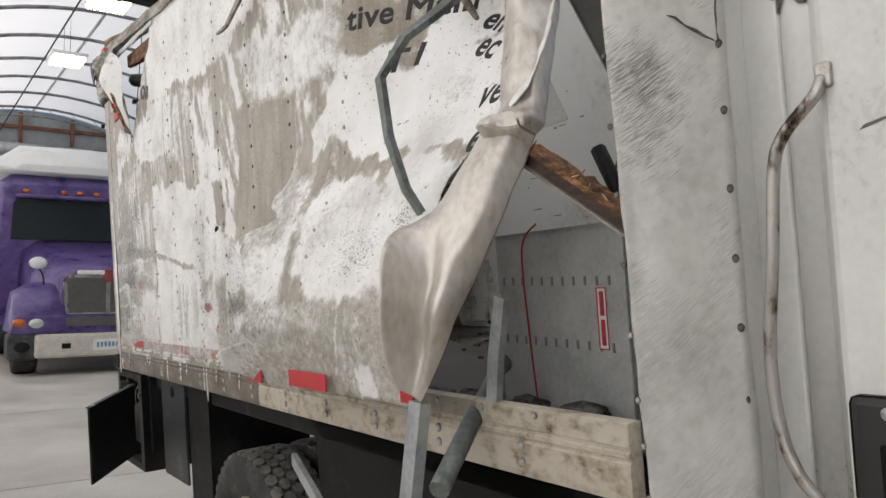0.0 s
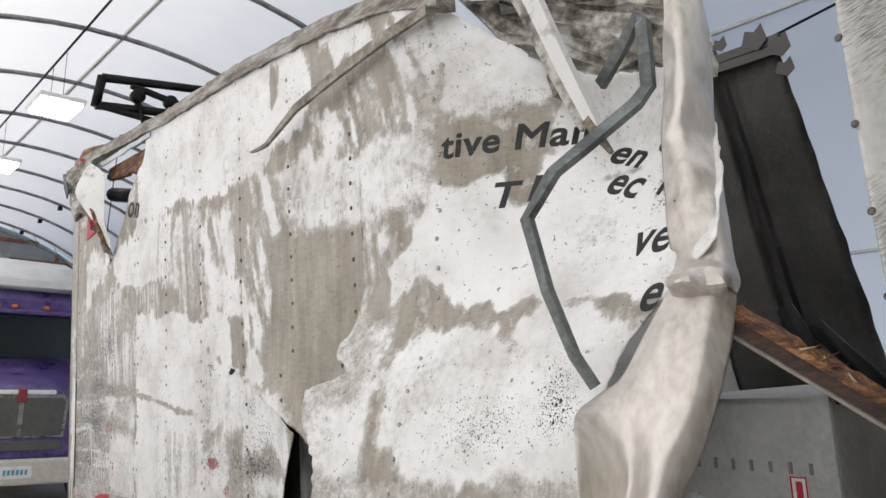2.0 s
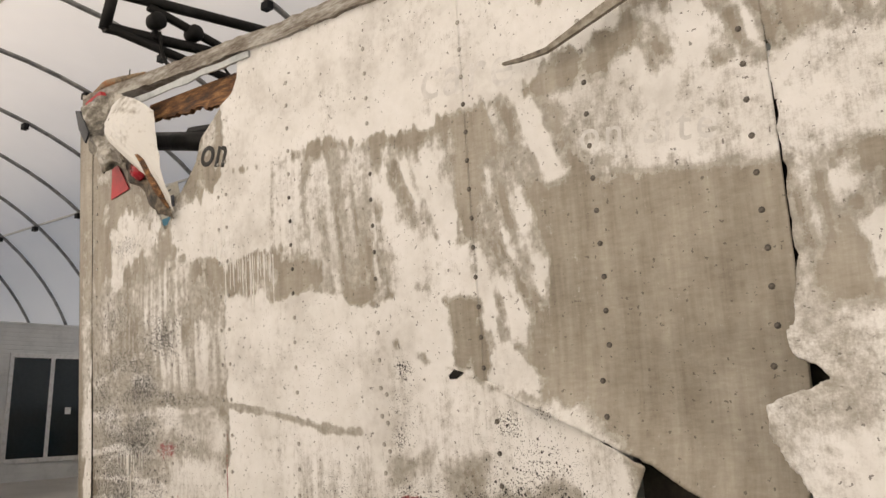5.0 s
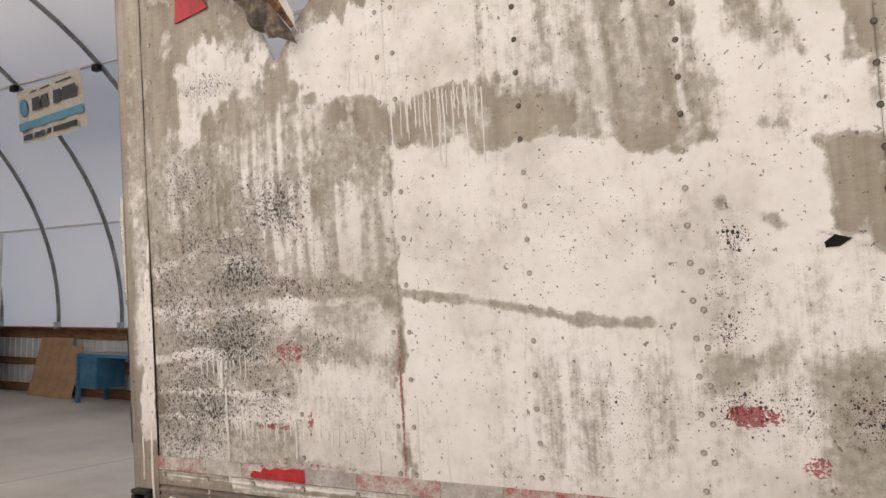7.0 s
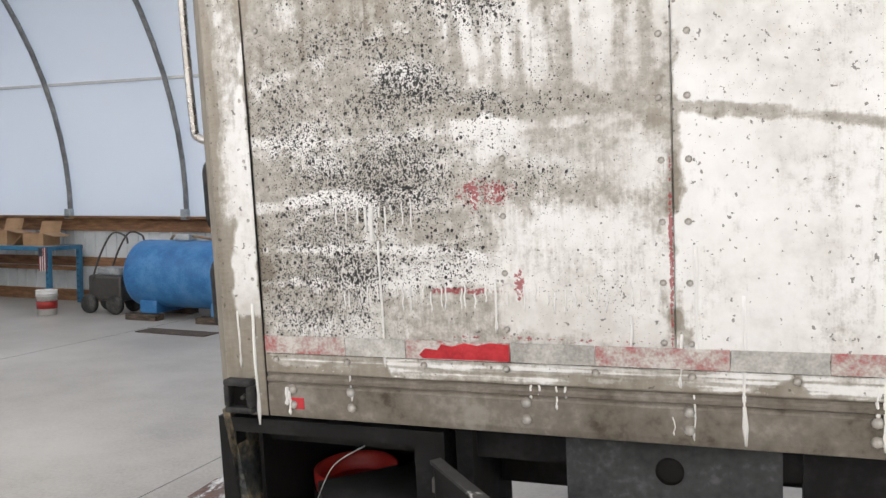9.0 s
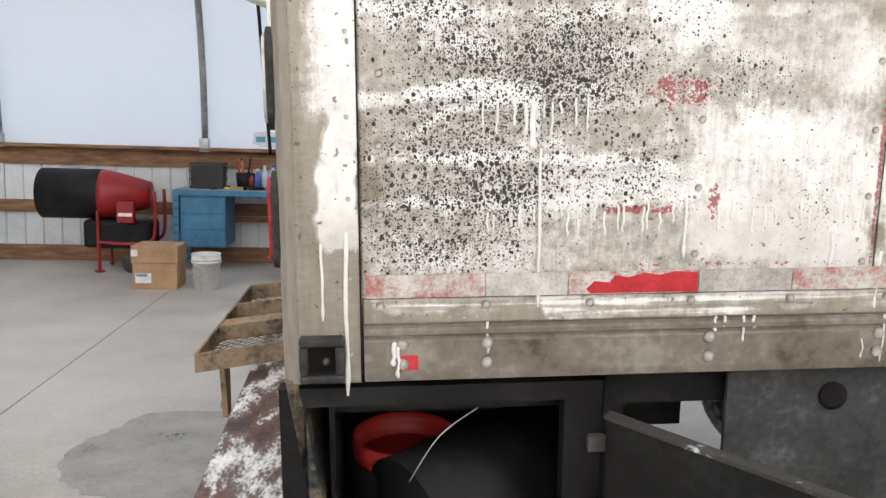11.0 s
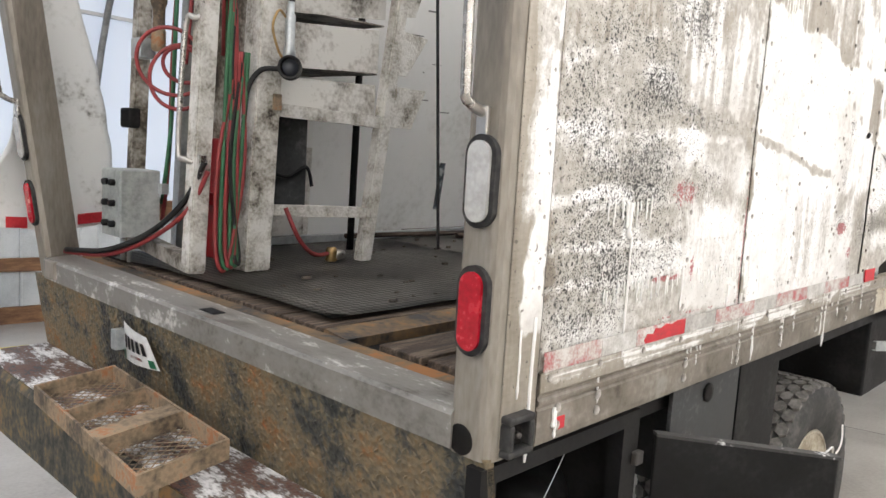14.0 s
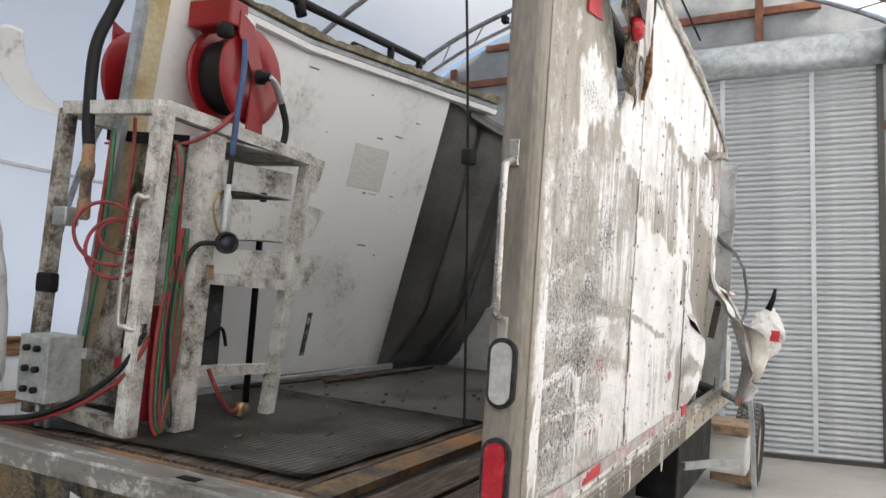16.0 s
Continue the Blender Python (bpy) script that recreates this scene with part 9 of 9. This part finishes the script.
def pail(x, y, label, band=None):
    b = thing("bucket", label, "bucket", pose(x, y, 0), "buckets")
    part("body", lathe([(0, 0), (0.132, 0), (0.15, 0.32), (0.157, 0.32), (0.157, 0.335), (0.152, 0.335), (0.152, 0.37), (0.158, 0.385), (0.146, 0.385), (0.128, 0.02), (0, 0.02)], "z", 32), M_BUCKET, b)
    part("rim", lathe([(0.158, 0.29), (0.163, 0.3), (0.158, 0.31)], "z", 32), M_BUCKET, b)
    part("bail", pipe([(-0.158, 0, 0.30), (-0.1, -0.13, 0.25), (0, -0.165, 0.23), (0.1, -0.13, 0.25), (0.158, 0, 0.30)], 0.003, 5), M_GALV, b, "wire bail")
    if band:
        part("print", lathe([(0.1445, 0.1), (0.1505, 0.22)], "z", 32), band, b, "red printed band")


pail(-1.55, 7.1, "white plastic bucket, scuffed")
pail(-8.55, 7.45, "white bucket with a red print", M_REDPLASTIC)
br = thing("push_broom", "broom with a blue handle leaning on the bench", "broom", pose(-0.5, 7.0, 0))
part("handle", tube(bmesh.new(), [(0.0, 0, 0.1), (0.02, 0.6, 1.32)], 0.013, 8), M_PLBLUE, br)
part("head", prism([(-0.13, 0.0), (0.13, 0.0), (0.06, 0.1), (0.02, 0.13), (-0.02, 0.13), (-0.06, 0.1)], "y", -0.03, 0.03), M_BLACK, br, "black bristle head")
tm = thing("ramp_mat", "grey perforated metal traction ramp leaning on the bench", "ramp", pose(0.12, 7.95, 0, -9, 0, 0))
M_RAMP = worn("grey_ramp", [(0.16, 0.16, 0.155), (0.26, 0.26, 0.25), (0.36, 0.36, 0.35)], 8, (0.6, 0.8))
part("sheet", cube(0, 0.55, 0, 0.03, 0, 1.02, 0.012), M_RAMP, tm)
for r in range(11):
    for c_ in range(5):
        x = 0.08 + 0.095 * c_ + (0.04 if r % 2 else 0)
        part("cleat", cube(x - 0.012, x + 0.012, -0.008, 0.002, 0.07 + 0.085 * r, 0.12 + 0.085 * r), M_BENCHTOP, tm)
for x in (0.0, 0.55):
    for z in (0.12, 0.5, 0.95):
        part("lug", lathe([(0, -0.02), (0.05, -0.02), (0.05, 0.04), (0, 0.04)], "y", 14, (x, 0.015, z)), M_RAMP, tm)
ht = thing("torpedo_heater", "red and black torpedo heater on a red wheeled frame", "heater", pose(-2.95, 8.3, 0))
part("barrel", lathe([(0.0, -0.75), (0.30, -0.75), (0.30, -0.05), (0.29, 0.0), (0, 0.0)], "x", 30, (0.0, 0, 0.92)), M_BLACK, ht)
part("cone", lathe([(0.30, -0.05), (0.285, 0.05), (0.16, 0.5), (0.0, 0.5)], "x", 30, (0.0, 0, 0.92)), M_REEL, ht, "red tapered housing")
part("tank", cube(-0.25, 0.55, -0.2, 0.2, 0.28, 0.62, 0.05), M_BLACK, ht, "black fuel tank")
for y in (-0.22, 0.22):
    part("frame_tube", pipe([(-0.05, y, 0.02), (-0.06, y, 0.6), (-0.06, y, 0.98)], 0.022, 8), M_REEL, ht)
    part("frame_tube", pipe([(-0.06, y, 0.36), (0.3, y, 0.34), (0.52, y, 0.36), (0.6, y, 0.5), (0.6, y, 0.98)], 0.022, 8), M_REEL, ht)
    part("wheel", lathe([(0, -0.03), (0.12, -0.03), (0.12, 0.03), (0, 0.03)], "y", 22, (0.35, y * 1.2, 0.12)), M_RUBBER, ht)
part("control_box", cube(0.18, 0.38, -0.3, -0.22, 0.6, 0.85, 0.01), M_REEL, ht, "red control box")
part("plate", cube(0.2, 0.36, -0.305, -0.3, 0.68, 0.72), M_PLATE, ht)
part("foot", lathe([(0, 0), (0.06, 0), (0.06, 0.02), (0, 0.02)], "z", 16, (-0.05, -0.22, 0)), M_REEL, ht)

# ---- tank, dolly ----
tk = thing("fuel_tank", "blue cylindrical steel fuel tank on timber blocks", "tank", pose(-6.1, 7.95, 0))
prof_t = [(0.0, -1.05), (0.30, -1.05), (0.44, -1.02), (0.5, -0.96), (0.505, -0.9), (0.505, 0.9), (0.5, 0.96), (0.44, 1.02), (0.3, 1.05), (0, 1.05)]
part("shell", lathe(prof_t, "x", 44, (0, 0, 0.66)), M_TANK, tk)
for x in (-0.8, 0.45):
    part("saddle", cube(x, x + 0.3, -0.35, 0.35, 0.09, 0.28, 0.01), M_TANK, tk)
    part("block", cube(x - 0.15, x + 0.4, -0.5, -0.3, 0, 0.09, 0.006), M_PLANK, tk, "timber block")
    part("block", cube(x - 0.15, x + 0.4, 0.3, 0.5, 0, 0.09, 0.006), M_PLANK, tk, "timber block")
part("pump_head", cube(-0.35, -0.1, -0.1, 0.1, 1.16, 1.26, 0.02), M_GALV, tk, "grey fuel pump head")
part("pump_pipe", pipe([(-0.5, 0, 1.17), (-0.4, 0, 1.24), (0.0, 0, 1.22), (0.3, 0.05, 1.17)], 0.02, 8), M_RUSTSTEP, tk)
bd = thing("floor_board", "thin loose board lying on the floor", "board", pose(-5.6, 6.7, 0))
part("board", cube(-0.5, 0.6, -0.12, 0.2, 0, 0.015, 0.003), M_PLANK, bd)
dl = thing("welding_dolly", "grey engine hand truck with black wheels", "dolly", pose(-7.75, 8.0, 0))
for y in (-0.2, 0.2):
    part("wheel", lathe([(0, -0.04), (0.14, -0.04), (0.15, -0.02), (0.15, 0.02), (0.14, 0.04), (0, 0.04)], "y", 24, (0.2, y, 0.15)), M_RUBBER, dl)
    part("wheel", lathe([(0, -0.04), (0.14, -0.04), (0.15, -0.02), (0.15, 0.02), (0.14, 0.04), (0, 0.04)], "y", 24, (-0.3, y, 0.15)), M_RUBBER, dl)
part("engine", cube(-0.35, 0.3, -0.18, 0.18, 0.2, 0.6, 0.04), M_DARKSTEEL, dl, "grey engine block")
part("fin", cube(-0.2, 0.25, -0.15, 0.15, 0.6, 0.72, 0.03), M_BENCHTOP, dl)
for y in (-0.18, 0.18):
    part("handle", pipe([(-0.3, y, 0.4), (-0.1, y, 0.9), (0.15, y, 1.25), (0.4, y, 1.22), (0.45, y, 1.1)], 0.015, 8), M_DARKSTEEL, dl)
jk = thing("jack_stand", "rusty steel jack stand on the floor", "jack stand", pose(1.15, 7.2, 0))
part("base", prism([(-0.15, 0), (-0.11, 0), (0.0, 0.3), (0.11, 0), (0.15, 0), (0.05, 0.42), (-0.05, 0.42)], "y", -0.02, 0.02), M_RUSTSTEP, jk)
part("base", prism([(-0.15, 0), (-0.11, 0), (0.0, 0.3), (0.11, 0), (0.15, 0), (0.05, 0.42), (-0.05, 0.42)], "x", -0.02, 0.02), M_RUSTSTEP, jk)
part("post", cube(-0.025, 0.025, -0.025, 0.025, 0.4, 0.6), M_PLORANGE, jk)
part("saddle", cube(-0.07, 0.07, -0.04, 0.04, 0.6, 0.66, 0.01), M_RUSTSTEP, jk)
yb = thing("pallet_jack_bar", "yellow steel bar lying on the floor", "steel bar", pose(1.2, 7.0, 0))
part("bar", cube(-0.5, 0.9, -0.06, 0.0, 0, 0.12, 0.01), M_PLYELLOW, yb)
fl = thing("small_flag", "small striped flag hung at the bench", "flag", pose(-9.31, 8.095, 0.6))
for k in range(7):
    part("stripe", cube(-0.08 + 0.024 * k, -0.08 + 0.024 * (k + 1), -0.006, 0.0, 0.0, 0.38), (M_HOSERED, M_PLATE)[k % 2], fl)
part("canton", cube(-0.08, 0.01, -0.009, -0.006, 0.24, 0.38), M_NAVY, fl)

# ---- signs ----
sg = thing("shop_sign", "cut-out shop sign hung on the fabric wall, script letters", "sign", pose(-1.3, 8.78, 1.53))
M_SIGNPALE = plain("sign_pale", (0.62, 0.66, 0.66), 0.7)
part("backing", prism([(0, 0.04), (0.1, 0.0), (1.38, 0.0), (1.4, 0.16), (1.15, 0.2), (0.9, 0.15), (0.4, 0.15), (0.2, 0.2), (0.02, 0.18)], "y", 0.0, 0.012), M_SIGNPALE, sg)
for k, (x, w) in enumerate(((0.04, 0.12), (0.22, 0.52), (0.8, 0.5))):
    part("bar", cube(x, x + w, -0.004, 0.0, 0.06, 0.13), M_BANNERBLUE, sg, "illegible blue script")
bn = thing("banner", "weathered pale shop banner hung from the arch", "banner", pose(-11.95, 6.62, 5.02) @ pose(0, 0, 0, 0, 0, -8) @ pose(0, 0, 0, 10, 0, 0))
bm = bmesh.new()
g = [[bm.verts.new((2.45 * i / 24, 0.02 * math.sin(i * 0.9) + 0.012 * math.sin(i * 0.37 + j), 0.98 * j / 8 - 0.05 * math.sin(math.pi * i / 24))) for j in range(9)] for i in range(25)]
for i in range(24):
    for j in range(8):
        bm.faces.new((g[i][j], g[i + 1][j], g[i + 1][j + 1], g[i][j + 1])).smooth = True
part("cloth", bm, M_BANNER, bn)
part("band", cube(0, 2.45, -0.036, -0.034, 0.22, 0.36), M_BANNERBLUE, bn, "blue band")
part("emblem", lathe([(0, -0.036), (0.17, -0.036), (0.17, -0.034), (0, -0.034)], "y", 9, (0.28, 0, 0.62)), M_BANNERBLUE, bn, "pale blue star-like emblem")
for z0, z1, xs_ in ((0.52, 0.74, ((0.62, 0.95), (1.0, 1.3), (1.45, 1.75), (1.8, 2.3))), (0.04, 0.13, ((0.1, 0.5), (0.56, 1.0), (1.06, 1.25), (1.3, 2.2))), (0.84, 0.87, ((0.6, 0.9), (1.0, 1.4), (1.6, 2.2)))):
    for x0, x1 in xs_:
        part("bar", prism([(x0, z0), (x1 - 0.03, z0), (x1, z1), (x0 + 0.03, z1)], "y", -0.037, -0.035), M_NAVY, bn, "illegible script bar")

# ---- marks on the floor ----
for x in (-1.9, -6.2, 5.6):
    jn = link("floor_joint", cube(x - 0.004, x + 0.004, -6.5, 8.9, 0.0, 0.0012), M_SCUFF)
    tagged(jn, "thin sawn joint line in the concrete floor", "floor joint", "floor joints", "structure")
stain = []
for k in range(72):
    a = 2 * math.pi * k / 72
    n_ = 0.12 * noise.noise((1.5 * math.cos(a), 1.5 * math.sin(a), 1)) + 0.05 * noise.noise((9 * math.cos(a), 9 * math.sin(a), 5))
    stain.append((-0.78 + (0.5 + n_) * math.cos(a), 2.55 + (0.62 + n_) * math.sin(a)))
st_ = link("floor_stain", prism(stain, "z", 0.0, 0.0015), M_DARKSTAIN)
tagged(st_, "dark damp stain on the concrete floor", "stain", "floor stains", "structure")

# ---- big door and the far end ----
for nm, x, s in (("door_1", DOOR_X, 1), ("door_2", END_X, -1)):
    dr = thing(nm, "light grey roll-up shop door of curved steel slats", "door", kind="structure")
    y0, y1, zt = (-1.45, 3.9, 6.0)
    zc = 0.06
    me = None
    bm = bmesh.new()
    n = 6
    pts = [(-0.03 * math.sin(math.pi * q / n) - 0.001, 0.078 * q / n) for q in range(n + 1)] + [(0.006, 0.084), (0.006, 0.0)]
    slat_me = bpy.data.meshes.new("slat")
    sb = bmesh.new()
    lo = [sb.verts.new((s * px, y0, pz)) for px, pz in pts]
    hi = [sb.verts.new((s * px, y1, pz)) for px, pz in pts]
    for q in range(len(pts)):
        sb.faces.new((lo[q], lo[(q + 1) % len(pts)], hi[(q + 1) % len(pts)], hi[q]))
    bmesh.ops.recalc_face_normals(sb, faces=sb.faces)
    sb.to_mesh(slat_me)
    sb.free()
    slat_me.materials.append(M_DOOR)
    k = 0
    while zc + 0.085 * k < zt:
        so_ = new("slat", slat_me)
        so_.parent = dr
        so_.location = (x, 0, zc + 0.085 * k)
        k += 1
    part("bottom_bar", cube(x - 0.02, x + 0.02, y0, y1, 0.0, 0.06), M_DARKSTEEL, dr)
    drum_r = 0.27
    part("drum", tube(bmesh.new(), [(x - s * 0.12, y0 - 0.15, 6.15), (x - s * 0.12, y1 + 0.15, 6.15)], drum_r, 28), M_GALV, dr, "galvanised door drum")
    for yy in (y0, y1):
        part("guide", cube(x - 0.05, x + 0.05, yy - 0.06, yy + 0.03, 0, 6.0), M_DARKSTEEL, dr, "steel door guide")
        part("drum_plate", cube(x - s * 0.4 - 0.0, x, yy - 0.14, yy - 0.10, 5.85, 6.45) if s < 0 else cube(x - 0.4, x, yy - 0.14, yy - 0.10, 5.85, 6.45), M_GALV, dr)
    for yy in (-0.55, 0.75, 2.1, 3.2):
        part("wind_lock", cube(x - s * 0.028 - 0.004, x - s * 0.028 + 0.004, yy - 0.035, yy + 0.035, 0.1, 5.9), M_WAINS, dr, "pale curtain strap")
of = thing("site_office", "white sided office hut against the end wall", "hut", pose(-15.8, 4.1, 0))
for k in range(36):
    part("siding_board", cube(0.0, 0.018, 0, 4.4, 0.1 * k, 0.1 * k + 0.093, 0.004), M_SIDING, of)
part("body", cube(-3.0, -0.002, 0.0, 4.4, 0, 3.6), M_SIDING, of)
part("roof_trim", cube(-0.02, 0.05, -0.03, 4.4, 3.59, 3.64, 0.004), M_SIDING, of)
win = part("window", cube(0.019, 0.06, 1.75, 3.72, 0.42, 2.92, 0.006), M_PLATE, of, "sliding glass door in a white frame")
part("pane", cube(0.061, 0.066, 1.84, 2.68, 0.52, 2.82), M_GLASS, win)
part("pane", cube(0.061, 0.066, 2.78, 3.63, 0.52, 2.82), M_GLASS, win)
part("notice", cube(0.067, 0.07, 3.1, 3.24, 1.5, 1.66), M_PLATE, win)


# ---- purple truck ----
pt = thing("semi_truck", "purple conventional semi truck with a white roof fairing", "truck", pose(-10.6, 1.98, 0) @ Matrix.Diagonal((1, 1.33, 1, 1)))


def shell(sections, material, name, label="", bevel=0.0):
    """Body skin lofted through cross sections (x, half width low, half width high, z low, z high)."""
    bm = bmesh.new()
    rings = []
    for x, w0, w1, z0, z1, r in sections:
        pts = [(-w0, z0), (-w0, z0 + (z1 - z0) * 0.55), (-w1, z1 - r), (-w1 + r, z1), (0, z1 + 0.02), (w1 - r, z1), (w1, z1 - r), (w0, z0 + (z1 - z0) * 0.55), (w0, z0)]
        rings.append([bm.verts.new((x, y, z)) for y, z in pts])
    for a, b in zip(rings, rings[1:]):
        for k in range(len(a)):
            bm.faces.new((a[k], a[(k + 1) % len(a)], b[(k + 1) % len(a)], b[k])).smooth = True
    bm.faces.new(rings[0])
    bm.faces.new(list(reversed(rings[-1])))
    bmesh.ops.recalc_face_normals(bm, faces=bm.faces)
    return part(name, bm, material, pt, label)


shell([(0.0, 0.62, 0.58, 0.95, 1.95, 0.18), (-0.5, 0.72, 0.66, 0.9, 2.12, 0.2), (-1.1, 0.9, 0.85, 0.9, 2.3, 0.2), (-1.75, 1.05, 1.0, 0.9, 2.62, 0.2)], M_PURPLE, "hood", "dusty purple hood")
for s in (-1, 1):
    bm = bmesh.new()
    rings = []
    for x, zt in ((0.02, 1.18), (-0.08, 1.45), (-0.35, 1.62), (-0.8, 1.72), (-1.3, 1.5), (-1.5, 1.1)):
        rings.append([bm.verts.new((x, s * y, z)) for y, z in ((0.58, 0.8), (0.58, zt + 0.1), (1.0, zt), (1.2, zt - 0.15), (1.24, 0.8))])
    for a, b in zip(rings, rings[1:]):
        for k in range(4):
            bm.faces.new((a[k], a[k + 1], b[k + 1], b[k])).smooth = True
    bm.faces.new(rings[0])
    bmesh.ops.recalc_face_normals(bm, faces=bm.faces)
    part("fender", bm, M_PURPLE, pt, "purple front fender")
    part("headlamp", lathe([(0, 0.05), (0.07, 0.045), (0.095, 0.02), (0.1, -0.02), (0, -0.02)], "x", 22, (0.03, s * 0.93, 0.98)), M_LENSCLEAR, pt, "round headlamp")
    part("indicator", lathe([(0, 0.04), (0.07, 0.03), (0.085, -0.02), (0, -0.02)], "x", 18, (0.02, s * 1.14, 1.0)), M_AMBER, pt, "amber indicator")
    part("wheel", lathe([(0.2, -0.15), (0.5, -0.15), (0.52, -0.1), (0.52, 0.1), (0.5, 0.15), (0.2, 0.15), (0.0, 0.1)], "y", 36, (-0.75, s * 1.02, 0.52)), M_RUBBER, pt, "steer tyre")
    part("mirror", cube(-1.95, -1.85, s * 1.62 - 0.12, s * 1.62 + 0.12, 2.3, 2.9, 0.04), M_PURPLE, pt, "purple door mirror")
    part("mirror_arm", tube(bmesh.new(), [(-1.9, s * 1.25, 2.35), (-1.9, s * 1.62, 2.35)], 0.02, 6), M_BLACK, pt)
    part("hood_mirror", lathe([(0, 0.02), (0.10, 0.015), (0.12, -0.02), (0, -0.04)], "x", 20, (-0.4, s * 0.88, 2.12)), M_PLATE, pt, "round white hood mirror")
    part("mirror_arm", pipe([(-0.42, s * 0.88, 2.02), (-0.44, s * 0.82, 1.9), (-0.45, s * 0.8, 1.7)], 0.012, 6), M_BLACK, pt)
part("grille_frame", prism([(-0.56, 1.14), (0.56, 1.14), (0.60, 1.8), (0.52, 1.9), (-0.52, 1.9), (-0.60, 1.8)], "x", 0.0, 0.05), M_CHROME, pt, "chrome grille frame")
part("grille", prism([(-0.52, 1.17), (-0.03, 1.17), (-0.03, 1.84), (-0.5, 1.84), (-0.555, 1.78)], "x", 0.05, 0.06), M_GRILLE, pt, "wire mesh grille half")
part("grille", prism([(0.52, 1.17), (0.03, 1.17), (0.03, 1.84), (0.5, 1.84), (0.555, 1.78)], "x", 0.05, 0.06), M_GRILLE, pt, "wire mesh grille half")
part("hood_shield", cube(0.03, 0.08, -0.42, 0.42, 1.90, 1.98, 0.015), M_PLATE, pt, "white bug shield")
part("emblem", cube(0.05, 0.09, -0.06, 0.06, 1.76, 2.0, 0.02), M_HOSERED, pt, "small red and chrome emblem")
part("lower_grille", cube(0.0, 0.06, -0.55, 0.55, 0.92, 1.08, 0.01), M_GRILLE, pt)
part("valance", cube(-0.35, 0.03, -1.2, 1.2, 0.78, 1.14, 0.04), M_PURPLE, pt, "purple lower front")
bmp = part("bumper", cube(-0.3, 0.10, -0.95, 1.25, 0.33, 0.78, 0.05), M_BUMPERCREAM, pt, "cream bumper with tow openings")
part("bumper_end", cube(-0.6, 0.02, -1.28, -0.9, 0.3, 0.8, 0.06), M_DARKPLATE, pt, "exposed dark bumper end with a lamp hole")
part("lamp_hole", lathe([(0, 0.01), (0.09, 0.01), (0.1, 0), (0, 0)], "x", 18, (0.02, -1.1, 0.55)), M_SOCKET, pt)
for y in (0.75, -0.55):
    part("tow_opening", cube(0.1, 0.105, y - 0.06, y + 0.06, 0.5, 0.6), M_SOCKET, bmp)
part("plate", cube(0.101, 0.106, -0.2, 0.2, 0.45, 0.66), M_PLATE, bmp, "white registration plate")
for k in range(6):
    part("bar", cube(0.107, 0.109, -0.15 + 0.052 * k, -0.115 + 0.052 * k, 0.51, 0.6), M_BANNERBLUE, bmp)
shell([(-1.7, 1.3, 1.24, 0.9, 3.75, 0.15), (-2.2, 1.36, 1.28, 0.9, 4.05, 0.2), (-4.6, 1.38, 1.3, 0.9, 4.05, 0.2)], M_PURPLE, "cab", "purple sleeper cab")
shell([(-1.75, 1.25, 1.1, 4.05, 4.18, 0.1), (-2.1, 1.34, 1.2, 4.0, 4.5, 0.25), (-3.0, 1.36, 1.25, 4.0, 4.75, 0.3), (-4.6, 1.36, 1.27, 4.0, 4.75, 0.3)], M_SIDING, "roof_fairing", "white roof fairing")
part("windscreen", prism([(-1.15, 2.62), (1.15, 2.62), (1.12, 3.38), (1.05, 3.45), (-1.05, 3.45), (-1.12, 3.38)], "x", -1.72, -1.66), M_GLASS, pt, "dark windscreen")
for y in (-0.95, -0.42, -0.18, 0.06, 0.5, 0.95):
    part("marker_lamp", lathe([(0, 0.05), (0.04, 0.04), (0.05, 0), (0, 0)], "x", 14, (-1.68, y, 3.62)), M_AMBER, pt, "amber marker lamp")
part("sun_visor", cube(-1.75, -1.45, -1.1, 1.1, 3.46, 3.54, 0.03), M_PURPLE, pt, "purple visor")
part("chassis", cube(-7.5, -1.0, -0.45, 0.45, 0.75, 1.0), M_BLACK, pt)
for s in (-1, 1):
    for x in (-5.6, -6.8):
        part("wheel", lathe([(0.2, -0.3), (0.5, -0.3), (0.52, -0.25), (0.52, 0.25), (0.5, 0.3), (0.2, 0.3)], "y", 32, (x, s * 0.9, 0.52)), M_RUBBER, pt)
